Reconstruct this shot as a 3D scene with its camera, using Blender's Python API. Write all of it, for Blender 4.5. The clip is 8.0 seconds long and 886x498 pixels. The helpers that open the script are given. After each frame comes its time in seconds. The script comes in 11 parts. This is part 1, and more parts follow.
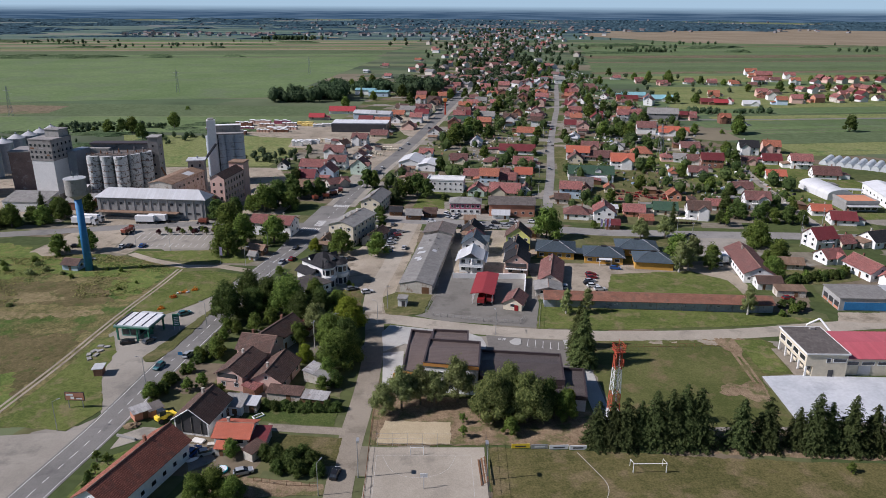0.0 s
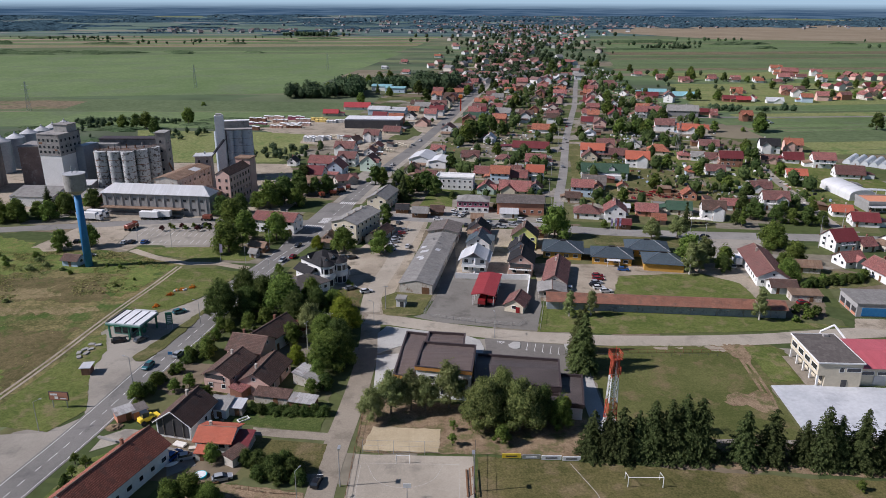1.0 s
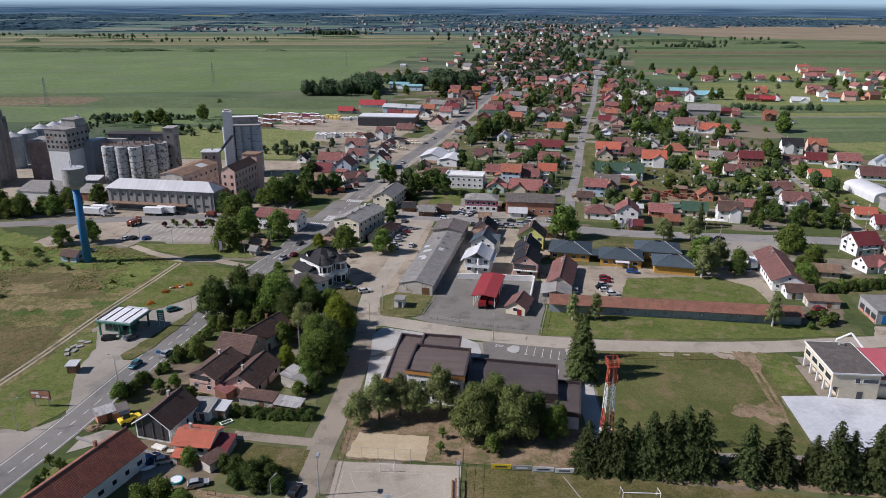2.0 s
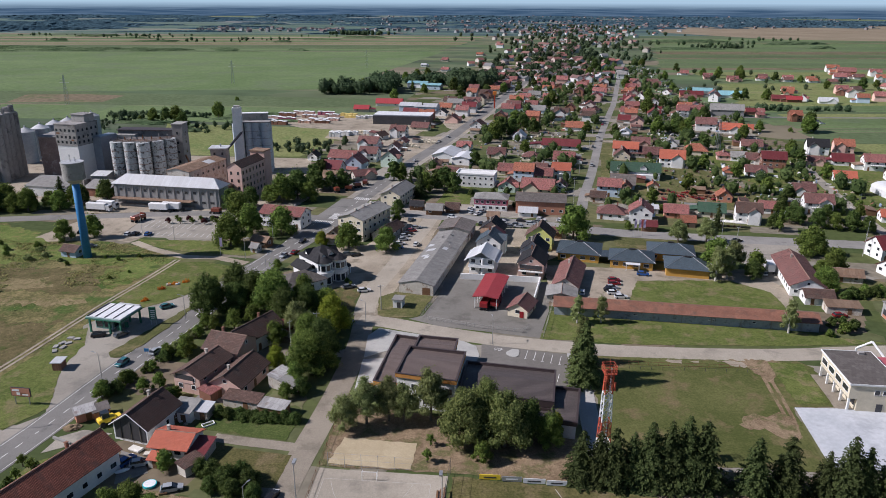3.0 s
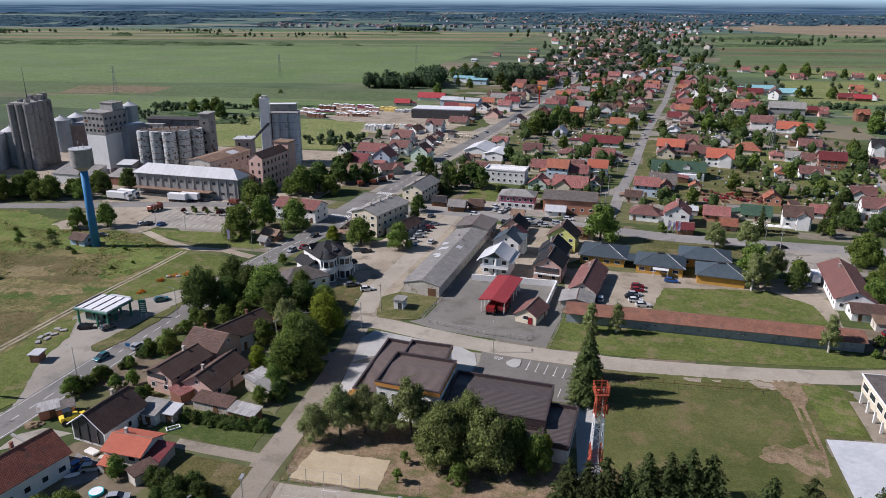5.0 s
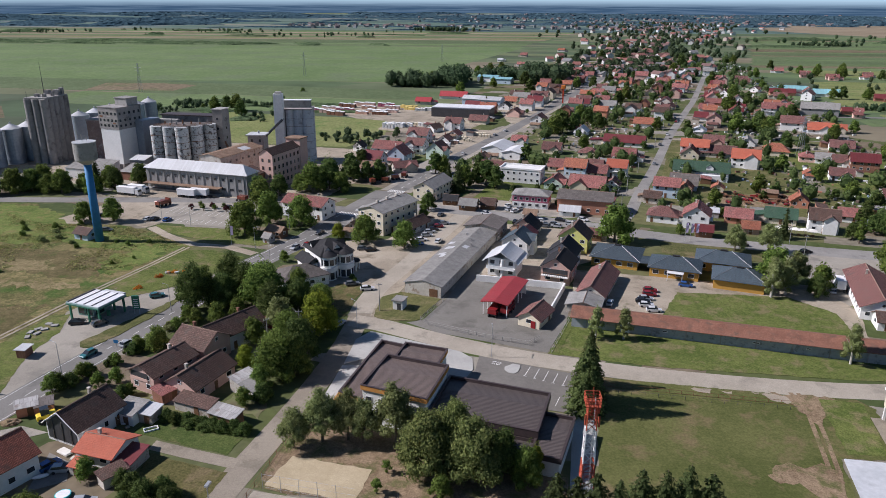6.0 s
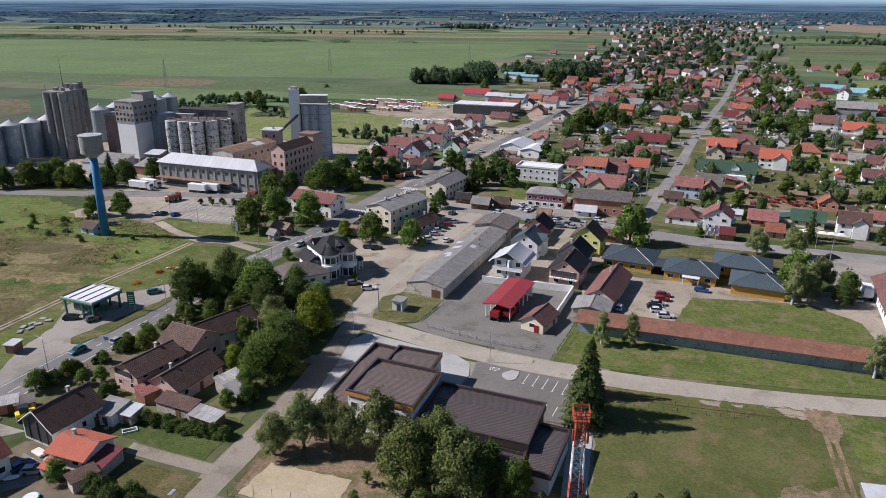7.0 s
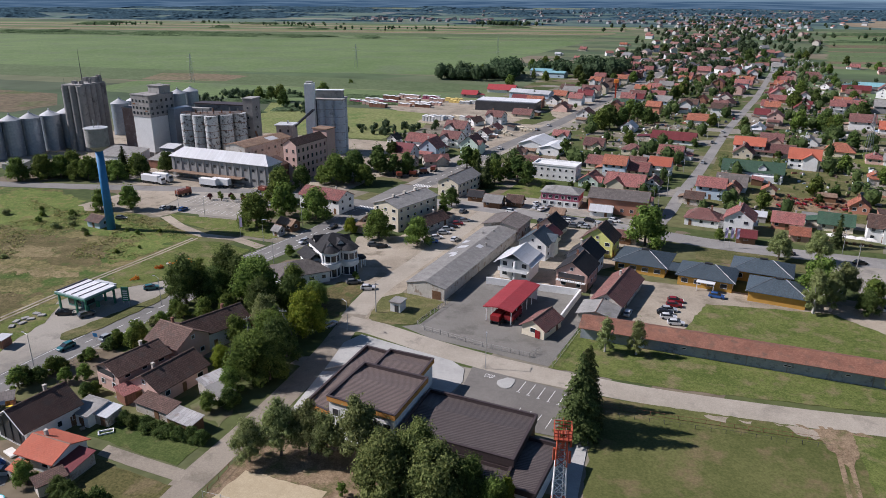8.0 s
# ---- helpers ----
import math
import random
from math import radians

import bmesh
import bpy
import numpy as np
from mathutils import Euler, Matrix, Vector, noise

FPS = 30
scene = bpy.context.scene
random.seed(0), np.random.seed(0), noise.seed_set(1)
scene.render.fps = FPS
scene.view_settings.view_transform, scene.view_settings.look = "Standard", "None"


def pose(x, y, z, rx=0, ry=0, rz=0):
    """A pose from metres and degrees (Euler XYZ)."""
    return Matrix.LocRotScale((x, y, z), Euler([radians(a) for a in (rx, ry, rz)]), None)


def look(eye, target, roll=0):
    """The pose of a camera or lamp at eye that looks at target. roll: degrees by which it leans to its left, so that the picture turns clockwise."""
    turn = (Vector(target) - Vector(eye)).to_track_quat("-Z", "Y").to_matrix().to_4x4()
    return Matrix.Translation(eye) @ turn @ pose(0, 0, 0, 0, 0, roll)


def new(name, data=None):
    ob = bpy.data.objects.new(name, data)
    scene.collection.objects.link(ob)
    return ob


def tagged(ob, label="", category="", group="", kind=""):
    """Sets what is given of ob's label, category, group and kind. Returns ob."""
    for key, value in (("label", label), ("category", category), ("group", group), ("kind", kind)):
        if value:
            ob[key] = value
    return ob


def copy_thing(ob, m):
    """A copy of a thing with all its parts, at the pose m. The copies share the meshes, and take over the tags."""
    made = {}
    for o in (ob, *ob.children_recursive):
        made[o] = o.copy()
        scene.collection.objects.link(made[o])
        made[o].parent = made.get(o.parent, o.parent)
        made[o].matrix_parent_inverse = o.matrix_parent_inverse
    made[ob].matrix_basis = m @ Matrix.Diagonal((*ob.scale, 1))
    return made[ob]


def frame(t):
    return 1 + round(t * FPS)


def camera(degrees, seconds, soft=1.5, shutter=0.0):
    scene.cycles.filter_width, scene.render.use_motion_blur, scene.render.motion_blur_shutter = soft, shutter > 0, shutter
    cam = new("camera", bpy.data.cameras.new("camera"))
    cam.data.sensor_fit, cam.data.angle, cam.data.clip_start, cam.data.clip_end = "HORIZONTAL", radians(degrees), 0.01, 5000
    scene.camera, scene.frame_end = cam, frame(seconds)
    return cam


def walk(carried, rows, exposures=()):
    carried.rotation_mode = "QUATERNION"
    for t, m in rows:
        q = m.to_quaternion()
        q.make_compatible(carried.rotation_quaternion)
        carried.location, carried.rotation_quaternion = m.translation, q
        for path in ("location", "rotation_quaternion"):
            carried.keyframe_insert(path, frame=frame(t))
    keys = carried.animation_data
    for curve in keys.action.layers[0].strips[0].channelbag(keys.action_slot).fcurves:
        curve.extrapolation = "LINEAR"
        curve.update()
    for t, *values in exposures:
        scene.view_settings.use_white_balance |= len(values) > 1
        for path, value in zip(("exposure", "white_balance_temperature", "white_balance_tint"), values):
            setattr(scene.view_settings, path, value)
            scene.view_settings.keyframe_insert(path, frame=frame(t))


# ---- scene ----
cam = camera(63.7, 8.0, soft=0.6)
PATH = [
    (0, (0.172, -21.215, 97.536), (0.25, -19.325, 96.885), 0.3),
    (0.5, (3.971, -18.132, 97.002), (4.018, -16.243, 96.346), 0.3),
    (1, (7.71, -15.008, 96.237), (7.726, -13.12, 95.578), 0.2),
    (1.5, (11.335, -11.649, 95.305), (11.32, -9.761, 94.643), 0.2),
    (3, (21.779, -0.769, 90.582), (21.667, 1.117, 89.925), 0.2),
    (3.5, (25.233, 2.961, 89.517), (25.084, 4.844, 88.857), 0.2),
    (4, (28.677, 6.735, 88.455), (28.488, 8.613, 87.793), 0.2),
    (4.5, (32.048, 10.614, 87.41), (31.82, 12.487, 86.746), 0.2),
    (6, (41.877, 23.063, 82.811), (41.531, 24.919, 82.151), 0.2),
    (6.5, (45.009, 27.25, 81.748), (44.622, 29.097, 81.085), 0.2),
    (7, (48.031, 31.462, 80.696), (47.603, 33.299, 80.032), 0.2),
    (7.5, (51.068, 35.791, 79.733), (50.6, 37.617, 79.066), 0.2),
    (8, (54.16, 40.215, 79.044), (53.649, 42.028, 78.372), 0.2),
]
EXPOSURES = [(0.0, -0.12, 6300, 16), (3.5, -0.02, 6300, 16), (8.0, 0.08, 6300, 16)]
walk(cam, [(t, look(eye, target, roll)) for t, eye, target, roll in PATH], EXPOSURES)

# ---- daylight ----
SUN_EL, SUN_AZ = radians(38.4), radians(262.6)
world = bpy.data.worlds.new("world")
scene.world = world
world.use_nodes = True
wn = world.node_tree.nodes
sky = wn.new("ShaderNodeTexSky")
sky.sky_type = "NISHITA"
sky.sun_disc = False
sky.sun_elevation, sky.sun_rotation = SUN_EL, SUN_AZ
sky.air_density, sky.dust_density, sky.ozone_density, sky.altitude = 1.2, 0.15, 6.0, 100.0
wn["Background"].inputs["Strength"].default_value = 0.062
world.node_tree.links.new(sky.outputs["Color"], wn["Background"].inputs["Color"])
sun = new("sun", bpy.data.lights.new("sun", "SUN"))
sun.data.energy, sun.data.angle, sun.data.color = 5.9, radians(0.53), (1.0, 0.957, 0.94)
sun_at = Vector((math.sin(SUN_AZ) * math.cos(SUN_EL), math.cos(SUN_AZ) * math.cos(SUN_EL), math.sin(SUN_EL)))
sun.matrix_world = look(sun_at * 500, (0, 0, 0))

# ---- materials ----
def material(name, low, high, fine=2.0, broad=0.08, rough=0.85, bump=0.25, metal=0.0, spread=0.12, world_space=False, third=None, third_at=0.6, depth=0.05, specular=0.3, wash=0.5, grainy=0.28):
    """A weathered surface: two tones mixed by fine and broad noise, a third tone in patches, a little relief, and a change of brightness from object to object."""
    m = bpy.data.materials.new(name)
    m.use_nodes = True
    n, l = m.node_tree.nodes, m.node_tree.links
    b = n["Principled BSDF"]
    b.inputs["Roughness"].default_value, b.inputs["Metallic"].default_value = rough, metal
    b.inputs["Specular IOR Level"].default_value = specular
    if world_space:
        vec = n.new("ShaderNodeNewGeometry").outputs["Position"]
    else:
        vec = n.new("ShaderNodeTexCoord").outputs["Object"]
    def noise_at(scale, detail):
        t = n.new("ShaderNodeTexNoise")
        t.inputs["Scale"].default_value, t.inputs["Detail"].default_value, t.inputs["Roughness"].default_value = scale, detail, 0.65
        l.new(vec, t.inputs["Vector"])
        return t.outputs["Fac"]
    f1, f2 = noise_at(fine, 5), noise_at(broad, 4)
    s = n.new("ShaderNodeMath"); s.operation = "MULTIPLY_ADD"
    l.new(f1, s.inputs[0]); s.inputs[1].default_value = 1 - wash
    s2 = n.new("ShaderNodeMath"); s2.operation = "MULTIPLY"
    l.new(f2, s2.inputs[0]); s2.inputs[1].default_value = wash
    l.new(s2.outputs[0], s.inputs[2])
    r = n.new("ShaderNodeMapRange")
    r.inputs["From Min"].default_value, r.inputs["From Max"].default_value = (0.4, 0.6) if world_space else (0.36, 0.64)
    l.new(s.outputs[0], r.inputs["Value"])
    mix = n.new("ShaderNodeMix"); mix.data_type = "RGBA"
    mix.inputs["A"].default_value, mix.inputs["B"].default_value = (*low, 1), (*high, 1)
    l.new(r.outputs["Result"], mix.inputs["Factor"])
    col = mix.outputs["Result"]
    if third:
        f3 = noise_at(broad * 2.7, 6)
        r3 = n.new("ShaderNodeMapRange")
        r3.inputs["From Min"].default_value, r3.inputs["From Max"].default_value = third_at - 0.05, third_at + 0.07
        l.new(f3, r3.inputs["Value"])
        mx = n.new("ShaderNodeMix"); mx.data_type = "RGBA"
        mx.inputs["B"].default_value = (*third, 1)
        l.new(r3.outputs["Result"], mx.inputs["Factor"]); l.new(col, mx.inputs["A"])
        col = mx.outputs["Result"]
    if world_space:
        grain = n.new("ShaderNodeMapRange")
        grain.inputs["From Min"].default_value, grain.inputs["From Max"].default_value = 0.3, 0.7
        grain.inputs["To Min"].default_value, grain.inputs["To Max"].default_value = 1 - grainy, 1 + grainy
        l.new(noise_at(fine * 4.0, 3), grain.inputs["Value"])
        hg = n.new("ShaderNodeHueSaturation")
        l.new(grain.outputs["Result"], hg.inputs["Value"]); l.new(col, hg.inputs["Color"])
        col = hg.outputs["Color"]
    if spread:
        info = n.new("ShaderNodeObjectInfo")
        rr = n.new("ShaderNodeMapRange")
        rr.inputs["To Min"].default_value, rr.inputs["To Max"].default_value = 1 - spread, 1 + spread
        l.new(info.outputs["Random"], rr.inputs["Value"])
        h = n.new("ShaderNodeHueSaturation")
        l.new(rr.outputs["Result"], h.inputs["Value"]); l.new(col, h.inputs["Color"])
        col = h.outputs["Color"]
    l.new(col, b.inputs["Base Color"])
    if bump:
        bp = n.new("ShaderNodeBump")
        bp.inputs["Strength"].default_value, bp.inputs["Distance"].default_value = bump, depth
        l.new(f1, bp.inputs["Height"]); l.new(bp.outputs["Normal"], b.inputs["Normal"])
    return m


def tiled(name, one, two, joint, width=0.24, row=0.33, rough=0.85, bump=0.6, gap=0.02, stain=(0.1, 0.08, 0.07), stained=0.45, spread=0.14, metal=0.0, vary=0.15):
    """Courses of roof tiles, bricks or ribs of sheet, with stains over them."""
    m = material(name, one, two, 3.0, 0.3, rough, 0, metal, spread)
    n, l = m.node_tree.nodes, m.node_tree.links
    b = n["Principled BSDF"]
    old = b.inputs["Base Color"].links[0].from_socket
    tc = n.new("ShaderNodeTexCoord")
    br = n.new("ShaderNodeTexBrick")
    br.inputs["Scale"].default_value = 1.0
    br.inputs["Brick Width"].default_value, br.inputs["Row Height"].default_value = width, row
    br.inputs["Mortar Size"].default_value, br.inputs["Bias"].default_value = gap, -0.1
    br.inputs["Color1"].default_value, br.inputs["Color2"].default_value = (0.88 + vary, 0.88 + vary, 0.88 + vary, 1), (0.88 - vary, 0.87 - vary, 0.86 - vary, 1)
    br.inputs["Mortar"].default_value = (*joint, 1)
    l.new(tc.outputs["Object"], br.inputs["Vector"])
    mul = n.new("ShaderNodeMix"); mul.data_type = "RGBA"; mul.blend_type = "MULTIPLY"
    mul.inputs["Factor"].default_value = 1.0
    l.new(old, mul.inputs["A"]); l.new(br.outputs["Color"], mul.inputs["B"])
    ns = n.new("ShaderNodeTexNoise")
    ns.inputs["Scale"].default_value, ns.inputs["Detail"].default_value = 0.55, 8
    l.new(tc.outputs["Object"], ns.inputs["Vector"])
    rg = n.new("ShaderNodeMapRange")
    rg.inputs["From Min"].default_value, rg.inputs["From Max"].default_value = 0.52, 0.75
    rg.inputs["To Max"].default_value = stained
    l.new(ns.outputs["Fac"], rg.inputs["Value"])
    mx = n.new("ShaderNodeMix"); mx.data_type = "RGBA"
    mx.inputs["B"].default_value = (*stain, 1)
    l.new(rg.outputs["Result"], mx.inputs["Factor"]); l.new(mul.outputs["Result"], mx.inputs["A"])
    l.new(mx.outputs["Result"], b.inputs["Base Color"])
    bp = n.new("ShaderNodeBump")
    bp.inputs["Strength"].default_value, bp.inputs["Distance"].default_value = bump, 0.05
    l.new(br.outputs["Fac"], bp.inputs["Height"]); bp.invert = True
    l.new(bp.outputs["Normal"], b.inputs["Normal"])
    return m


def leafy(name, dark, light, fine=1.6):
    """Foliage: tones change from leaf to leaf and from tree to tree; leaves let some light through."""
    m = bpy.data.materials.new(name)
    m.use_nodes = True
    n, l = m.node_tree.nodes, m.node_tree.links
    b = n["Principled BSDF"]
    b.inputs["Roughness"].default_value = 0.75
    b.inputs["Specular IOR Level"].default_value = 0.12
    geo, info = n.new("ShaderNodeNewGeometry"), n.new("ShaderNodeObjectInfo")
    mix = n.new("ShaderNodeMix"); mix.data_type = "RGBA"
    mix.inputs["A"].default_value, mix.inputs["B"].default_value = (*dark, 1), (*light, 1)
    l.new(geo.outputs["Random Per Island"], mix.inputs["Factor"])
    h = n.new("ShaderNodeHueSaturation")
    r = n.new("ShaderNodeMapRange"); r.inputs["To Min"].default_value, r.inputs["To Max"].default_value = 0.8, 1.25
    l.new(info.outputs["Random"], r.inputs["Value"]); l.new(r.outputs["Result"], h.inputs["Value"])
    r2 = n.new("ShaderNodeMapRange"); r2.inputs["To Min"].default_value, r2.inputs["To Max"].default_value = 0.485, 0.51
    l.new(info.outputs["Random"], r2.inputs["Value"]); l.new(r2.outputs["Result"], h.inputs["Hue"])
    l.new(mix.outputs["Result"], h.inputs["Color"])
    l.new(h.outputs["Color"], b.inputs["Base Color"])
    tr = n.new("ShaderNodeBsdfTranslucent")
    l.new(h.outputs["Color"], tr.inputs["Color"])
    ms = n.new("ShaderNodeMixShader"); ms.inputs["Fac"].default_value = 0.42
    l.new(b.outputs["BSDF"], ms.inputs[1]); l.new(tr.outputs["BSDF"], ms.inputs[2])
    l.new(ms.outputs["Shader"], n["Material Output"].inputs["Surface"])
    return m


def patchwork(name, tones, length=260.0, width=55.0, turn=8.0, grain=0.02):
    """Farmland: long narrow plots, each of one crop, with mottling inside."""
    m = bpy.data.materials.new(name)
    m.use_nodes = True
    n, l = m.node_tree.nodes, m.node_tree.links
    b = n["Principled BSDF"]
    b.inputs["Roughness"].default_value, b.inputs["Specular IOR Level"].default_value = 0.95, 0.1
    geo = n.new("ShaderNodeNewGeometry")
    mp = n.new("ShaderNodeMapping")
    mp.inputs["Rotation"].default_value = (0, 0, radians(turn))
    mp.inputs["Scale"].default_value = (1 / length, 1 / width, 0)
    l.new(geo.outputs["Position"], mp.inputs["Vector"])
    v = n.new("ShaderNodeTexVoronoi")
    v.distance = "CHEBYCHEV"
    v.inputs["Scale"].default_value, v.inputs["Randomness"].default_value = 1.0, 0.85
    l.new(mp.outputs["Vector"], v.inputs["Vector"])
    sep = n.new("ShaderNodeSeparateColor")
    l.new(v.outputs["Color"], sep.inputs["Color"])
    ramp = n.new("ShaderNodeValToRGB")
    ramp.color_ramp.interpolation = "CONSTANT"
    for k, tone in enumerate(tones):
        e = ramp.color_ramp.elements[k] if k < 2 else ramp.color_ramp.elements.new(k / len(tones))
        e.position, e.color = k / len(tones), (*tone, 1)
    l.new(sep.outputs["Red"], ramp.inputs["Fac"])
    ns = n.new("ShaderNodeTexNoise"); ns.inputs["Scale"].default_value, ns.inputs["Detail"].default_value = grain, 10
    l.new(geo.outputs["Position"], ns.inputs["Vector"])
    r = n.new("ShaderNodeMapRange"); r.inputs["To Min"].default_value, r.inputs["To Max"].default_value = 0.5, 1.5
    l.new(ns.outputs["Fac"], r.inputs["Value"])
    h = n.new("ShaderNodeHueSaturation")
    l.new(ramp.outputs["Color"], h.inputs["Color"]); l.new(r.outputs["Result"], h.inputs["Value"])
    l.new(h.outputs["Color"], b.inputs["Base Color"])
    return m


FARM = patchwork("farmland", [(0.11, 0.135, 0.075), (0.085, 0.12, 0.062), (0.135, 0.145, 0.085), (0.07, 0.10, 0.056), (0.19, 0.165, 0.115), (0.1, 0.14, 0.066), (0.14, 0.165, 0.085), (0.08, 0.1, 0.062)])
# far fields: distance haze mixed into the tones as blue
HAZED_PLAIN = patchwork("hazed_farmland", [(0.092, 0.14, 0.115), (0.062, 0.1, 0.096), (0.118, 0.16, 0.132), (0.05, 0.083, 0.088), (0.18, 0.185, 0.175), (0.08, 0.125, 0.108), (0.058, 0.093, 0.094), (0.1, 0.14, 0.12)], 420.0, 90.0, 4.0)
GRASS = material("lawn", (0.072, 0.082, 0.028), (0.13, 0.125, 0.052), 0.9, 0.06, 0.95, 0.4, world_space=True, third=(0.17, 0.145, 0.075), third_at=0.57, spread=0.08, specular=0.1)
FRESH = material("fresh_grass", (0.072, 0.098, 0.024), (0.128, 0.146, 0.044), 0.7, 0.07, 0.95, 0.4, world_space=True, third=(0.165, 0.145, 0.072), third_at=0.56, spread=0.08, specular=0.1)
PITCH = material("pitch_grass", (0.068, 0.068, 0.024), (0.12, 0.105, 0.043), 0.5, 0.05, 0.95, 0.3, world_space=True, third=(0.155, 0.122, 0.066), third_at=0.56, spread=0.05, specular=0.1)
SCHOOL_MEADOW = material("school_meadow", (0.068, 0.08, 0.024), (0.112, 0.116, 0.042), 0.5, 0.04, 0.95, 0.25, world_space=True, third=(0.15, 0.12, 0.062), third_at=0.57, spread=0.05, specular=0.1, wash=0.7, grainy=0.2)
GARDEN_LAWN = material("garden_lawn", (0.05, 0.077, 0.02), (0.088, 0.11, 0.034), 0.6, 0.06, 0.95, 0.3, world_space=True, third=(0.13, 0.115, 0.055), third_at=0.59, spread=0.05, specular=0.1)
ROUGHGRASS = material("rough_grass", (0.082, 0.084, 0.03), (0.215, 0.175, 0.084), 0.32, 0.03, 0.95, 0.35, world_space=True, third=(0.062, 0.098, 0.024), third_at=0.54, depth=0.3, specular=0.1, wash=0.5, grainy=0.3)
LUSH = material("lush_weeds", (0.075, 0.112, 0.026), (0.15, 0.18, 0.052), 0.5, 0.08, 0.95, 0.35, world_space=True, third=(0.17, 0.15, 0.06), third_at=0.57, spread=0.05, depth=0.3, specular=0.1, wash=0.5)
DRY = material("dry_tan_grass", (0.14, 0.115, 0.055), (0.25, 0.2, 0.11), 0.5, 0.08, 0.95, 0.8, world_space=True, third=(0.09, 0.095, 0.032), third_at=0.56, spread=0.05, depth=0.3, specular=0.1, wash=0.5)
BROWN_GRASS = material("brown_grass", (0.085, 0.075, 0.032), (0.15, 0.12, 0.06), 0.5, 0.08, 0.95, 0.8, world_space=True, third=(0.075, 0.09, 0.028), third_at=0.58, spread=0.05, depth=0.3, specular=0.1, wash=0.5)
YARD = patchwork("yard_ground", [(0.07, 0.09, 0.032), (0.12, 0.12, 0.055), (0.19, 0.17, 0.13), (0.085, 0.1, 0.038), (0.16, 0.13, 0.09), (0.06, 0.08, 0.03), (0.24, 0.22, 0.185), (0.1, 0.11, 0.05)], 24.0, 15.0, 11.0, grain=0.35)
# meadow colour shifted slightly to blue for the haze over distant fields
MEADOW = material("meadow", (0.098, 0.145, 0.058), (0.134, 0.182, 0.08), 0.05, 0.006, 0.95, 0.2, world_space=True, third=(0.116, 0.15, 0.079), third_at=0.55, spread=0.1, specular=0.1, wash=0.7, grainy=0.15)
MEADOW_YELLOW = material("pale_meadow", (0.15, 0.175, 0.062), (0.2, 0.21, 0.088), 0.12, 0.02, 0.95, 0.3, world_space=True, third=(0.11, 0.16, 0.05), third_at=0.58, spread=0, specular=0.1)
MEADOW_DARK = material("dark_meadow", (0.082, 0.113, 0.053), (0.109, 0.141, 0.07), 0.06, 0.01, 0.95, 0.2, world_space=True, spread=0.15, specular=0.1, grainy=0.18)
STUBBLE = material("stubble", (0.225, 0.178, 0.12), (0.28, 0.228, 0.158), 0.05, 0.006, 0.95, 0.2, world_space=True, spread=0.12, specular=0.1, wash=0.8, grainy=0.14)
SOIL = material("ploughed_soil", (0.13, 0.105, 0.068), (0.175, 0.138, 0.09), 0.05, 0.01, 0.95, 0.3, world_space=True, third=(0.1, 0.12, 0.05), third_at=0.55, spread=0.1, specular=0.1)
DIRT = material("dirt", (0.17, 0.12, 0.075), (0.27, 0.2, 0.13), 0.8, 0.08, 0.95, 0.4, world_space=True, third=(0.11, 0.11, 0.045), third_at=0.56, spread=0.05, specular=0.1)
SAND = material("sand", (0.36, 0.295, 0.19), (0.44, 0.365, 0.245), 1.2, 0.1, 0.95, 0.3, world_space=True, spread=0, specular=0.1, wash=0.7, grainy=0.12)
GRAVEL = material("gravel", (0.265, 0.225, 0.172), (0.37, 0.32, 0.25), 1.5, 0.05, 0.95, 0.3, world_space=True, third=(0.2, 0.17, 0.125), third_at=0.57, spread=0.05, specular=0.15, wash=0.7, grainy=0.16)
# three far crops with distance haze painted into the base colour
HAZED_GREEN = material("hazed_crop", (0.1, 0.15, 0.108), (0.12, 0.17, 0.125), 0.03, 0.006, 0.95, 0.1, world_space=True, spread=0.1, specular=0.1, wash=0.7, grainy=0.15)
HAZED_DARK = material("dark_hazed_crop", (0.072, 0.114, 0.094), (0.09, 0.135, 0.11), 0.03, 0.006, 0.95, 0.1, world_space=True, spread=0.1, specular=0.1, wash=0.7, grainy=0.15)
HAZED_TAN = material("hazed_stubble", (0.19, 0.185, 0.14), (0.23, 0.22, 0.165), 0.03, 0.006, 0.95, 0.1, world_space=True, spread=0.1, specular=0.1, wash=0.7, grainy=0.15)
ASPHALT = material("asphalt", (0.165, 0.159, 0.147), (0.212, 0.203, 0.188), 1.2, 0.05, 0.88, 0.1, world_space=True, third=(0.13, 0.125, 0.119), third_at=0.6, spread=0.05, specular=0.25, wash=0.8, grainy=0.1)
ASPHALT_PALE = material("worn_asphalt", (0.25, 0.229, 0.194), (0.32, 0.293, 0.248), 0.9, 0.05, 0.9, 0.1, world_space=True, third=(0.2, 0.185, 0.16), third_at=0.58, spread=0.05, specular=0.2, wash=0.8, grainy=0.1)
LANE = material("lane_asphalt", (0.232, 0.2, 0.156), (0.29, 0.252, 0.2), 0.9, 0.05, 0.92, 0.1, world_space=True, third=(0.185, 0.16, 0.125), third_at=0.58, spread=0.05, specular=0.15, wash=0.8, grainy=0.12)
DUSTY = material("dusty_asphalt", (0.31, 0.275, 0.222), (0.385, 0.343, 0.28), 0.9, 0.05, 0.92, 0.1, world_space=True, third=(0.25, 0.225, 0.185), third_at=0.6, spread=0.03, specular=0.15, wash=0.8, grainy=0.12)
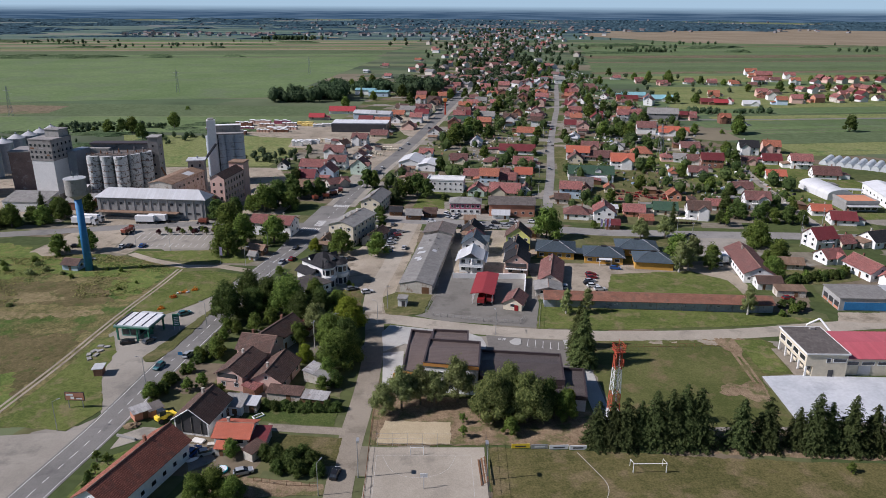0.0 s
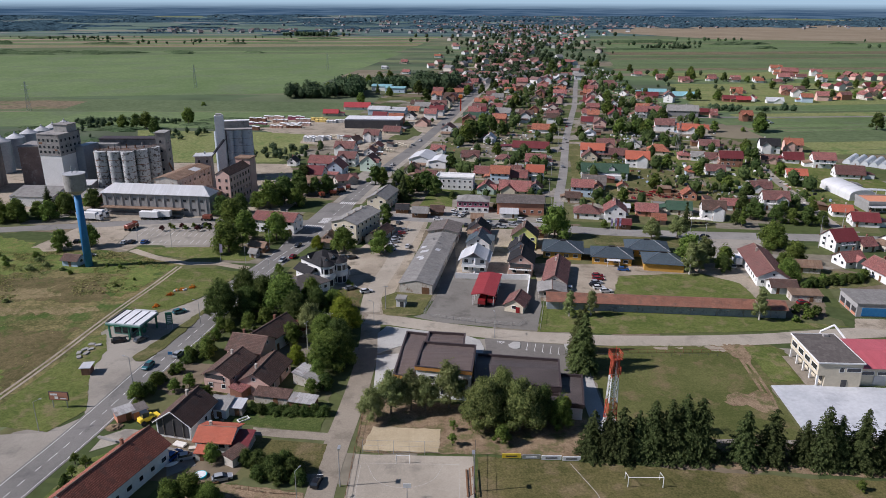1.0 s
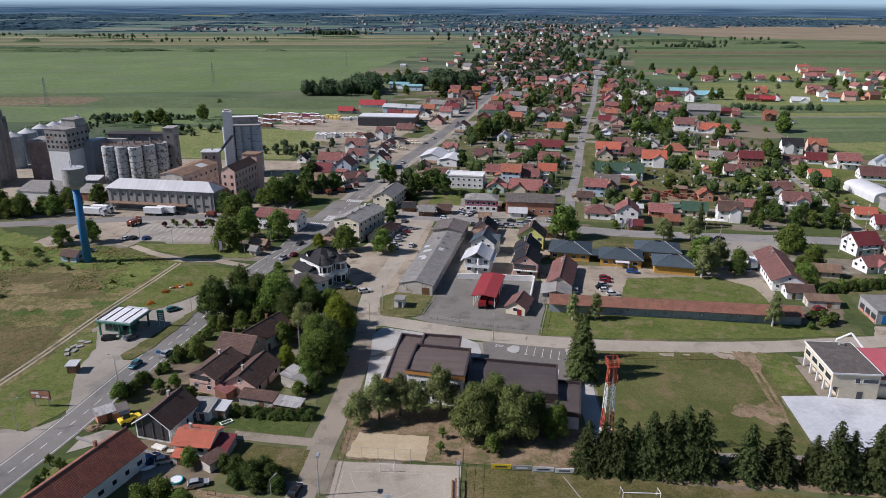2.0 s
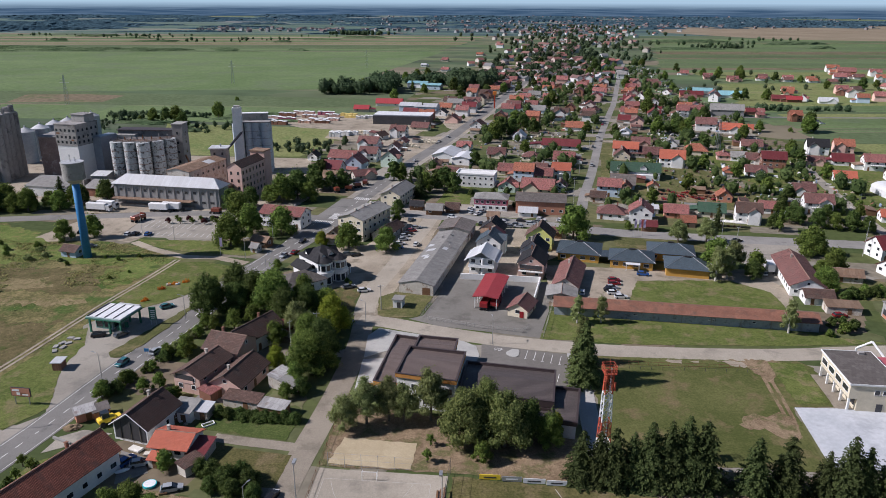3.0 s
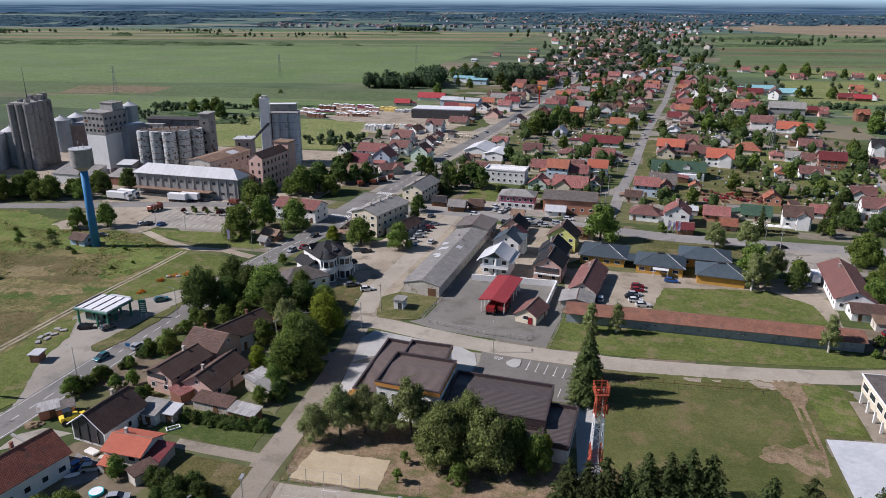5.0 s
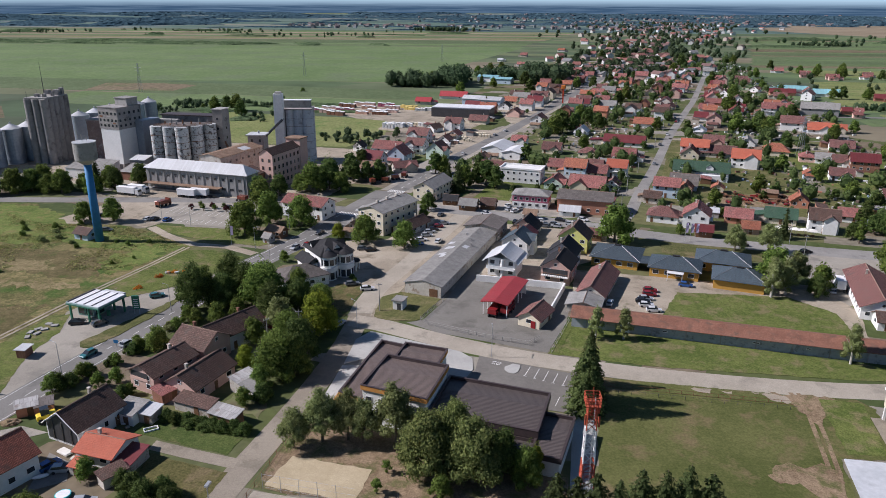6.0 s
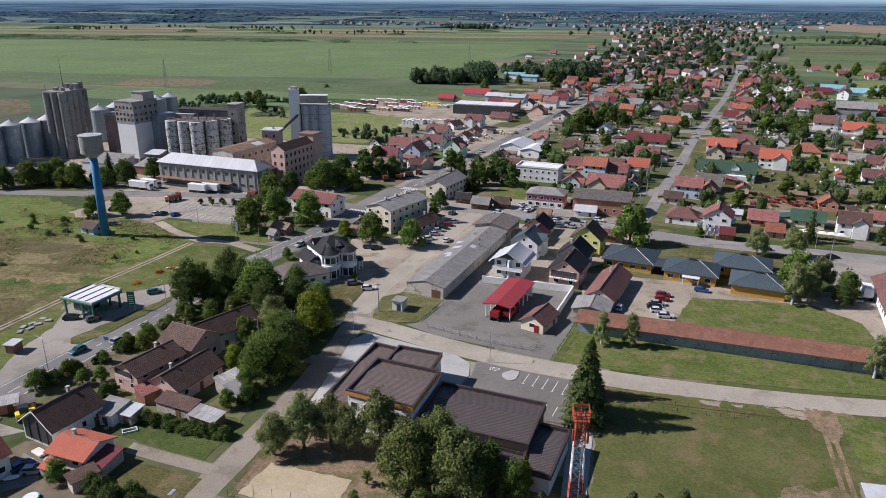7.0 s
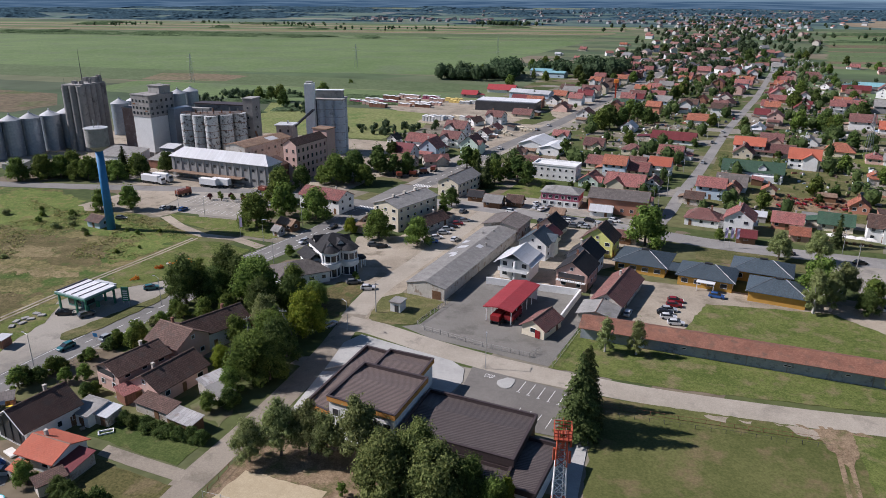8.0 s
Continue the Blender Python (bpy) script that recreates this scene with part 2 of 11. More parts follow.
STREET = material("street_asphalt", (0.205, 0.197, 0.183), (0.265, 0.253, 0.235), 0.9, 0.05, 0.9, 0.1, world_space=True, third=(0.17, 0.163, 0.152), third_at=0.59, spread=0.05, specular=0.2, wash=0.8, grainy=0.1)
YARD_ASPHALT = material("yard_asphalt", (0.165, 0.156, 0.138), (0.212, 0.201, 0.178), 0.9, 0.05, 0.9, 0.1, world_space=True, third=(0.132, 0.124, 0.108), third_at=0.58, spread=0.05, specular=0.2, wash=0.8, grainy=0.1)
ASPHALT_DARK = material("new_asphalt", (0.135, 0.125, 0.112), (0.175, 0.163, 0.146), 1.2, 0.09, 0.85, 0.1, world_space=True, spread=0.05, specular=0.25, wash=0.7, grainy=0.08)
PAVING = material("pale_paving", (0.345, 0.34, 0.32), (0.415, 0.408, 0.38), 1.2, 0.12, 0.85, 0.1, world_space=True, third=(0.31, 0.31, 0.3), third_at=0.62, spread=0.05, wash=0.7, grainy=0.1)
CONCRETE_NEW = material("new_concrete", (0.42, 0.44, 0.46), (0.52, 0.535, 0.55), 0.25, 0.05, 0.75, 0.1, world_space=True, third=(0.39, 0.405, 0.425), third_at=0.58, spread=0, wash=0.95, grainy=0.08)
PAINT_WHITE = material("road_paint", (0.5, 0.5, 0.48), (0.75, 0.75, 0.73), 3.0, 0.5, 0.8, 0, spread=0.05)
KERB = material("kerb_stone", (0.38, 0.37, 0.35), (0.48, 0.47, 0.45), 2.0, 0.3, 0.9, 0.1)

PLASTER = {
    "white": material("white_render", (0.64, 0.64, 0.62), (0.78, 0.78, 0.76), 1.5, 0.25, 0.9, 0.1, spread=0.07),
    "cream": material("cream_render", (0.56, 0.5, 0.38), (0.68, 0.61, 0.47), 1.5, 0.25, 0.9, 0.1),
    "pink": material("pink_render", (0.55, 0.36, 0.3), (0.64, 0.44, 0.37), 1.5, 0.25, 0.9, 0.1),
    "magenta": material("magenta_render", (0.36, 0.1, 0.15), (0.44, 0.14, 0.2), 1.5, 0.25, 0.9, 0.1),
    "yellow": material("yellow_render", (0.62, 0.46, 0.14), (0.7, 0.54, 0.2), 1.5, 0.25, 0.9, 0.1),
    "lime": material("lime_render", (0.62, 0.62, 0.18), (0.72, 0.72, 0.27), 1.5, 0.25, 0.9, 0.1),
    "ochre": material("ochre_render", (0.46, 0.25, 0.05), (0.54, 0.31, 0.075), 1.5, 0.25, 0.9, 0.1, spread=0.04),
    "fascia": material("rust_orange_cladding", (0.46, 0.21, 0.055), (0.54, 0.26, 0.075), 1.5, 0.25, 0.8, 0.1, spread=0.04),
    "blue": material("pale_blue_render", (0.4, 0.5, 0.6), (0.5, 0.6, 0.68), 1.5, 0.25, 0.9, 0.1),
    "mint": material("mint_render", (0.48, 0.6, 0.5), (0.58, 0.68, 0.58), 1.5, 0.25, 0.9, 0.1),
    "grey": material("grey_render", (0.24, 0.24, 0.235), (0.34, 0.335, 0.325), 1.2, 0.2, 0.92, 0.15, third=(0.27, 0.26, 0.25), third_at=0.6),
    "slate": material("slate_grey_render", (0.26, 0.295, 0.325), (0.35, 0.385, 0.41), 1.2, 0.2, 0.92, 0.15, third=(0.16, 0.17, 0.18), third_at=0.6),
    "old": material("weathered_render", (0.4, 0.37, 0.32), (0.56, 0.53, 0.47), 1.0, 0.2, 0.95, 0.2, third=(0.28, 0.22, 0.17), third_at=0.57),
    "brick": tiled("brickwork", (0.27, 0.13, 0.09), (0.36, 0.18, 0.125), (0.7, 0.68, 0.62), 0.25, 0.08, gap=0.012, stained=0.25),
    "clay": material("clay_brick", (0.42, 0.19, 0.12), (0.5, 0.24, 0.16), 1.5, 0.25, 0.9, 0.1),
    "orange": material("orange_brick", (0.42, 0.265, 0.195), (0.52, 0.335, 0.255), 1.5, 0.25, 0.9, 0.1),
    "salmon": material("faded_orange_roofing", (0.52, 0.21, 0.12), (0.6, 0.27, 0.16), 1.2, 0.2, 0.85, 0.1),
    "soot": material("sooty_brick", (0.14, 0.105, 0.098), (0.23, 0.17, 0.155), 1.0, 0.15, 0.92, 0.2, third=(0.3, 0.27, 0.26), third_at=0.6),
    "brown": material("brown_boards", (0.14, 0.075, 0.04), (0.2, 0.11, 0.06), 2.0, 0.4, 0.8, 0.1),
}
TILE = {
    "ash": tiled("ash_brown_sheets", (0.12, 0.105, 0.095), (0.17, 0.15, 0.138), (0.6, 0.6, 0.6), 0.9, 1.2, 0.85, 0.6, 0.03, stained=0.5, stain=(0.08, 0.07, 0.065)),
    "vermilion": tiled("new_vermilion_tiles", (0.44, 0.12, 0.072), (0.52, 0.155, 0.095), (0.72, 0.7, 0.68), 0.22, 0.32, stained=0.15, vary=0.05),
    "orange": tiled("orange_tiles", (0.37, 0.13, 0.078), (0.47, 0.18, 0.11), (0.3, 0.3, 0.3), stained=0.35),
    "red": tiled("red_tiles", (0.3, 0.112, 0.098), (0.42, 0.178, 0.158), (0.25, 0.25, 0.25), stained=0.65, spread=0.22),
    "brown": tiled("brown_tiles", (0.18, 0.082, 0.072), (0.265, 0.13, 0.114), (0.25, 0.25, 0.25), stained=0.65, spread=0.22),
    "dark": tiled("old_dark_tiles", (0.1, 0.06, 0.048), (0.17, 0.104, 0.082), (0.45, 0.43, 0.42), 0.3, 0.4, gap=0.04, stained=0.7, stain=(0.075, 0.068, 0.06), vary=0.24),
    "terracotta": tiled("weathered_terracotta", (0.31, 0.105, 0.07), (0.5, 0.185, 0.125), (0.42, 0.4, 0.38), 0.26, 0.36, gap=0.05, stained=0.75, stain=(0.12, 0.07, 0.055), vary=0.2),
    "mottled": tiled("mottled_old_tiles", (0.19, 0.088, 0.06), (0.31, 0.148, 0.1), (0.72, 0.7, 0.68), 0.22, 0.34, gap=0.03, stained=1.0, stain=(0.12, 0.08, 0.06), vary=0.1),
    "crimson": tiled("crimson_sheet", (0.14, 0.03, 0.032), (0.19, 0.042, 0.045), (0.6, 0.6, 0.6), 0.5, 30.0, 0.5, 0.5, 0.02, stained=0.1, vary=0.06),
    "scarlet": tiled("scarlet_sheet", (0.34, 0.045, 0.05), (0.4, 0.06, 0.065), (0.6, 0.6, 0.6), 0.6, 30.0, 0.5, 0.5, 0.03, stained=0.1, vary=0.06),
    "rose": tiled("rose_sheet", (0.52, 0.115, 0.135), (0.6, 0.145, 0.17), (0.75, 0.7, 0.7), 1.1, 30.0, 0.5, 0.5, 0.04, stained=0.12, vary=0.06),
    "grey": tiled("grey_cement_sheets", (0.22, 0.215, 0.205), (0.31, 0.3, 0.28), (0.75, 0.75, 0.75), 0.9, 1.2, 0.9, 0.6, 0.025, stained=0.75, stain=(0.14, 0.132, 0.122), vary=0.07),
    "black": tiled("anthracite_tiles", (0.02, 0.02, 0.023), (0.034, 0.034, 0.037), (0.5, 0.5, 0.5), 0.32, 0.36, 0.8, 0.6, 0.03, stained=0.15),
    "slate": tiled("slate_blue_tiles", (0.06, 0.083, 0.1), (0.082, 0.108, 0.128), (0.55, 0.55, 0.55), 0.32, 0.4, 0.5, 0.6, 0.03, stained=0.15),
    "green": tiled("green_sheet", (0.04, 0.085, 0.055), (0.06, 0.12, 0.075), (0.5, 0.5, 0.5), 0.4, 0.4, 0.6, 0.5, 0.03, stained=0.2, vary=0.06),
    "white": tiled("white_sheet", (0.46, 0.47, 0.48), (0.56, 0.57, 0.58), (0.75, 0.75, 0.75), 1.0, 30.0, 0.5, 0.4, 0.03, stained=0.15, stain=(0.45, 0.44, 0.42), vary=0.06),
    "bright": tiled("bright_white_sheet", (0.66, 0.67, 0.68), (0.74, 0.75, 0.76), (0.85, 0.85, 0.85), 1.0, 30.0, 0.5, 0.4, 0.03, stained=0.12, stain=(0.55, 0.54, 0.52), vary=0.05),
    "tin": tiled("patched_tin", (0.3, 0.29, 0.28), (0.44, 0.43, 0.42), (0.6, 0.6, 0.6), 0.8, 30.0, 0.75, 0.6, 0.03, stained=1.0, stain=(0.15, 0.09, 0.062), vary=0.2),
    "rust": tiled("rusty_sheet", (0.19, 0.125, 0.085), (0.27, 0.185, 0.13), (0.6, 0.55, 0.5), 1.0, 2.4, 0.85, 0.5, 0.03, stained=0.6, stain=(0.16, 0.075, 0.035)),
    "cocoa": tiled("cocoa_sheet", (0.185, 0.142, 0.124), (0.22, 0.17, 0.15), (0.45, 0.45, 0.45), 60.0, 0.42, 0.45, 1.0, 0.1, stained=0.2, spread=0.03, vary=0.06),
    "umber": tiled("umber_sheet", (0.112, 0.092, 0.086), (0.14, 0.116, 0.109), (0.45, 0.45, 0.45), 60.0, 0.42, 0.45, 1.0, 0.1, stained=0.15, spread=0.03, vary=0.06),
    "teal": tiled("teal_sheet", (0.2, 0.42, 0.46), (0.28, 0.5, 0.54), (0.7, 0.7, 0.7), 1.0, 30.0, 0.5, 0.4, 0.03, stained=0.1, vary=0.06),
}
RIDGE = material("ridge_tiles", (0.2, 0.13, 0.1), (0.32, 0.22, 0.17), 3.0, 0.5, 0.9, 0.2)
GLASS = material("window_glass", (0.02, 0.025, 0.03), (0.035, 0.04, 0.05), 0.5, 0.3, 0.08, 0, specular=0.7, spread=0.3)
FRAME = material("white_frames", (0.7, 0.7, 0.69), (0.78, 0.78, 0.77), 3.0, 0.5, 0.5, 0)
TIMBER = material("brown_timber", (0.12, 0.06, 0.03), (0.2, 0.11, 0.06), 3.0, 0.6, 0.7, 0.2)
TIMBER_GREY = material("grey_timber", (0.2, 0.18, 0.15), (0.3, 0.27, 0.23), 3.0, 0.6, 0.85, 0.2)
STEEL = material("galvanised_steel", (0.36, 0.37, 0.38), (0.46, 0.47, 0.48), 2.0, 0.4, 0.5, 0.05, 0.6)
STEEL_DARK = material("dark_steel", (0.05, 0.05, 0.055), (0.08, 0.08, 0.085), 2.0, 0.4, 0.5, 0.05, 0.3)
RUST = material("rusty_steel", (0.15, 0.07, 0.04), (0.26, 0.13, 0.07), 2.0, 0.4, 0.8, 0.2, 0.2)
CONCRETE = material("grey_concrete", (0.26, 0.25, 0.235), (0.36, 0.35, 0.33), 1.0, 0.15, 0.92, 0.2, third=(0.2, 0.19, 0.18), third_at=0.6)
CONCRETE_DARK = material("stained_concrete", (0.205, 0.195, 0.188), (0.3, 0.285, 0.272), 0.6, 0.08, 0.92, 0.2, third=(0.13, 0.122, 0.118), third_at=0.6)
PEELING = material("peeling_white_paint", (0.4, 0.42, 0.42), (0.55, 0.57, 0.57), 1.2, 0.25, 0.85, 0.3, third=(0.09, 0.08, 0.075), third_at=0.545)
SILO_PALE = material("pale_ribbed_cladding", (0.33, 0.38, 0.42), (0.44, 0.49, 0.53), 1.0, 0.12, 0.6, 0.1, third=(0.22, 0.24, 0.26), third_at=0.6)
SILO_STEEL = material("silo_sheet", (0.24, 0.275, 0.32), (0.33, 0.37, 0.42), 1.0, 0.15, 0.45, 0.05, 0.5)
BLUE_PAINT = material("blue_paint", (0.02, 0.14, 0.32), (0.035, 0.2, 0.42), 1.0, 0.15, 0.6, 0.05, spread=0)
WHITE_PAINT = material("white_paint", (0.66, 0.66, 0.65), (0.78, 0.78, 0.77), 1.5, 0.2, 0.6, 0.03)
RED_PAINT = material("red_paint", (0.5, 0.05, 0.02), (0.6, 0.085, 0.035), 1.5, 0.2, 0.6, 0.03)
ORANGE_PAINT = material("orange_paint", (0.7, 0.2, 0.03), (0.8, 0.27, 0.05), 1.5, 0.2, 0.6, 0.03)
YELLOW_PAINT = material("yellow_paint", (0.72, 0.5, 0.03), (0.8, 0.58, 0.06), 1.5, 0.2, 0.6, 0.03)
ORANGE_RED = material("signal_red_paint", (0.36, 0.062, 0.032), (0.46, 0.1, 0.05), 1.5, 0.2, 0.7, 0.03)
GREEN_PAINT = material("green_paint", (0.03, 0.14, 0.09), (0.05, 0.2, 0.13), 1.5, 0.2, 0.5, 0.03)
TEAL_PAINT = material("pale_teal_paint", (0.2, 0.3, 0.29), (0.28, 0.37, 0.36), 1.5, 0.2, 0.5, 0.03)
TURQ = material("turquoise_plastic", (0.03, 0.45, 0.52), (0.05, 0.55, 0.62), 1.5, 0.2, 0.5, 0.03)
FILM = material("greenhouse_film", (0.42, 0.45, 0.46), (0.52, 0.55, 0.56), 1.0, 0.1, 0.4, 0.1)
CLOTH = material("white_awning", (0.6, 0.58, 0.52), (0.75, 0.73, 0.68), 1.0, 0.1, 0.9, 0.1)
LILAC = material("lilac_flag", (0.45, 0.35, 0.55), (0.6, 0.52, 0.68), 1.0, 0.1, 0.9, 0.1)
RUBBER = material("rubber", (0.02, 0.02, 0.02), (0.035, 0.035, 0.035), 2.0, 0.3, 0.9, 0)
LAMP_GLASS = material("headlight_glass", (0.6, 0.6, 0.6), (0.75, 0.75, 0.75), 2.0, 0.3, 0.15, 0)
TAIL_RED = material("rear_light", (0.4, 0.01, 0.01), (0.5, 0.02, 0.02), 2.0, 0.3, 0.3, 0)
BARK = material("bark", (0.09, 0.07, 0.05), (0.16, 0.13, 0.1), 4.0, 0.6, 0.95, 0.5)
BARK_PALE = material("birch_bark", (0.3, 0.28, 0.25), (0.5, 0.48, 0.44), 4.0, 0.6, 0.9, 0.3)
LEAF = leafy("broad_leaves", (0.062, 0.102, 0.02), (0.2, 0.265, 0.062))
LEAF_LIME = leafy("lime_leaves", (0.13, 0.185, 0.018), (0.28, 0.33, 0.045))
LEAF_GREY = leafy("grey_green_leaves", (0.125, 0.155, 0.055), (0.3, 0.335, 0.14))
LEAF_DARK = leafy("dark_leaves", (0.04, 0.072, 0.018), (0.13, 0.178, 0.05))
NEEDLE = leafy("spruce_needles", (0.03, 0.046, 0.015), (0.095, 0.12, 0.042))
NEEDLE_FRESH = leafy("fresh_spruce_needles", (0.05, 0.07, 0.022), (0.14, 0.17, 0.058))
LEAF_CHESTNUT = leafy("chestnut_leaves", (0.072, 0.108, 0.032), (0.265, 0.305, 0.105))
LEAF_PLUM = leafy("plum_leaves", (0.06, 0.02, 0.025), (0.11, 0.04, 0.04))
FADED_PAINT = material("faded_paint", (0.4, 0.38, 0.34), (0.5, 0.48, 0.44), 2.0, 0.3, 0.85, 0, spread=0)
# far woods: the blue of distance haze is painted into this colour
WOOD_HAZED = material("hazed_foliage", (0.028, 0.056, 0.076), (0.056, 0.095, 0.115), 0.03, 0.006, 1.0, 0, spread=0, specular=0.0, world_space=True, grainy=0.5)
SCRUB_FAR = material("far_scrub", (0.05, 0.08, 0.04), (0.1, 0.135, 0.07), 0.12, 0.02, 1.0, 0, spread=0, specular=0.0, world_space=True, grainy=0.4)
TOWN_LEAF = leafy("garden_leaves", (0.04, 0.068, 0.022), (0.115, 0.155, 0.052))
# next two: haze over distant trees mixed into the leaf colour as blue
GROVE = leafy("grove_leaves", (0.036, 0.064, 0.03), (0.1, 0.142, 0.072))
FAR_LEAF = leafy("far_foliage", (0.04, 0.072, 0.036), (0.105, 0.148, 0.074))
ORANGE_FLOWER = leafy("orange_flowers", (0.4, 0.12, 0.02), (0.55, 0.2, 0.03))
WEED = leafy("weeds", (0.12, 0.14, 0.045), (0.3, 0.27, 0.11))
UMBER_METAL = material("umber_metal", (0.06, 0.045, 0.045), (0.085, 0.065, 0.065), 2.0, 0.3, 0.5, 0.03, 0.2)
CAR_PAINT = {k: material(k + "_car_paint", tuple(v * 0.92 for v in c), c, 1.0, 0.3, 0.25, 0, 0.2, spread=0, specular=0.6) for k, c in (
    ("white", (0.7, 0.7, 0.7)), ("silver", (0.42, 0.44, 0.46)), ("grey", (0.13, 0.14, 0.15)), ("black", (0.02, 0.02, 0.022)), ("red", (0.27, 0.02, 0.024)), ("rust", (0.2, 0.055, 0.035)), ("blue", (0.03, 0.1, 0.3)), ("teal", (0.05, 0.18, 0.2)))}


# ---- mesh helpers ----
def box(bm, cx, cy, z0, sx, sy, sz, rot=0.0, mi=0):
    """An upright box whose base is centred at (cx, cy, z0)."""
    m = Matrix.Translation((cx, cy, z0 + sz / 2)) @ Matrix.Rotation(radians(rot), 4, "Z") @ Matrix.Diagonal((sx, sy, sz, 1))
    g = bmesh.ops.create_cube(bm, size=1, matrix=m)
    return g["verts"]


def tube(bm, cx, cy, z0, r0, r1, h, seg=12, cap=True):
    m = Matrix.Translation((cx, cy, z0 + h / 2))
    return bmesh.ops.create_cone(bm, cap_ends=cap, cap_tris=False, segments=seg, radius1=r0, radius2=r1, depth=h, matrix=m)["verts"]


def strut(bm, a, b, r=0.05, seg=5):
    """A round bar from a to b."""
    a, b = Vector(a), Vector(b)
    d = b - a
    m = Matrix.Translation((a + b) / 2) @ d.to_track_quat("Z", "Y").to_matrix().to_4x4()
    bmesh.ops.create_cone(bm, cap_ends=True, segments=seg, radius1=r, radius2=r, depth=d.length, matrix=m)


def prism(bm, pts, z0, z1):
    """A solid with the plan pts between two heights; z1 may be a function of x and y."""
    top = z1 if callable(z1) else (lambda x, y: z1)
    lo = [bm.verts.new((x, y, z0)) for x, y in pts]
    hi = [bm.verts.new((x, y, top(x, y))) for x, y in pts]
    n = len(pts)
    bm.faces.new(hi)
    bm.faces.new(lo[::-1])
    for k in range(n):
        bm.faces.new((lo[k], lo[(k + 1) % n], hi[(k + 1) % n], hi[k]))


def solid(bm, verts, faces):
    vs = [bm.verts.new(v) for v in verts]
    for f in faces:
        bm.faces.new([vs[k] for k in f])
    return vs


def mesh_of(bm, material_, name="mesh", smooth=False):
    bmesh.ops.recalc_face_normals(bm, faces=bm.faces)
    me = bpy.data.meshes.new(name)
    bm.to_mesh(me)
    bm.free()
    me.materials.append(material_)
    if smooth:
        for p in me.polygons:
            p.use_smooth = True
    return me


def part(name, bm, material_, parent=None, label="", smooth=False, at=None):
    """One mesh object, under its thing or part."""
    me = bm if isinstance(bm, bpy.types.Mesh) else mesh_of(bm, material_, name, smooth)
    ob = new(name, me)
    if parent is not None:
        ob.parent = parent
    if at is not None:
        ob.matrix_basis = at
    if label:
        ob["label"] = label
    return ob


def thing(name, at, label, category, group=""):
    ob = new(name)
    ob.empty_display_size = 0.3
    ob.matrix_basis = at
    return tagged(ob, label, category, group)


def placed(x, y, rot=0.0, s=1.0, z=0.0, sz=None):
    return Matrix.Translation((x, y, z)) @ Matrix.Rotation(radians(rot), 4, "Z") @ Matrix.Diagonal((s, s, sz or s, 1))

# ---- ground ----
bm = bmesh.new()
bmesh.ops.create_grid(bm, x_segments=8, y_segments=8, size=4950)
tagged(part("ground", bm, FARM), "wide flat plain of narrow green and tan fields", "ground", kind="structure")


def patch(name, material_, z, pts, label, category="ground"):
    """A level area with the given outline, its top at z and its rim a real step."""
    bm = bmesh.new()
    if category in ("grass", "ground", "sand"):
        pts = ragged(pts)
    prism(bm, pts, -0.1, z)
    ob = part(name, bm, material_)
    return tagged(ob, label, category, kind="structure")


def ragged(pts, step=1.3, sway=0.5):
    """The outline with an uneven, grown edge."""
    out = []
    for k, (ax, ay) in enumerate(pts):
        bx, by = pts[(k + 1) % len(pts)]
        d = math.hypot(bx - ax, by - ay)
        n = min(60, max(1, int(d / step)))
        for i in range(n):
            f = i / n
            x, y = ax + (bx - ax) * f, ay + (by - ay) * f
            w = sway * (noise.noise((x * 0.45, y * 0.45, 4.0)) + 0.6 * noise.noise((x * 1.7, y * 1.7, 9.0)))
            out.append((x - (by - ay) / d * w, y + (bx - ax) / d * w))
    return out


def smooth_line(pts, step=6.0):
    """A flowing line through the points."""
    out = []
    for k in range(len(pts) - 1):
        p0, p1, p2, p3 = (Vector(pts[max(0, min(len(pts) - 1, k + d))]) for d in (-1, 0, 1, 2))
        n = max(1, int((p2 - p1).length / step))
        for i in range(n):
            t = i / n
            out.append(0.5 * (2 * p1 + (p2 - p0) * t + (2 * p0 - 5 * p1 + 4 * p2 - p3) * t * t + (3 * p1 - p0 - 3 * p2 + p3) * t ** 3))
    out.append(Vector(pts[-1]))
    return out


def sides(line, half):
    out = []
    for k, p in enumerate(line):
        d = (line[min(k + 1, len(line) - 1)] - line[max(k - 1, 0)]).normalized()
        out.append((p + Vector((-d.y, d.x)) * half, p - Vector((-d.y, d.x)) * half))
    return out


def ribbon(name, material_, z, pts, width, label, category="road", step=8.0):
    bm = bmesh.new()
    rows = [(bm.verts.new((*a, z)), bm.verts.new((*b, z)), bm.verts.new((*a, -0.1)), bm.verts.new((*b, -0.1))) for a, b in sides(smooth_line(pts, step), width / 2)]
    for (a, b, c, d), (e, f, g, h) in zip(rows, rows[1:]):
        for q in ((a, b, f, e), (a, e, g, c), (b, d, h, f)):
            bm.faces.new(q)
    ob = part(name, bm, material_)
    return tagged(ob, label, category, kind="structure")


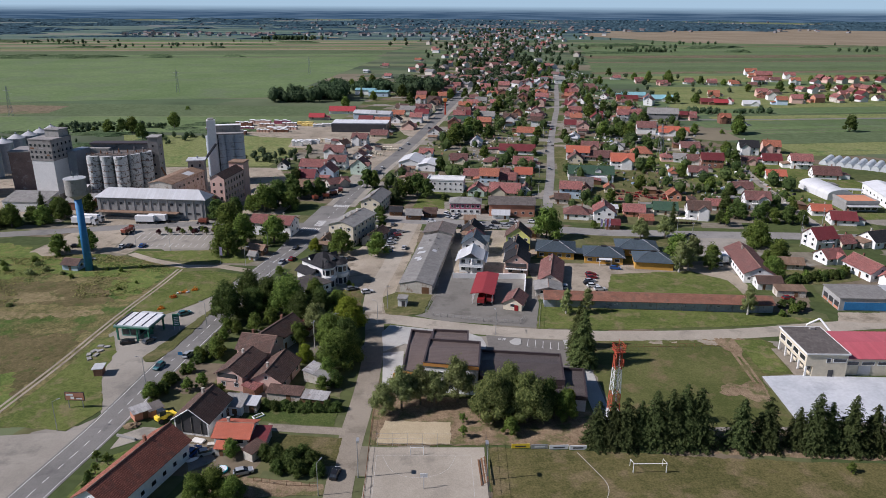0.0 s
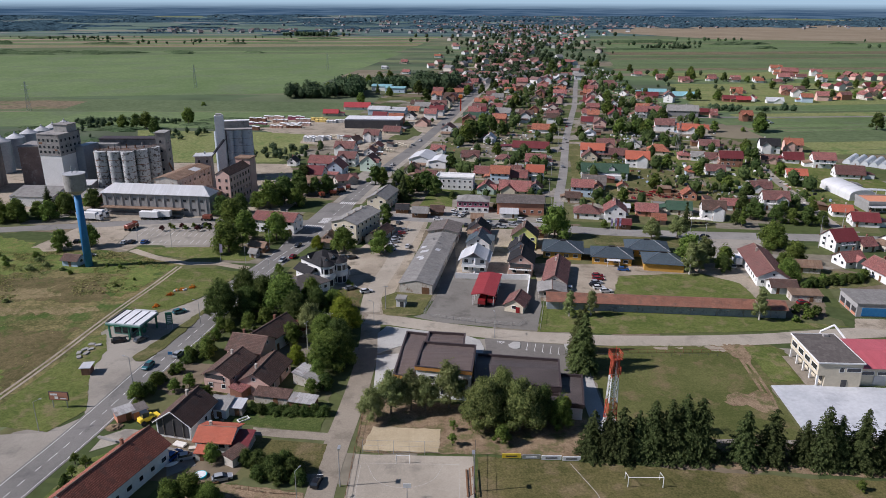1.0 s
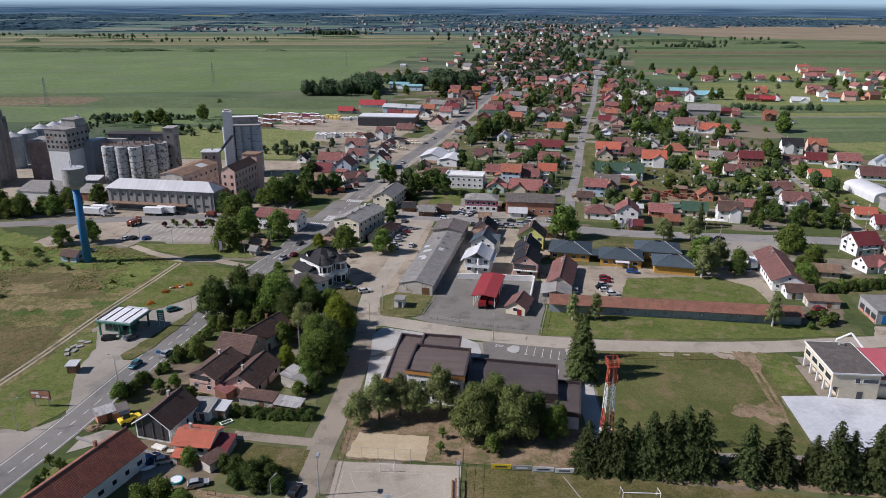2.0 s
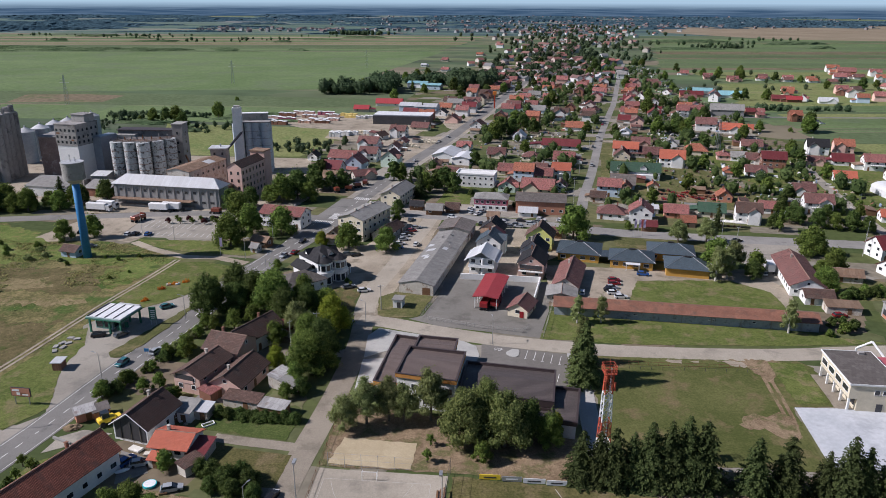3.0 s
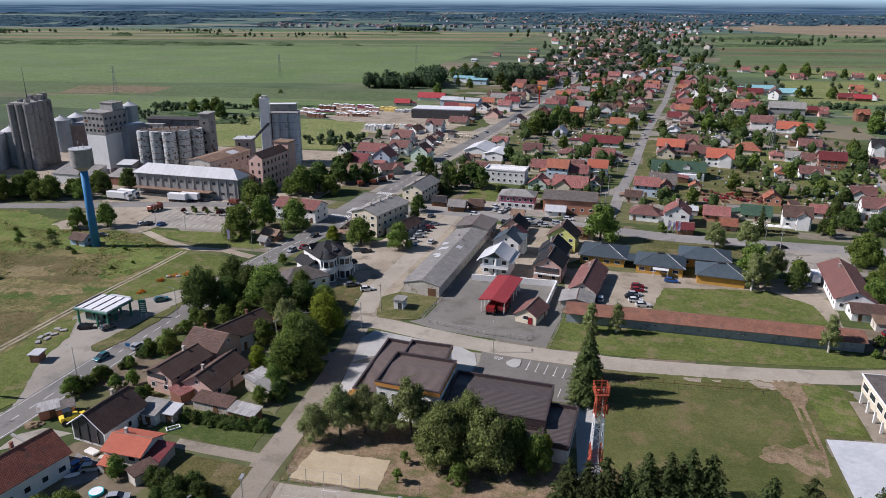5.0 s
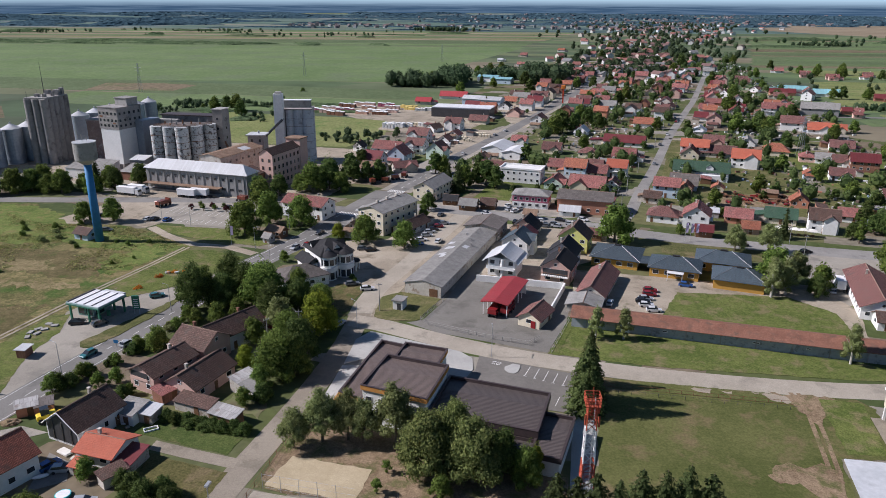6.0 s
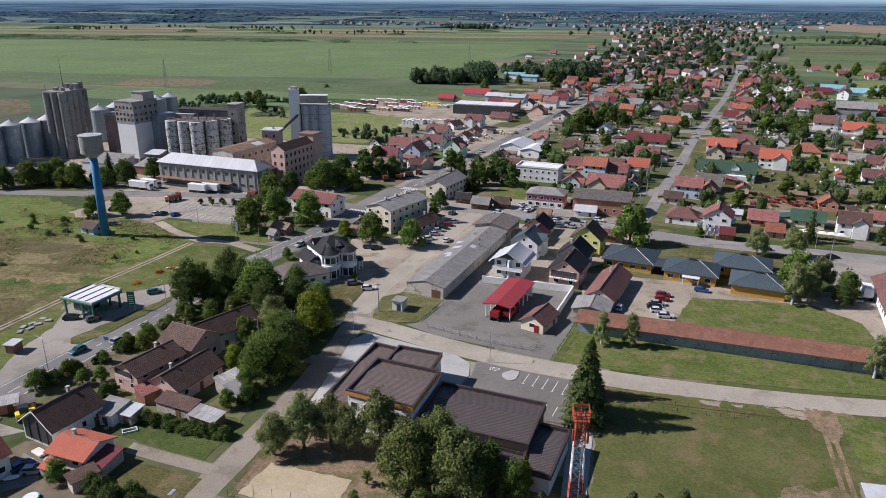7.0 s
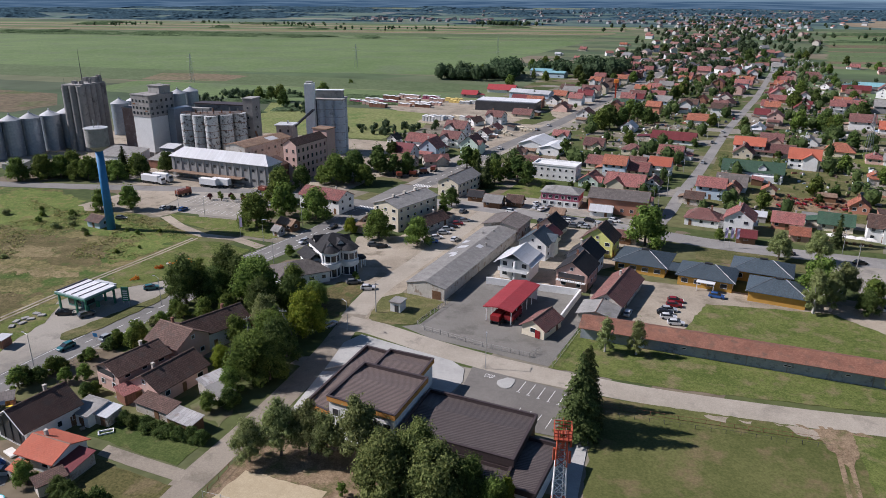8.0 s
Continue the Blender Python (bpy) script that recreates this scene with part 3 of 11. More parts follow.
def dashes(name, pts, z, on, off, width, offset=0.0, label="white painted line on the road", paint=None):
    """Paint along a line: dashes, or one band where off is 0."""
    line = smooth_line(pts, 1.0)
    bm, run = bmesh.new(), 0.0
    ss = sides(line, 1.0)
    for k in range(len(line) - 1):
        step = (line[k + 1] - line[k]).length
        if off == 0 or run % (on + off) < on:
            q = []
            for i in (k, k + 1):
                c, n = line[i], (ss[i][0] - line[i]).normalized()
                q.append((c + n * (offset + width / 2), c + n * (offset - width / 2)))
            bm.faces.new([bm.verts.new((*v, z)) for v in (q[0][0], q[0][1], q[1][1], q[1][0])])
        run += step
    bmesh.ops.remove_doubles(bm, verts=bm.verts, dist=0.001)
    return tagged(part(name, bm, paint or PAINT_WHITE), label, "road marking", kind="structure")


MAIN = [(-90, 60), (-84.5, 88), (-80, 110), (-75.5, 131), (-70.9, 160), (-65, 192), (-60.5, 228), (-54, 255), (-46, 285), (-37.5, 330), (-22, 413), (-7, 478), (15, 589), (31, 678), (68, 873), (132, 1217), (210, 1602), (300, 2000)]
patch("field", MEADOW, 0.05, [(-1500, 1222), (-60, 1398), (-115, 1000), (-150, 775), (-420, 735), (-1500, 700)], "large light green crop field", "field")
patch("field", MEADOW_DARK, 0.06, [(-900, 735), (-420, 731), (-60, 697), (-85, 640), (-373, 641), (-900, 640)], "darker green field strip", "field")
patch("field", SOIL, 0.08, [(-442, 704), (-380, 712), (-340, 704), (-338, 655), (-372, 652), (-425, 645)], "brown fallow strip in the green fields", "field")
patch("field", MEADOW_YELLOW, 0.06, [(-225, 540), (-92, 530), (-80, 470), (-92, 425), (-180, 425)], "yellowish meadow behind the silos", "field")
patch("field", MEADOW, 0.05, [(-420, 636), (-95, 634), (-95, 548), (-235, 552), (-420, 560)], "green meadow with shrubs", "field")
patch("field", SOIL, 0.05, [(-900, 590), (-470, 540), (-420, 534), (-372, 482), (-376, 444), (-900, 380)], "reddish brown ploughed field", "field")
patch("field", STUBBLE, 0.09, [(560, 2350), (720, 3300), (2800, 4300), (3600, 3300), (1250, 1830), (760, 1960)], "wide tan stubble field", "field")
strip_rng = random.Random(21)
v = 0.0
while v < 560:
    wide = strip_rng.choice((9, 14, 22, 30, 44))
    m_ = strip_rng.choice((MEADOW, MEADOW_YELLOW, MEADOW_DARK, MEADOW_YELLOW, MEADOW, STUBBLE, MEADOW_YELLOW, MEADOW))
    u0, u1 = 235 + v * 0.12 + strip_rng.uniform(-6, 30), 980 + strip_rng.uniform(-150, 150)
    patch("field", m_, 0.05, [(u0, 448 + v + (u0 - 235) * 0.1), (u1, 448 + v + (u1 - 235) * 0.1), (u1, 448 + v + wide - 1.2 + (u1 - 235) * 0.1), (u0, 448 + v + wide - 1.2 + (u0 - 235) * 0.1)], "long narrow strip field beside the houses", "field")
    v += wide
v = 0.0
while v < 640:
    wide = strip_rng.choice((16, 28, 45, 60))
    m_ = strip_rng.choice((MEADOW, MEADOW_DARK, MEADOW_DARK, MEADOW_YELLOW, MEADOW, STUBBLE))
    patch("field", m_, 0.07, [(-1900, 1180 + v), (-70 + 0.15 * v, 1402 + v), (-70 + 0.15 * v, 1398 + v + wide), (-1900, 1176 + v + wide)], "long strip field far off", "field")
    v += wide
v = 0.0
while v < 900:
    wide = strip_rng.choice((22, 36, 60))
    m_ = strip_rng.choice((MEADOW, MEADOW_DARK, MEADOW, MEADOW_DARK, MEADOW, SOIL))
    patch("field", m_, 0.05, [(260 + 0.2 * v, 1010 + v), (1500, 1120 + v), (1500, 1118 + v + wide), (260 + 0.2 * v, 1008 + v + wide)], "long strip field far off", "field")
    v += wide
patch("field", STUBBLE, 0.05, [(-760, 2250), (-220, 2230), (-260, 2060), (-760, 2080)], "pale tan field far off", "field")

patch("far_plain", HAZED_PLAIN, 0.03, [(-4800, 2050), (-300, 2050), (350, 2080), (1300, 2300), (4800, 2300), (3400, 3400), (0, 4870), (-3400, 3400)], "blue-green haze-tinted farmland far off", "field")
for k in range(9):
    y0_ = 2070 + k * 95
    m_ = (HAZED_GREEN, HAZED_DARK, HAZED_GREEN, HAZED_TAN, HAZED_GREEN, HAZED_DARK)[k % 6]
    patch("field", m_, 0.06, [(-1250 - 40 * k, y0_), (-280 - 20 * (k % 3), y0_ - 10), (-290 - 25 * (k % 4), y0_ + 66 + 8 * (k % 3)), (-1230 - 45 * k, y0_ + 72)], "blue-green haze-tinted field far off", "field")
patch("yard_ground", YARD, 0.04, [(-120, 60), (-92, 140), (-98, 236), (-250, 250), (-260, 420), (-100, 440), (-60, 640), (-40, 900), (120, 1500), (190, 1500), (140, 900), (240, 640), (215, 520), (320, 440), (330, 240), (260, 60)], "patchy grass and bare ground between the houses")
patch("wasteland", ROUGHGRASS, 0.06, [(-88, 244), (-92, 205), (-98, 146), (-98, 132), (-240, 132), (-260, 268), (-183, 281), (-160, 257), (-128, 259), (-112, 254)], "rough dry grass with weeds", "grass")
for k, side in enumerate((-0.8, 0.8)):
    ribbon("dirt_track", GRAVEL, 0.125, [(-106 + side, 132), (-105 + side, 140), (-101 + side, 165), (-97.5 + side, 195), (-93 + side, 222), (-90.5 + side, 240)], 0.75, "bare wheel rut of a track through grass", "track")
    ribbon("dirt_track", DIRT, 0.15, [(93.5 + side, 175), (95 + side, 168), (94 + side, 155), (93.2 + side, 146), (91.5 + side, 138)], 0.9, "bare brown wheel rut in the meadow", "track")
patch("lawn", FRESH, 0.12, [(-93.5, 236), (-95, 206), (-87, 194), (-80, 200), (-72, 212), (-67.5, 224), (-66, 234), (-80, 239)], "mown lawn with orange flower beds", "grass")
patch("lawn", FRESH, 0.12, [(-116, 262), (-92, 262.5), (-72, 263), (-62, 252), (-66, 246), (-90, 249), (-108, 255)], "mown lawn beside the car park", "grass")
patch("lawn", FRESH, 0.11, [(-88, 171), (-87, 158), (-79, 139), (-84, 130), (-103, 133), (-96, 178), (-93, 182)], "strip of grass beside the forecourt", "grass")
ribbon("footpath", GRAVEL, 0.13, [(-116, 259), (-104, 250.5), (-90, 243.5), (-76, 243), (-64, 238)], 3.6, "pale gravel footpath", "path")
patch("forecourt", ASPHALT_PALE, 0.07, [(-76, 132), (-79.5, 139), (-87.5, 158), (-88.5, 171), (-95, 183), (-90, 196), (-83, 197), (-75, 206), (-66, 222), (-60, 226), (-66, 192), (-72, 160)], "worn asphalt forecourt of the filling station", "pavement")
patch("traffic_island", GRASS, 0.2, [(-78.9, 167), (-77.2, 164.4), (-74.4, 164.6), (-71.5, 174), (-68.6, 189), (-67.4, 204), (-72, 190)], "long grass island with a kerb", "grass")
patch("junction", ASPHALT_PALE, 0.065, [(-150, 131), (-98.5, 128.4), (-84, 129.5), (-77, 138), (-74, 130), (-80, 108), (-88, 60), (-150, 60)], "broad worn asphalt junction", "pavement")
ribbon("pavement", ASPHALT_PALE, 0.068, MAIN[9:15], 15.0, "worn pale verges along the main road")
ribbon("road", ASPHALT, 0.09, MAIN, 8.4, "grey asphalt main road with white lines")
patch("road", ASPHALT, 0.085, [(-68, 222), (-58, 254), (-54, 290), (-47, 330), (-33, 330), (-36, 300), (-40, 283), (-52, 240), (-57, 222)], "wide asphalt junction of the main road", "road")
ribbon("road", ASPHALT, 0.088, [(-330, 262), (-250, 275), (-183, 286), (-121, 298), (-93, 301), (-60, 298), (-44, 296)], 8.0, "grey asphalt side road past the silos")
patch("gravel_yard", GRAVEL, 0.07, [(-160, 255), (-127, 262), (-118, 258), (-116, 265), (-126, 267), (-127, 294), (-152, 290)], "bare gravel yard", "ground")
patch("car_park", ASPHALT_PALE, 0.08, [(-125, 265.5), (-88, 264.5), (-84, 298), (-127, 294.5)], "pale asphalt car park with white bays", "pavement")
patch("loading_yard", GRAVEL, 0.07, [(-160, 296), (-92, 305), (-70, 302), (-70, 312), (-96, 306), (-152, 313)], "gravel loading yard in front of the store", "ground")
patch("works_yard", GRAVEL, 0.075, [(-260, 318), (-152, 312), (-96, 306), (-66, 312), (-60, 345), (-84, 420), (-180, 424), (-260, 400)], "dusty works yard among the silos", "ground")
ribbon("road", LANE, 0.085, [(-19, 60), (-17, 90), (-16, 117), (-13.8, 141), (-12.6, 160), (-12.5, 180), (-14, 198)], 6.0, "worn asphalt lane")
patch("gravel_yard", GRAVEL, 0.075, [(-38, 258), (-31, 232), (-17, 214), (-16, 190), (-9, 190), (-8, 206), (-7, 216), (0, 262), (4, 303), (-14, 305), (-20, 272), (-24, 262)], "dusty tan gravel yard", "ground")
ribbon("road", DUSTY, 0.08, [(-14, 196), (-14.5, 214), (-10, 240), (-7, 262), (-3, 287), (-1, 304)], 6.5, "worn dusty asphalt lane")
patch("lawn", GRASS, 0.15, [(-11.5, 210), (-9.8, 196.5), (-6, 194.8), (2.5, 196), (6.2, 212), (-6.5, 215)], "small dry lawn round the transformer hut", "grass")
ribbon("road", DUSTY, 0.09, [(-15, 193), (-6, 191.5), (9, 186.4), (28, 181.4), (46, 178.7), (64, 177.2), (92, 177.4), (112, 179), (133, 182), (220, 190)], 7.0, "pale dusty asphalt lane")
patch("fire_yard", YARD_ASPHALT, 0.08, [(0, 194.5), (4, 197), (8, 214), (12, 262), (15, 262), (15, 229), (44, 227), (42.6, 203), (38.4, 184), (9, 190)], "grey asphalt yard of the fire station", "pavement")
patch("paving", PAVING, 0.16, [(-10.5, 182), (-8, 187.3), (1, 184.8), (17, 180.4), (20.5, 177.5), (21.5, 172), (18.5, 160), (-3, 174), (-9.5, 169)], "new pale paving round the school", "pavement")
patch("paving", PAVING, 0.155, [(-9.6, 168), (-3.4, 169), (-4, 148), (-9, 150)], "pale paving beside the lane", "pavement")
patch("car_park", ASPHALT_DARK, 0.12, [(19, 160), (22, 172), (22, 179), (40, 175.3), (45, 174.4), (45.2, 157), (40, 157.5)], "brownish grey asphalt car park with white bays", "pavement")
patch("paving", PAVING, 0.165, [(45.2, 175), (50, 174.6), (49, 128), (44.8, 128)], "pale paved path beside the school", "pavement")
patch("traffic_island", PAVING, 0.24, [(28.7, 174.5), (28.8, 173.2), (29.8, 172), (31.1, 171.7), (32, 172.6), (32.4, 175), (32.2, 176.1), (30.5, 176.4)], "small pale kerbed island", "pavement")
patch("school_yard", DIRT, 0.09, [(-10.8, 146), (44.5, 136), (44.5, 119.2), (16.2, 120.8), (-10.8, 121.6)], "bare brown earth under the school trees", "ground")
patch("sand_court", SAND, 0.13, [(-7.6, 131.8), (8.6, 130.6), (8.0, 121.2), (-9.3, 122.6)], "pale sand volleyball court", "sand")
patch("sports_court", DUSTY, 0.1, [(-10.6, 120.8), (15.8, 119.9), (13.4, 60), (-13.4, 60)], "worn grey asphalt handball court", "pavement")
patch("football_pitch", PITCH, 0.08, [(16.6, 119.9), (44, 117.4), (88, 112), (150, 108), (150, 60), (14, 60)], "mown football pitch with dry patches", "grass")
patch("earth_strip", DIRT, 0.075, [(40, 119.2), (40, 126), (150, 122), (150, 108), (88, 113.5)], "bare earth strip under the conifers", "ground")
patch("lawn", SCHOOL_MEADOW, 0.1, [(50, 127), (50, 174), (92, 173.8), (106, 174.5), (109, 171), (105.5, 152), (95.6, 150.8), (93.5, 126)], "dry green meadow behind the school", "grass")
for pts_ in ([(88, 174), (101, 174.2), (98.5, 170.5), (97, 166), (94.6, 161), (93.6, 166), (92, 170)], [(81, 144), (84, 147), (88, 146.2), (92, 149), (94.6, 146), (93, 139), (89, 137.5), (86, 141), (82, 140.5)]):
    patch("bare_earth", DIRT, 0.118, ragged(pts_, 1.2, 1.5), "bare brown earth worn into the meadow", "ground")
for pts_ in ([(71, 172.9), (75.5, 173.4), (75, 171.6), (72, 171.4)], [(84, 173.4), (91, 173.4), (92, 170.4), (89, 170.6), (87.6, 172)], [(77.5, 172.7), (80, 173), (79.6, 171.8)]):
    patch("gravel_spot", GRAVEL, 0.124, ragged(pts_, 0.9, 0.9), "pale spilt gravel beside the lane", "ground")
patch("lawn", FRESH, 0.13, [(98, 173.5), (107, 173), (105, 153.5), (97.5, 152.5)], "fresh green patch of grass", "grass")
patch("concrete_yard", CONCRETE_NEW, 0.18, [(96.2, 150.8), (106, 151), (150, 147.5), (150, 126), (94.4, 127.6)], "bright new concrete slab", "pavement")
patch("lawn", FRESH, 0.13, [(38.6, 183.6), (43, 203), (118, 191.5), (137, 187), (112, 184), (64, 181.6)], "green lawn along the long shed", "grass")
patch("gravel_yard", GRAVEL, 0.075, [(44, 207), (44, 244), (118, 240), (124, 226), (118, 198)], "tan gravel yard with parked cars", "ground")
patch("lawn", FRESH, 0.13, [(74.8, 230.5), (106, 233), (117, 223), (117, 200.5), (66, 205)], "green lawn behind the long shed", "grass")
patch("lawn", GRASS, 0.14, [(74, 279), (74, 266), (92, 264), (112, 263), (112, 275)], "lawn in front of the nursery school", "grass")
CROSS = [(-44, 300), (-30, 306), (-8.7, 305), (27, 298), (50, 293), (80, 284), (125, 279), (193, 273), (280, 258)]
ribbon("road", STREET, 0.1, CROSS, 10.0, "grey asphalt cross street")
patch("pavement", ASPHALT_PALE, 0.085, [(112, 284), (112, 262), (122, 240), (136, 240), (150, 282)], "broad worn asphalt yard", "pavement")
ribbon("road", ASPHALT, 0.09, [(150, 603), (172, 605), (262, 612), (352, 615), (700, 640)], 6.0, "narrow asphalt country road")
SIDE = [(60, 292), (67, 321), (71, 344), (82, 397), (95, 467), (105, 519), (129, 630), (143, 695), (183, 906), (232, 1150)]
ribbon("road", STREET, 0.09, SIDE, 5.0, "grey narrow residential street")
ribbon("road", ASPHALT_PALE, 0.09, [(187, 278), (189, 300), (192.8, 327), (195.6, 346), (198.4, 367), (203, 392), (208, 414), (214, 440)], 5.0, "pale residential lane")
ribbon("road", GRAVEL, 0.09, [(100, 492), (150, 482), (215, 470)], 4.0, "gravel lane between gardens")
patch("gravel_yard", GRAVEL, 0.072, [(13, 232), (16, 290), (44, 287), (60, 283), (58, 262), (43, 246), (42, 229)], "dusty yard between close-set houses", "ground")
patch("lawn", FRESH, 0.08, [(-1, 325), (3, 352), (11, 364), (16, 353), (15, 324)], "open green lawn by the kiosks", "grass")
patch("pavement", ASPHALT_PALE, 0.075, [(-16, 306), (2, 308), (40, 302), (48, 306), (40, 314), (18, 318), (16, 323), (-1, 324), (-13, 320)], "worn asphalt forecourt along the street", "pavement")
patch("lawn", GRASS, 0.055, [(77, 332), (140, 322), (166, 330), (146, 396), (150, 478), (99, 488), (92, 430)], "long grassy gardens behind the houses", "grass")
patch("lawn", FRESH, 0.056, [(182, 300), (262, 300), (258, 440), (160, 476), (156, 400), (174, 345)], "green gardens and orchards behind the houses", "grass")
patch("implement_yard", DIRT, 0.075, [(104, 334), (109, 352), (136, 362), (142, 346), (128, 336)], "bare earth yard for farm machines", "ground")
for m_, z_, pts_, lab in (
        (BROWN_GRASS, 0.066, [(-152, 228), (-130, 229), (-113, 223), (-104, 210), (-111, 205), (-128, 208), (-150, 204)], "brown flattened grass"),
        (DRY, 0.068, [(-150, 199), (-125, 203), (-111, 203), (-103, 200), (-110, 197), (-128, 196), (-150, 192)], "streak of pale dry grass"),
        (BROWN_GRASS, 0.066, [(-135, 182), (-115, 184), (-103, 186), (-101, 169), (-103, 154), (-105, 146), (-125, 150), (-140, 165)], "brown mown grass"),
        (DRY, 0.069, [(-146, 218), (-129, 219), (-121, 211), (-132, 208), (-146, 211)], "patch of pale dry grass"),
        (LUSH, 0.076, [(-200, 277), (-181, 277), (-164, 270), (-150, 256), (-135, 250), (-114, 249), (-94, 243), (-92, 235), (-104, 231), (-122, 233), (-140, 237), (-152, 231), (-200, 240)], "lush green weeds round the water tower"),
        (LUSH, 0.074, [(-111, 228), (-102, 233), (-93, 232), (-98, 214), (-103, 212), (-112, 222)], "rough green and yellow grass"),
        (LUSH, 0.074, [(-104, 134), (-104, 146), (-112, 160), (-122, 152), (-126, 136)], "green weeds beside the track"),
        (DRY, 0.067, [(-190, 226), (-165, 228), (-150, 222), (-150, 210), (-190, 205)], "pale dry grass"),
        (BROWN_GRASS, 0.067, [(-200, 200), (-150, 196), (-140, 178), (-200, 170)], "brown mown grass")):
    patch("weedy_ground", m_, z_, ragged(pts_, 1.6, 3.2), lab, "wild grass")
patch("weedy_ground", BROWN_GRASS, 0.085, ragged([(-28.8, 210.3), (-27.6, 216.3), (-20.4, 219.2), (-18.2, 213.4), (-18.3, 207.9), (-18.3, 202.7), (-18.0, 194.3), (-23.5, 197.7)], 1.4, 1.6), "dry trodden grass beside the lane", "wild grass")
patch("timber_yard", GRAVEL, 0.09, [(-150, 606), (-150, 560), (-118, 530), (-80, 520), (-30, 500), (-22, 530), (-14, 560), (-88, 600)], "pale gravel timber yard", "ground")
patch("pavement", ASPHALT_PALE, 0.08, [(-34, 345), (-24, 398), (-36, 402), (-52, 345)], "asphalt forecourt beside the main road", "pavement")
patch("gravel_yard", GRAVEL, 0.079, [(-26, 404), (-12, 474), (-8, 500), (-22, 500), (-46, 512), (-92, 526), (-90, 488), (-70, 480), (-46, 470), (-42, 420)], "trodden pale yard with building materials", "ground")
patch("gravel_yard", GRAVEL, 0.077, [(6, 512), (20, 580), (27, 640), (-10, 640), (-20, 600), (-8, 540)], "pale trodden forecourts beside the main road", "ground")

dashes("road_marking", MAIN[:8], 0.1, 2.2, 2.4, 0.17)
dashes("road_marking", MAIN[:8], 0.101, 4.0, 0, 0.14, 3.6)
dashes("road_marking", MAIN[:8], 0.101, 4.0, 0, 0.14, -3.6)
dashes("road_marking", [(-56, 247), (-46, 285), (-37.5, 330), (-22, 413)], 0.1, 3.0, 4.0, 0.22)
dashes("road_marking", [(-60, 250), (-50, 290)], 0.1, 3.0, 3.0, 0.2)
dashes("road_marking", [(-51, 250), (-43, 285)], 0.1, 3.0, 3.0, 0.2)


def stripes(x, y, rot, n, pitch, length, width, z, label, u=0.0, name="road_marking"):
    """n painted bars side by side."""
    bm = bmesh.new()
    for k in range(n):
        box(bm, (k - (n - 1) / 2) * pitch, u * k, 0, width, length, 0.012)
    ob = part(name, bm, PAINT_WHITE, at=placed(x, y, rot, z=z))
    return tagged(ob, label, "road marking", kind="structure")


stripes(-47.5, 291, -12, 9, 1.0, 4.0, 0.5, 0.101, "white zebra crossing on the main road")
stripes(-37, 330, -12, 8, 1.0, 4.0, 0.5, 0.101, "white zebra crossing on the main road")
stripes(-44, 300, 80, 8, 1.0, 4.0, 0.5, 0.111, "white zebra crossing at the cross street")
stripes(38.7, 172.6, -12, 5, 2.3, 4.7, 0.13, 0.125, "white parking bays on dark asphalt", -0.2)
stripes(38.3, 170.2, -12, 5, 2.3, 0.13, 0.8, 0.13, "white ends of the parking bays", -0.2)
stripes(38.4, 162.6, -12, 4, 2.3, 4.0, 0.13, 0.125, "white parking bays on dark asphalt", -0.2)
words = bpy.data.curves.new("lettering", "FONT")
words.body, words.align_x, words.align_y, words.size, words.extrude = "STOP", "CENTER", "CENTER", 0.82, 0.006
lettering = new("lettering", words)
bpy.context.view_layer.update()
me = bpy.data.meshes.new_from_object(lettering)
bpy.data.objects.remove(lettering)
me.materials.clear(); me.materials.append(PAINT_WHITE)
tagged(part("road_lettering", me, None, at=placed(26.6, 176.0, -9, z=0.135) @ Matrix.Diagonal((1.15, 2.6, 1, 1))), "white painted word on dark asphalt", "road marking", kind="structure")
stripes(-106, 269.5, -2, 13, 2.7, 4.6, 0.14, 0.085, "white bays of the car park")
stripes(-106, 279.5, -2, 12, 2.7, 4.6, 0.14, 0.085, "white bays of the car park")
stripes(-106, 285, -2, 12, 2.7, 4.6, 0.14, 0.085, "white bays of the car park")
dashes("court_marking", [(-9, 117.6), (12.5, 117.0)], 0.106, 1, 0, 0.07, label="faded white court line", paint=FADED_PAINT)
dashes("court_marking", [(-7.5, 117), (-5.5, 112), (-2, 109.6), (3, 109.5), (7, 112), (9, 116.8)], 0.106, 1, 0, 0.07, label="curved faded white goal area line", paint=FADED_PAINT)
dashes("court_marking", [(-9, 117.6), (-10, 70)], 0.106, 1, 0, 0.07, label="faded white court line", paint=FADED_PAINT)
dashes("court_marking", [(12.5, 117), (11.5, 70)], 0.106, 1, 0, 0.07, label="faded white court line", paint=FADED_PAINT)
dashes("pitch_marking", [(37, 117.3), (39, 112), (41, 106), (40, 101.5), (36, 96)], 0.086, 1, 0, 0.12, label="faded white pitch line", paint=FADED_PAINT)

# self-lit ring of distance where the plain ends: haze-blue woods painted below, pale sky above
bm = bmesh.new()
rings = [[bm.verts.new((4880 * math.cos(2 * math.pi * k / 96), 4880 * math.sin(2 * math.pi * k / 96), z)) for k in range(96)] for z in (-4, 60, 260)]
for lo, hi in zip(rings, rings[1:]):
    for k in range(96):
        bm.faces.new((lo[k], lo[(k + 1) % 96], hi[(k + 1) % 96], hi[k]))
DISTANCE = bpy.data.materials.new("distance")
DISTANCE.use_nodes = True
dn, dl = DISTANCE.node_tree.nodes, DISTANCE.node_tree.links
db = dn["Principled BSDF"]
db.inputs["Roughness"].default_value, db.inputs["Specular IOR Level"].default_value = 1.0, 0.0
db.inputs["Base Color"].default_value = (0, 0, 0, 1)
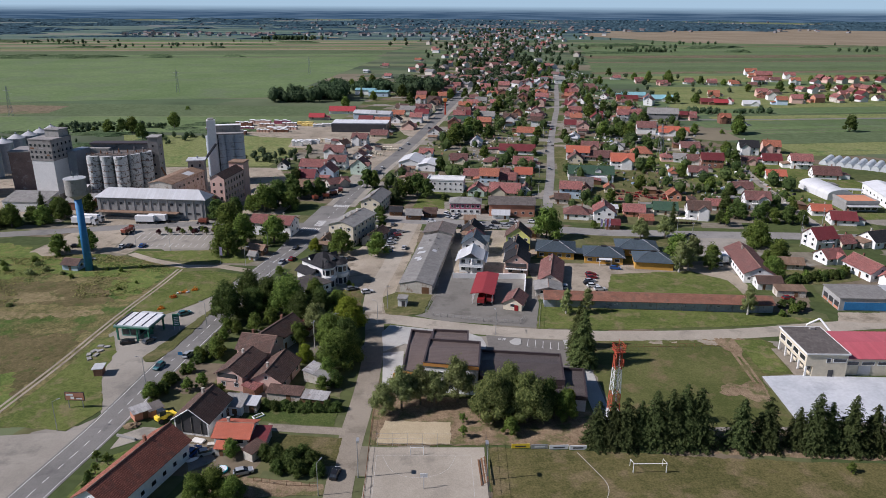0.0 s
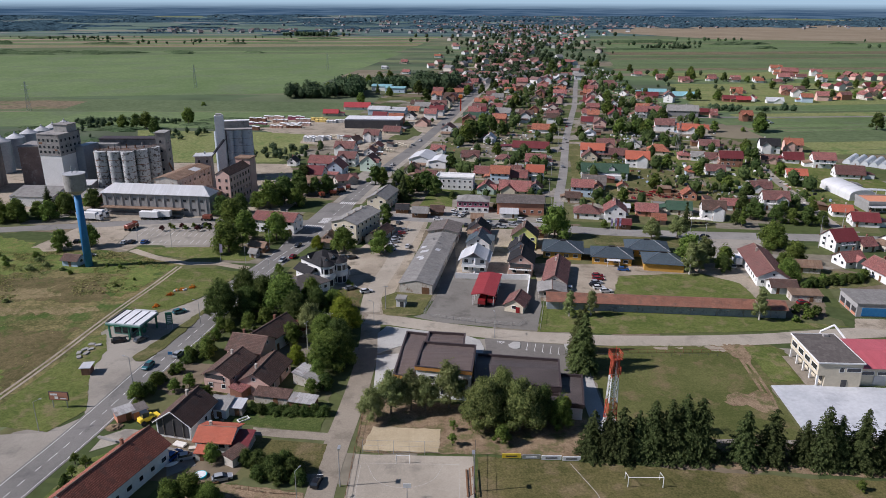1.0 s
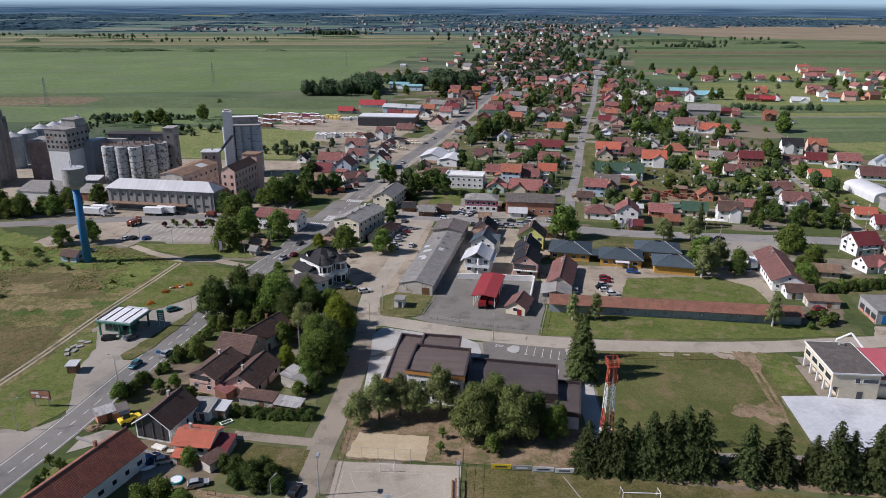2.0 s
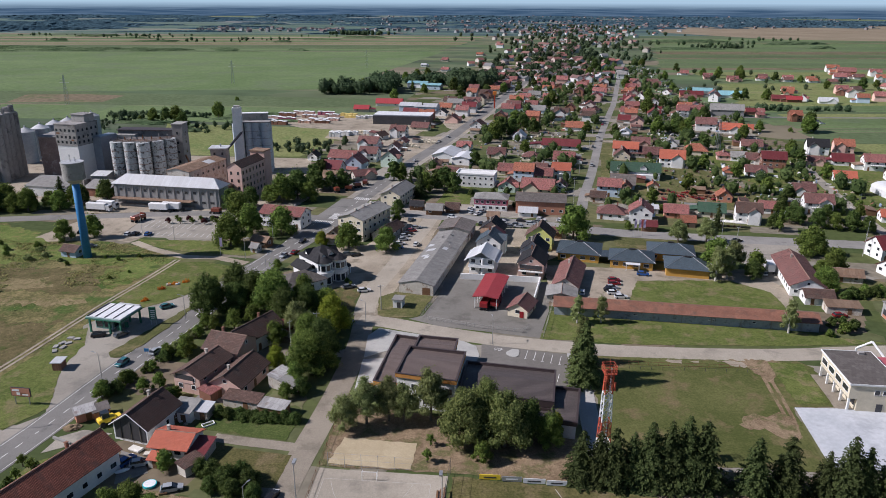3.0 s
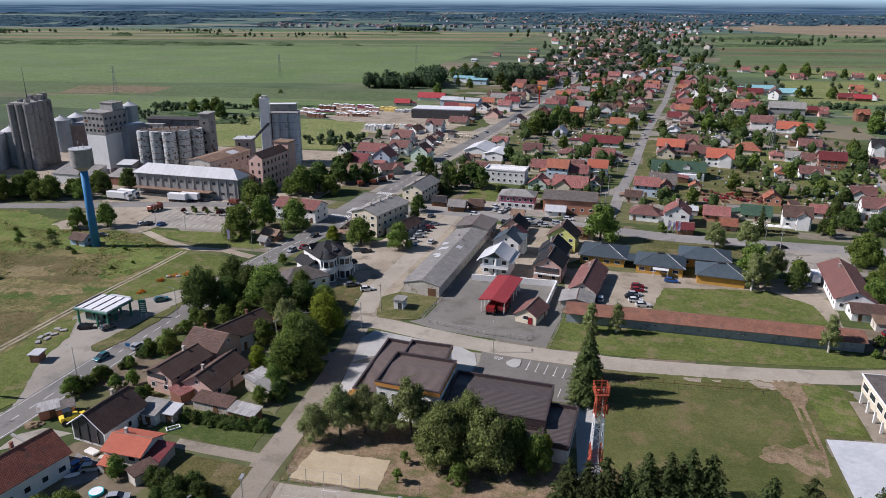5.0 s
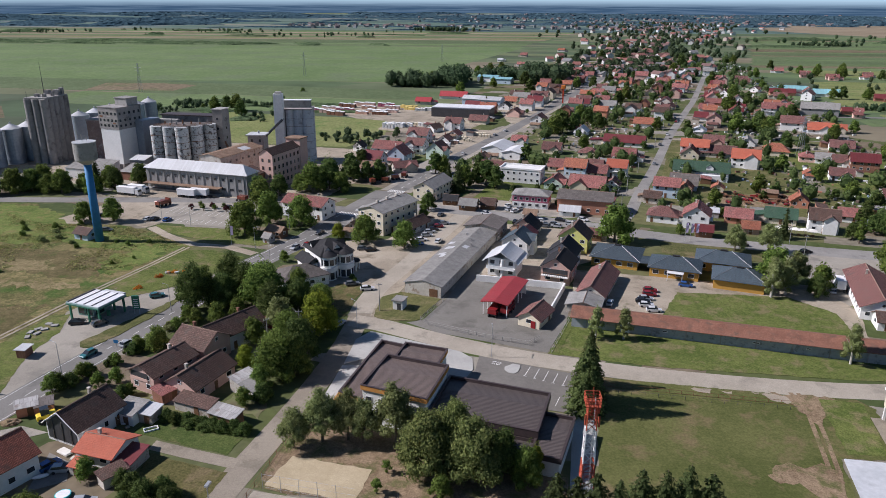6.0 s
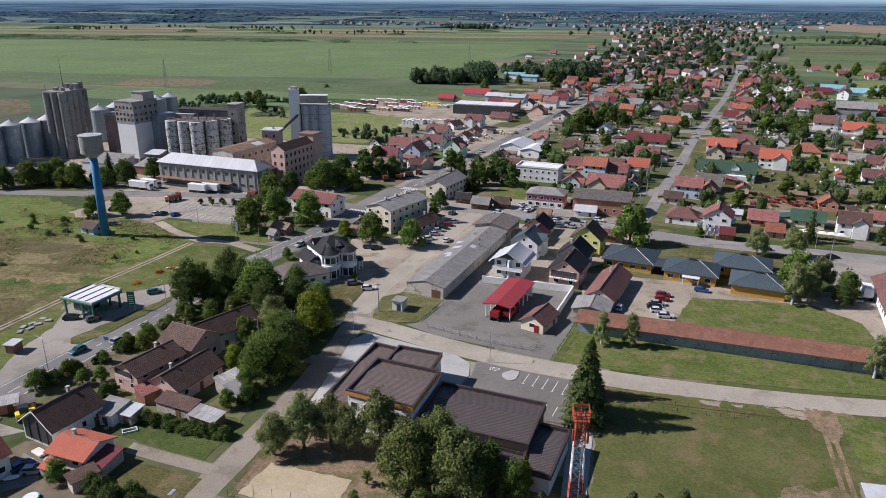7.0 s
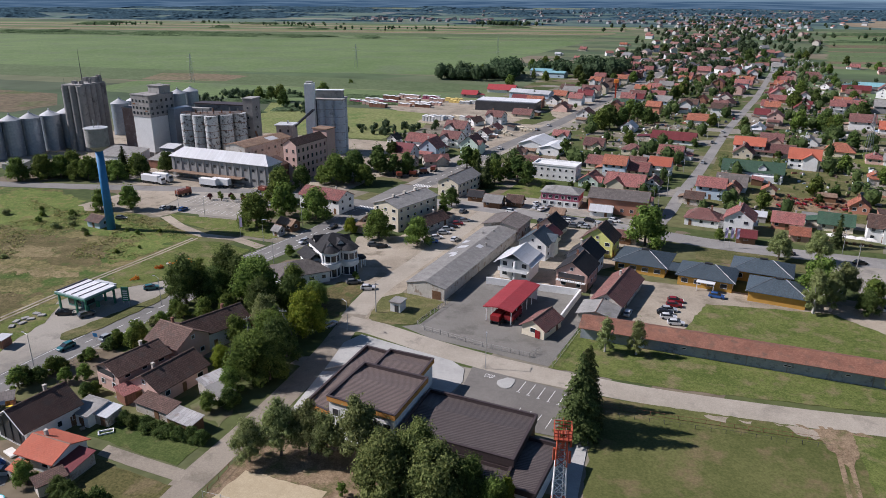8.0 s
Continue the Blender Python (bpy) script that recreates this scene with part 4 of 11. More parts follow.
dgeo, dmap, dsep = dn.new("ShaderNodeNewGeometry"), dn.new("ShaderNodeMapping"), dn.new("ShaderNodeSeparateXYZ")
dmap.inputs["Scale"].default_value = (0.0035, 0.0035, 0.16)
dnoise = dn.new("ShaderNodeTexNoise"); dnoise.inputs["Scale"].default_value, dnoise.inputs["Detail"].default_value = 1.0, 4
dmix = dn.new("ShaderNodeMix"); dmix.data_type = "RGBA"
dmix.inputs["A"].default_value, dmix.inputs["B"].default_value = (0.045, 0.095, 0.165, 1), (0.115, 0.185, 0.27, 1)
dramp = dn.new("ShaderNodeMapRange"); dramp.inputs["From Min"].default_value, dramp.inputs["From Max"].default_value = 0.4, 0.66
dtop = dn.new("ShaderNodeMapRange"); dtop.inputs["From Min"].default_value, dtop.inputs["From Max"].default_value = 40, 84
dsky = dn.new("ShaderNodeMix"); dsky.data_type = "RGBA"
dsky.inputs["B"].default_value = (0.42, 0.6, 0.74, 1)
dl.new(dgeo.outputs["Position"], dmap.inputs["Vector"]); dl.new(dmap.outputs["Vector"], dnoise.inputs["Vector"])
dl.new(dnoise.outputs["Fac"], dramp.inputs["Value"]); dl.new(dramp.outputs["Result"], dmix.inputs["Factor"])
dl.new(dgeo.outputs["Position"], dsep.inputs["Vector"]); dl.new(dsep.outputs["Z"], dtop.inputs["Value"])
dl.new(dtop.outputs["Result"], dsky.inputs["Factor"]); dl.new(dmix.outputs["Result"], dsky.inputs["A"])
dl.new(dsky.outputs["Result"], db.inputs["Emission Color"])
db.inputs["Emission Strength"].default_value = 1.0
tagged(part("backdrop", bm, DISTANCE), "glowing backdrop of haze-blue woods under a pale sky", "backdrop", kind="structure")
# ---- trees and bushes ----
rng = np.random.default_rng(7)


def cards(centres, sizes, normals=None):
    """Small leaf-shaped quads round the given points, as vertices and faces."""
    n = len(centres)
    a = rng.normal(size=(n, 3))
    a /= np.linalg.norm(a, axis=1)[:, None]
    if normals is not None:
        a = a * 0.62 + normals
        a /= np.linalg.norm(a, axis=1)[:, None]
    u = np.cross(a, rng.normal(size=(n, 3)))
    u /= np.linalg.norm(u, axis=1)[:, None]
    v = np.cross(a, u)
    s = np.asarray(sizes)[:, None]
    q = np.stack([centres - u * s * 1.1, centres - v * s * 0.75 + a * s * 0.2, centres + u * s * 1.1, centres + v * s * 0.75 + a * s * 0.2], 1)
    return q.reshape(-1, 3), np.arange(4 * n).reshape(-1, 4)


def ball(centre, radii, wobble=0.25, level=2):
    """A lumpy closed form inside a crown."""
    bm = bmesh.new()
    bmesh.ops.create_icosphere(bm, subdivisions=level, radius=1)
    for v in bm.verts:
        k = 1 + wobble * noise.noise(v.co * 2.3 + Vector(centre))
        v.co = Vector([c + r * k * x for c, r, x in zip(centre, radii, v.co)])
    bm.verts.index_update()
    vs = np.array([v.co[:] for v in bm.verts])
    fs = [[v.index for v in f.verts] for f in bm.faces]
    bm.free()
    return vs, fs


def joined(name, pieces, material_):
    verts, faces, at = [], [], 0
    for vs, fs in pieces:
        verts.append(vs)
        faces += [[int(i) + at for i in f] for f in fs]
        at += len(vs)
    me = bpy.data.meshes.new(name)
    me.from_pydata(np.concatenate(verts).tolist(), [], faces)
    me.materials.append(material_)
    return me


def broad_crown(height, width, leaves, size, lumps=13, low=0.06, core=True, droop=0.0):
    """A crown of leafy boughs: uneven lumps round a middle, each a shell of leaves with gaps between."""
    pieces = []
    z0 = height * low
    for k in range(lumps):
        if k == 0:
            c, r = np.array([0, 0, z0 + (height - z0) * 0.5]), np.array([width * 0.3, width * 0.3, (height - z0) * 0.46])
        else:
            a = 2 * math.pi * (k * 0.618 + rng.uniform(-0.08, 0.08))
            f = (k - 0.5) / (lumps - 1)
            out = width / 2 * (0.25 + 0.75 * math.sin(math.pi * min(0.97, 0.3 + 0.62 * f))) * rng.uniform(0.58, 0.84)
            rad = width * rng.uniform(0.105, 0.19)
            z = z0 + (height - z0) * (0.12 + 0.74 * f) * rng.uniform(0.9, 1.08)
            c = np.array([math.cos(a) * out * (1.05 - 0.55 * f), math.sin(a) * out * (1.05 - 0.55 * f), max(z0 + rad * 0.6, z - droop * out * 0.3)])
            r = np.array([rad, rad, rad * rng.uniform(0.75, 1.0)])
        n = int(leaves * (2.0 if k == 0 else 1.0) / (lumps + 1))
        d = rng.normal(size=(n, 3))
        d /= np.linalg.norm(d, axis=1)[:, None]
        bump = np.array([1 + 0.3 * noise.noise(Vector(v) * 2.6 + Vector((k * 3.1, height, width))) for v in d])
        rad = rng.uniform(0.62, 1.24, n) * bump
        pieces.append(cards(c + d * r * rad[:, None], rng.uniform(0.55, 1.3, n) * size, d))
        if core:
            pieces.append(ball(c.tolist(), (r * 0.7).tolist(), 0.35, 2 if k == 0 else 1))
    return pieces


def trunk_mesh(name, height, r, limbs, bark, spread=0.35):
    bm = bmesh.new()
    tube(bm, 0, 0, -0.2, r * 1.25, r * 0.6, height * 0.55 + 0.2, 8)
    for k in range(limbs):
        a = 2 * math.pi * k / max(1, limbs) + rng.uniform(-0.3, 0.3)
        z = height * rng.uniform(0.25, 0.5)
        e = Vector((math.cos(a) * height * spread, math.sin(a) * height * spread, z + height * rng.uniform(0.2, 0.35)))
        strut(bm, (0, 0, z), e * 0.8 + Vector((0, 0, z * 0.2)), r * 0.32, 5)
    return mesh_of(bm, bark, name)


def tree_kind(label, height, width, leaves, size, leaf, bark=BARK, lumps=13, low=0.06, droop=0.0, name="tree"):
    t = thing(name, placed(0, 0), label, "tree", "trees")
    part("trunk", trunk_mesh("trunk", height, 0.018 * height + 0.08, 5, bark, 0.22 * width / height + 0.1), None, t)
    part("crown", joined("crown", broad_crown(height, width, leaves, size, lumps, low, True, droop), leaf), None, t)
    return t


def conifer_kind(label, height, width, boughs=15, leaf=None, name="spruce"):
    """Whorls of flat, slightly drooping fans round a straight stem, dense inside and serrated at the rim."""
    t = thing(name, placed(0, 0), label, "tree", "conifers")
    bm = bmesh.new()
    tube(bm, 0, 0, -0.2, 0.22, 0.04, height + 0.1, 8)
    part("trunk", bm, BARK, t)
    pts, nrm, sz = [], [], []
    levels = int(height / 0.62)
    for k in range(levels):
        f = k / levels
        z = height * (0.07 + 0.92 * f)
        reach = width / 2 * (1 - f) ** 0.78 * rng.uniform(0.86, 1.1) + 0.12
        for i in range(max(6, int(boughs * (1 - f * 0.6)))):
            a = rng.uniform(0, 2 * math.pi)
            ln = reach * rng.uniform(0.72, 1.1)
            for s in np.linspace(0.35, 1.0, max(3, int(ln / 0.3))):
                for _ in range(2):
                    side = rng.uniform(-0.34, 0.34) * ln * (1.15 - s)
                    pts.append((math.cos(a) * ln * s - math.sin(a) * side, math.sin(a) * ln * s + math.cos(a) * side, z - 0.22 * ln * s * s + rng.uniform(-0.1, 0.1)))
                    nrm.append((math.cos(a) * 0.9, math.sin(a) * 0.9, 0.75))
                    sz.append(rng.uniform(0.16, 0.3))
    pieces = [cards(np.array(pts), sz, np.array(nrm))]
    bm = bmesh.new()
    bmesh.ops.create_cone(bm, cap_ends=True, segments=11, radius1=width * 0.27, radius2=0.05, depth=height * 0.86, matrix=Matrix.Translation((0, 0, height * 0.49)))
    bm.verts.index_update()
    pieces.append((np.array([v.co[:] for v in bm.verts]), [[v.index for v in f.verts] for f in bm.faces]))
    bm.free()
    part("crown", joined("crown", pieces, leaf or NEEDLE), None, t)
    return t


def bush_kind(label, width, height, leaves, size, leaf, name="bush"):
    me = joined("bush", broad_crown(height, width, leaves, size, 7, 0.0, True), leaf)
    return tagged(part(name, me, None), label, "bush", "bushes")


STOCK = {
    "oak": tree_kind("broad green deciduous tree with a dense crown", 11, 10.5, 7820, 0.228, LEAF, lumps=22),
    "ash": tree_kind("green deciduous tree with an uneven crown", 12, 9.5, 7140, 0.22, LEAF, lumps=24),
    "dark": tree_kind("dark green leafy deciduous tree", 12, 10, 7140, 0.228, LEAF_DARK, lumps=24),
    "lime": tree_kind("bright yellow-green deciduous tree", 11, 9, 7140, 0.205, LEAF_LIME, lumps=21),
    "maple": tree_kind("grey-green tree with a light airy crown", 10.5, 9, 6120, 0.19, LEAF_GREY, lumps=22, low=0.2),
    "chestnut": tree_kind("large chestnut tree with a full round crown", 14, 14, 15300, 0.24, LEAF_CHESTNUT, lumps=34, low=0.12),
    "birch": tree_kind("slender birch with hanging green foliage", 12, 6, 4760, 0.167, LEAF_GREY, BARK_PALE, lumps=21, low=0.1, droop=0.5),
    "poplar": tree_kind("tall narrow green leafy tree", 14, 5.5, 4760, 0.198, LEAF, lumps=22, low=0.05),
    "fruit": tree_kind("small round garden fruit tree", 5, 5, 2550, 0.152, LEAF, lumps=14, low=0.1),
    "thicket": tree_kind("tangled dark green garden thicket", 5.2, 6.4, 3600, 0.16, LEAF_DARK, lumps=26, low=0.0, name="thicket"),
    "walnut": tree_kind("low spreading dark tree beside the road", 5.6, 7.4, 3600, 0.17, LEAF_DARK, lumps=22, low=0.12),
    "plum": tree_kind("small ornamental tree with dark red leaves", 3.2, 3, 850, 0.122, LEAF_PLUM, lumps=10, low=0.25),
    "sapling": tree_kind("young round street tree", 3.4, 2.6, 850, 0.122, LEAF, lumps=10, low=0.25),
    "spruce": conifer_kind("tall dark green spruce tree", 17, 10.5, 17),
    "fir": conifer_kind("broad dark green fir tree", 13, 9.5, 17),
    "tall_spruce": conifer_kind("tall full green spruce beside the school", 17.5, 9.8, 22, NEEDLE_FRESH),
    "pine": conifer_kind("dark pointed conifer in a garden", 11, 5.6, 12),
    "mid_oak": tree_kind("broad green deciduous tree with a dense crown", 11, 10.5, 3200, 0.34, LEAF, lumps=18),
    "mid_ash": tree_kind("green deciduous tree with an uneven crown", 12, 9.5, 3000, 0.33, LEAF, lumps=19),
    "mid_dark": tree_kind("dark green leafy deciduous tree", 12, 10, 3000, 0.34, LEAF_DARK, lumps=19),
    "far_oak": tree_kind("broad green deciduous tree in the village", 11, 10.5, 1400, 0.5, LEAF, lumps=13),
    # far ash and fruit: shading put into the colour by darker leaves
    "far_ash": tree_kind("dark green deciduous tree with an uneven crown", 12, 9.5, 1300, 0.5, LEAF_DARK, lumps=11),
    "far_dark": tree_kind("dark green leafy deciduous tree", 12, 10, 1300, 0.5, LEAF_DARK, lumps=13),
    "far_fruit": tree_kind("small round garden fruit tree", 5, 5, 560, 0.32, LEAF_DARK, lumps=10),
    "bush": bush_kind("rounded leafy green garden bush", 3.2, 2.4, 600, 0.19, LEAF),
    "shrub": bush_kind("dense dark green garden shrub", 2.6, 1.8, 420, 0.17, LEAF_DARK),
    "scrub": bush_kind("pale green scrub among weeds", 4.2, 2.2, 600, 0.22, LEAF_GREY),
}
USED = set()


def plant(kind, x, y, s=1.0, sz=None):
    """One tree or bush of a kind in the ground."""
    m = placed(x, y, (x * 37 + y * 91) % 360, s, 0.0, sz)
    kind = "far_" + kind if y > 330 and "far_" + kind in STOCK else kind
    kind = "mid_" + kind if y > 240 and "mid_" + kind in STOCK else kind
    if kind not in USED:
        USED.add(kind)
        STOCK[kind].matrix_basis = m
        return STOCK[kind]
    ob = STOCK[kind]
    keep, ob.scale = ob.scale.copy(), (1, 1, 1)
    c = copy_thing(ob, m)
    ob.scale = keep
    return c


# ---- houses ----
WINDOWS = {}


def window_part(parent, at, w=1.2, h=1.3, frame_mat=None, far=False, name="window"):
    """A window in a wall that faces local -y: frame and sill, with the pane set back in it."""
    frame_mat = frame_mat or FRAME
    key = (round(w, 2), round(h, 2), frame_mat.name, far)
    if key not in WINDOWS:
        bm = bmesh.new()
        t = 0.09
        o = [(-w / 2, 0), (w / 2, 0), (w / 2, h), (-w / 2, h)]
        q = [(-w / 2 + t, t), (w / 2 - t, t), (w / 2 - t, h - t), (-w / 2 + t, h - t)]
        v = [[bm.verts.new((a, y, b)) for a, b in loop] for loop, y in ((o, 0.02), (o, -0.08), (q, -0.08), (q, 0.02))]
        for k in range(4):
            for e in range(4):
                bm.faces.new((v[e][k], v[e][(k + 1) % 4], v[(e + 1) % 4][(k + 1) % 4], v[(e + 1) % 4][k]))
        pane = bmesh.new()
        box(pane, 0, 0.0, t, w - 2 * t + 0.01, 0.05, h - 2 * t)
        WINDOWS[key] = (mesh_of(bm, frame_mat, "window"), mesh_of(pane, GLASS, "pane"))
    a, b = WINDOWS[key]
    if far:
        return part(name, b, None, parent, at=at @ Matrix.Translation((0, -0.03, 0)))
    f = part(name, a, None, parent, at=at)
    part("pane", b, None, f)
    return f


def wall_pose(w, d, side, u, z):
    """The place of a thing on one of the four walls of a w by d house, u metres along it."""
    if side == 0:
        return placed(u, -d / 2, 0, 1, z)
    if side == 1:
        return placed(w / 2, u, 90, 1, z)
    if side == 2:
        return placed(-u, d / 2, 180, 1, z)
    return placed(-w / 2, -u, 270, 1, z)


def gable_walls(w, d, h, rise):
    bm = bmesh.new()
    v = [(-w / 2, -d / 2, -0.1), (w / 2, -d / 2, -0.1), (w / 2, d / 2, -0.1), (-w / 2, d / 2, -0.1), (-w / 2, -d / 2, h), (w / 2, -d / 2, h), (w / 2, d / 2, h), (-w / 2, d / 2, h), (-w / 2, 0, h + rise), (w / 2, 0, h + rise)]
    solid(bm, v, [(0, 1, 5, 4), (2, 3, 7, 6), (1, 2, 6, 9, 5), (3, 0, 4, 8, 7), (4, 5, 9, 8), (6, 7, 8, 9), (3, 2, 1, 0)])
    return bm


def gable_roof(w, d, h, rise, eave=0.65, verge=0.5, thick=0.16):
    """Two slopes with eaves and verges, in one sheet of real thickness."""
    bm = bmesh.new()
    k = rise / (d / 2)
    x, y = w / 2 + verge, d / 2 + eave
    ze, zr = h - k * eave, h + rise
    o = thick + 0.02
    v = []
    for sx in (-x, x):
        v += [(sx, -y, ze + o), (sx, 0, zr + o), (sx, y, ze + o), (sx, y, ze + 0.02), (sx, 0, zr + 0.02), (sx, -y, ze + 0.02)]
    solid(bm, v, [(0, 1, 7, 6), (1, 2, 8, 7), (2, 3, 9, 8), (3, 4, 10, 9), (4, 5, 11, 10), (5, 0, 6, 11), (0, 5, 4, 1), (1, 4, 3, 2), (6, 7, 10, 11), (7, 8, 9, 10)])
    return bm


def hip_roof(w, d, h, rise, eave=0.5, thick=0.16):
    bm = bmesh.new()
    x, y = w / 2 + eave, d / 2 + eave
    r = max(0.3, x - y * 0.95)
    ze, zr = h - rise / (d / 2) * eave * 0.5 + 0.02, h + rise
    v = [(-x, -y, ze), (x, -y, ze), (x, y, ze), (-x, y, ze), (-x, -y, ze + thick), (x, -y, ze + thick), (x, y, ze + thick), (-x, y, ze + thick), (-r, 0, zr), (r, 0, zr)]
    solid(bm, v, [(3, 2, 1, 0), (0, 1, 5, 4), (1, 2, 6, 5), (2, 3, 7, 6), (3, 0, 4, 7), (4, 5, 9, 8), (5, 6, 9), (6, 7, 8, 9), (7, 4, 8)])
    return bm


ROOF_WORDS = {"tin": "patched tin", "vermilion": "vermilion tiled", "ash": "ash-brown sheet", "orange": "bright orange tiled", "red": "red tiled", "brown": "brown tiled", "dark": "dark weathered tiled", "crimson": "dark red sheet", "scarlet": "bright red sheet", "grey": "grey cement-sheet", "black": "anthracite", "green": "green", "white": "white sheet", "bright": "bright white sheet", "rust": "rusty sheet", "slate": "slate-blue", "teal": "teal", "umber": "umber", "rose": "rose red", "terracotta": "weathered terracotta", "mottled": "mottled red-brown"}
WALL_WORDS = {"white": "white rendered", "cream": "cream rendered", "pink": "pink rendered", "magenta": "magenta", "yellow": "yellow", "lime": "lime yellow", "blue": "pale blue", "mint": "mint green", "grey": "grey rendered", "old": "weathered", "brick": "bare brick", "orange": "orange brick", "clay": "clay brick", "brown": "brown boarded", "ochre": "ochre"}


def house(x, y, w, d, rot=0.0, floors=1, tile="red", wall="white", hip=False, rise=None, far=False, chimney=True, balcony=False, name="house", label=None, category="house", h=None, windows=True, dormer=False, porch=False):
    """A house: walls, roof, windows, door, chimney. The ridge runs along its width w."""
    auto = rise is None and name == "house"
    h = h or (0.3 + 2.6 * floors)
    rise = rise or d * (0.34 if int(x + y) % 3 else 0.4)
    size = ("one-storey", "two-storey", "three-storey", "four-storey")[int(floors) - 1] if floors >= 1 else "low"
    t = thing(name, placed(x, y, rot), label or "%s %s house with a %s roof" % (size, WALL_WORDS[wall], ROOF_WORDS[tile]), category, "houses")
    if hip:
        bm = bmesh.new()
        box(bm, 0, 0, -0.1, w, d, h + 0.1)
        part("wall", bm, PLASTER[wall], t)
        part("roof", hip_roof(w, d, h, rise), TILE[tile], t)
    else:
        part("wall", gable_walls(w, d, h, rise), PLASTER[wall], t)
        part("roof", gable_roof(w, d, h, rise), TILE[tile], t)
    seed = int(abs(x * 13 + y * 7)) % 97
    if not far and not hip:
        bm = bmesh.new(); strut(bm, (-w / 2 - 0.5, 0, h + rise + 0.16), (w / 2 + 0.5, 0, h + rise + 0.16), 0.13, 6)
        part("ridge_cap", bm, RIDGE, t)
    if auto and seed % 5 < 2 and w > 8.5:
        # a cross gable to the front
        u, ww, wr = (w * 0.2 if seed % 2 else -w * 0.2), w * 0.46, w * 0.46 * 0.36
        part("wing", gable_walls(d * 0.72, ww, h, wr), PLASTER[wall], t, at=placed(u, -d * 0.26, 90))
        part("wing_roof", gable_roof(d * 0.74, ww, h + 0.03, wr, 0.45, 0.4), TILE[tile], t, at=placed(u, -d * 0.26, 90))
    elif auto and seed % 5 < 4:
        # a low annex against the gable
        s_, aw, ad = (1 if seed % 2 else -1), w * 0.36, d * 0.72
        bm = bmesh.new(); box(bm, s_ * (w / 2 + aw / 2), d * 0.06, -0.1, aw, ad, 2.6)
        part("annex", bm, PLASTER["old" if seed % 3 else wall], t)
        bm = bmesh.new()
        x0, x1 = s_ * (w / 2 + 0.02), s_ * (w / 2 + aw + 0.4)
        v = [(x0, d * 0.06 - ad / 2 - 0.3, 3.3), (x1, d * 0.06 - ad / 2 - 0.3, 2.4), (x1, d * 0.06 + ad / 2 + 0.3, 2.4), (x0, d * 0.06 + ad / 2 + 0.3, 3.3)]
        solid(bm, v + [(a, b, c + 0.14) for a, b, c in v], [(3, 2, 1, 0), (4, 5, 6, 7), (0, 1, 5, 4), (1, 2, 6, 5), (2, 3, 7, 6), (3, 0, 4, 7)])
        part("annex_roof", bm, TILE["rust" if seed % 4 == 0 else tile], t)
    if windows:
        for side in range(4):
            if math.sin(radians(rot - 90 + 90 * side)) > (0.05 if far else 0.8):
                continue
            span = w if side in (0, 2) else d
            n = max(1, int(span / 3.3))
            if far:
                n = min(n, 2 if side in (0, 2) else 1)
            for fl in range(max(1, int(floors))):
                for k in range(n):
                    u = (k + 0.5) / n * span - span / 2
                    if fl == 0 and side == 0 and k == seed % n and n > 1:
                        continue
                    window_part(t, wall_pose(w, d, side, u, 1.25 + (h - 0.4) / max(1, int(floors)) * fl), 1.3 if (k + seed) % 3 else 1.6, 1.25, None, far)
            if side in (1, 3) and not hip and rise > 2.2:
                window_part(t, wall_pose(w, d, side, 0, h + 0.35), 1.0, 1.0, None, far)
    if not far:
        bm = bmesh.new()
        box(bm, 0, -0.02, 0, 1.0, 0.12, 2.1)
        u = (seed % max(1, int(w / 3.3)) + 0.5) / max(1, int(w / 3.3)) * w - w / 2
        part("door", bm, TIMBER, t, at=wall_pose(w, d, 0, u, 0.1))
    if chimney:
        bm = bmesh.new()
        cx, cy = w * (0.22 if seed % 2 else -0.24), d * 0.1
        z = h + rise * 0.55
        box(bm, cx, cy, z, 0.55, 0.55, rise * 0.45 + 0.9)
        box(bm, cx, cy, z + rise * 0.45 + 0.9, 0.7, 0.7, 0.1)
        part("chimney", bm, PLASTER["old"] if seed % 3 else PLASTER["brick"], t)
    if balcony and floors >= 2:
        bm = bmesh.new()
        box(bm, 0, -d / 2 - 0.65, 3.15, w * 0.6, 1.3, 0.16)
        b = part("balcony", bm, PLASTER["white"], t)
        bm = bmesh.new()
        for k in range(9):
            box(bm, (k / 8 - 0.5) * (w * 0.6 - 0.1), -d / 2 - 1.25, 3.3, 0.06, 0.06, 0.95)
        box(bm, 0, -d / 2 - 1.25, 4.22, w * 0.6, 0.08, 0.08)
        part("railing", bm, STEEL_DARK, b)
    if porch:
        bm = bmesh.new()
        prism(bm, [(-w * 0.25, -d / 2), (-w * 0.25, -d / 2 - 2.6), (w * 0.25, -d / 2 - 2.6), (w * 0.25, -d / 2)], 2.55, 2.7)
        box(bm, -w * 0.23, -d / 2 - 2.4, 0, 0.18, 0.18, 2.56)
        box(bm, w * 0.23, -d / 2 - 2.4, 0, 0.18, 0.18, 2.56)
        part("porch", bm, PLASTER["white"], t)
    if dormer:
        bm = bmesh.new()
        box(bm, 0, -d * 0.22, h + 0.2, 2.2, d * 0.3, rise * 0.6)
        dm = part("dormer", bm, PLASTER[wall], t)
        part("dormer_roof", gable_roof(d * 0.34, 2.3, 0, 0.7, 0.25, 0.1, 0.1), TILE[tile], dm, at=placed(0, -d * 0.22, 90, 1, h + 0.2 + rise * 0.6))
        window_part(dm, placed(0, -d * 0.37, 0, 1, h + 0.5), 1.2, 0.9, None, far)
    return t


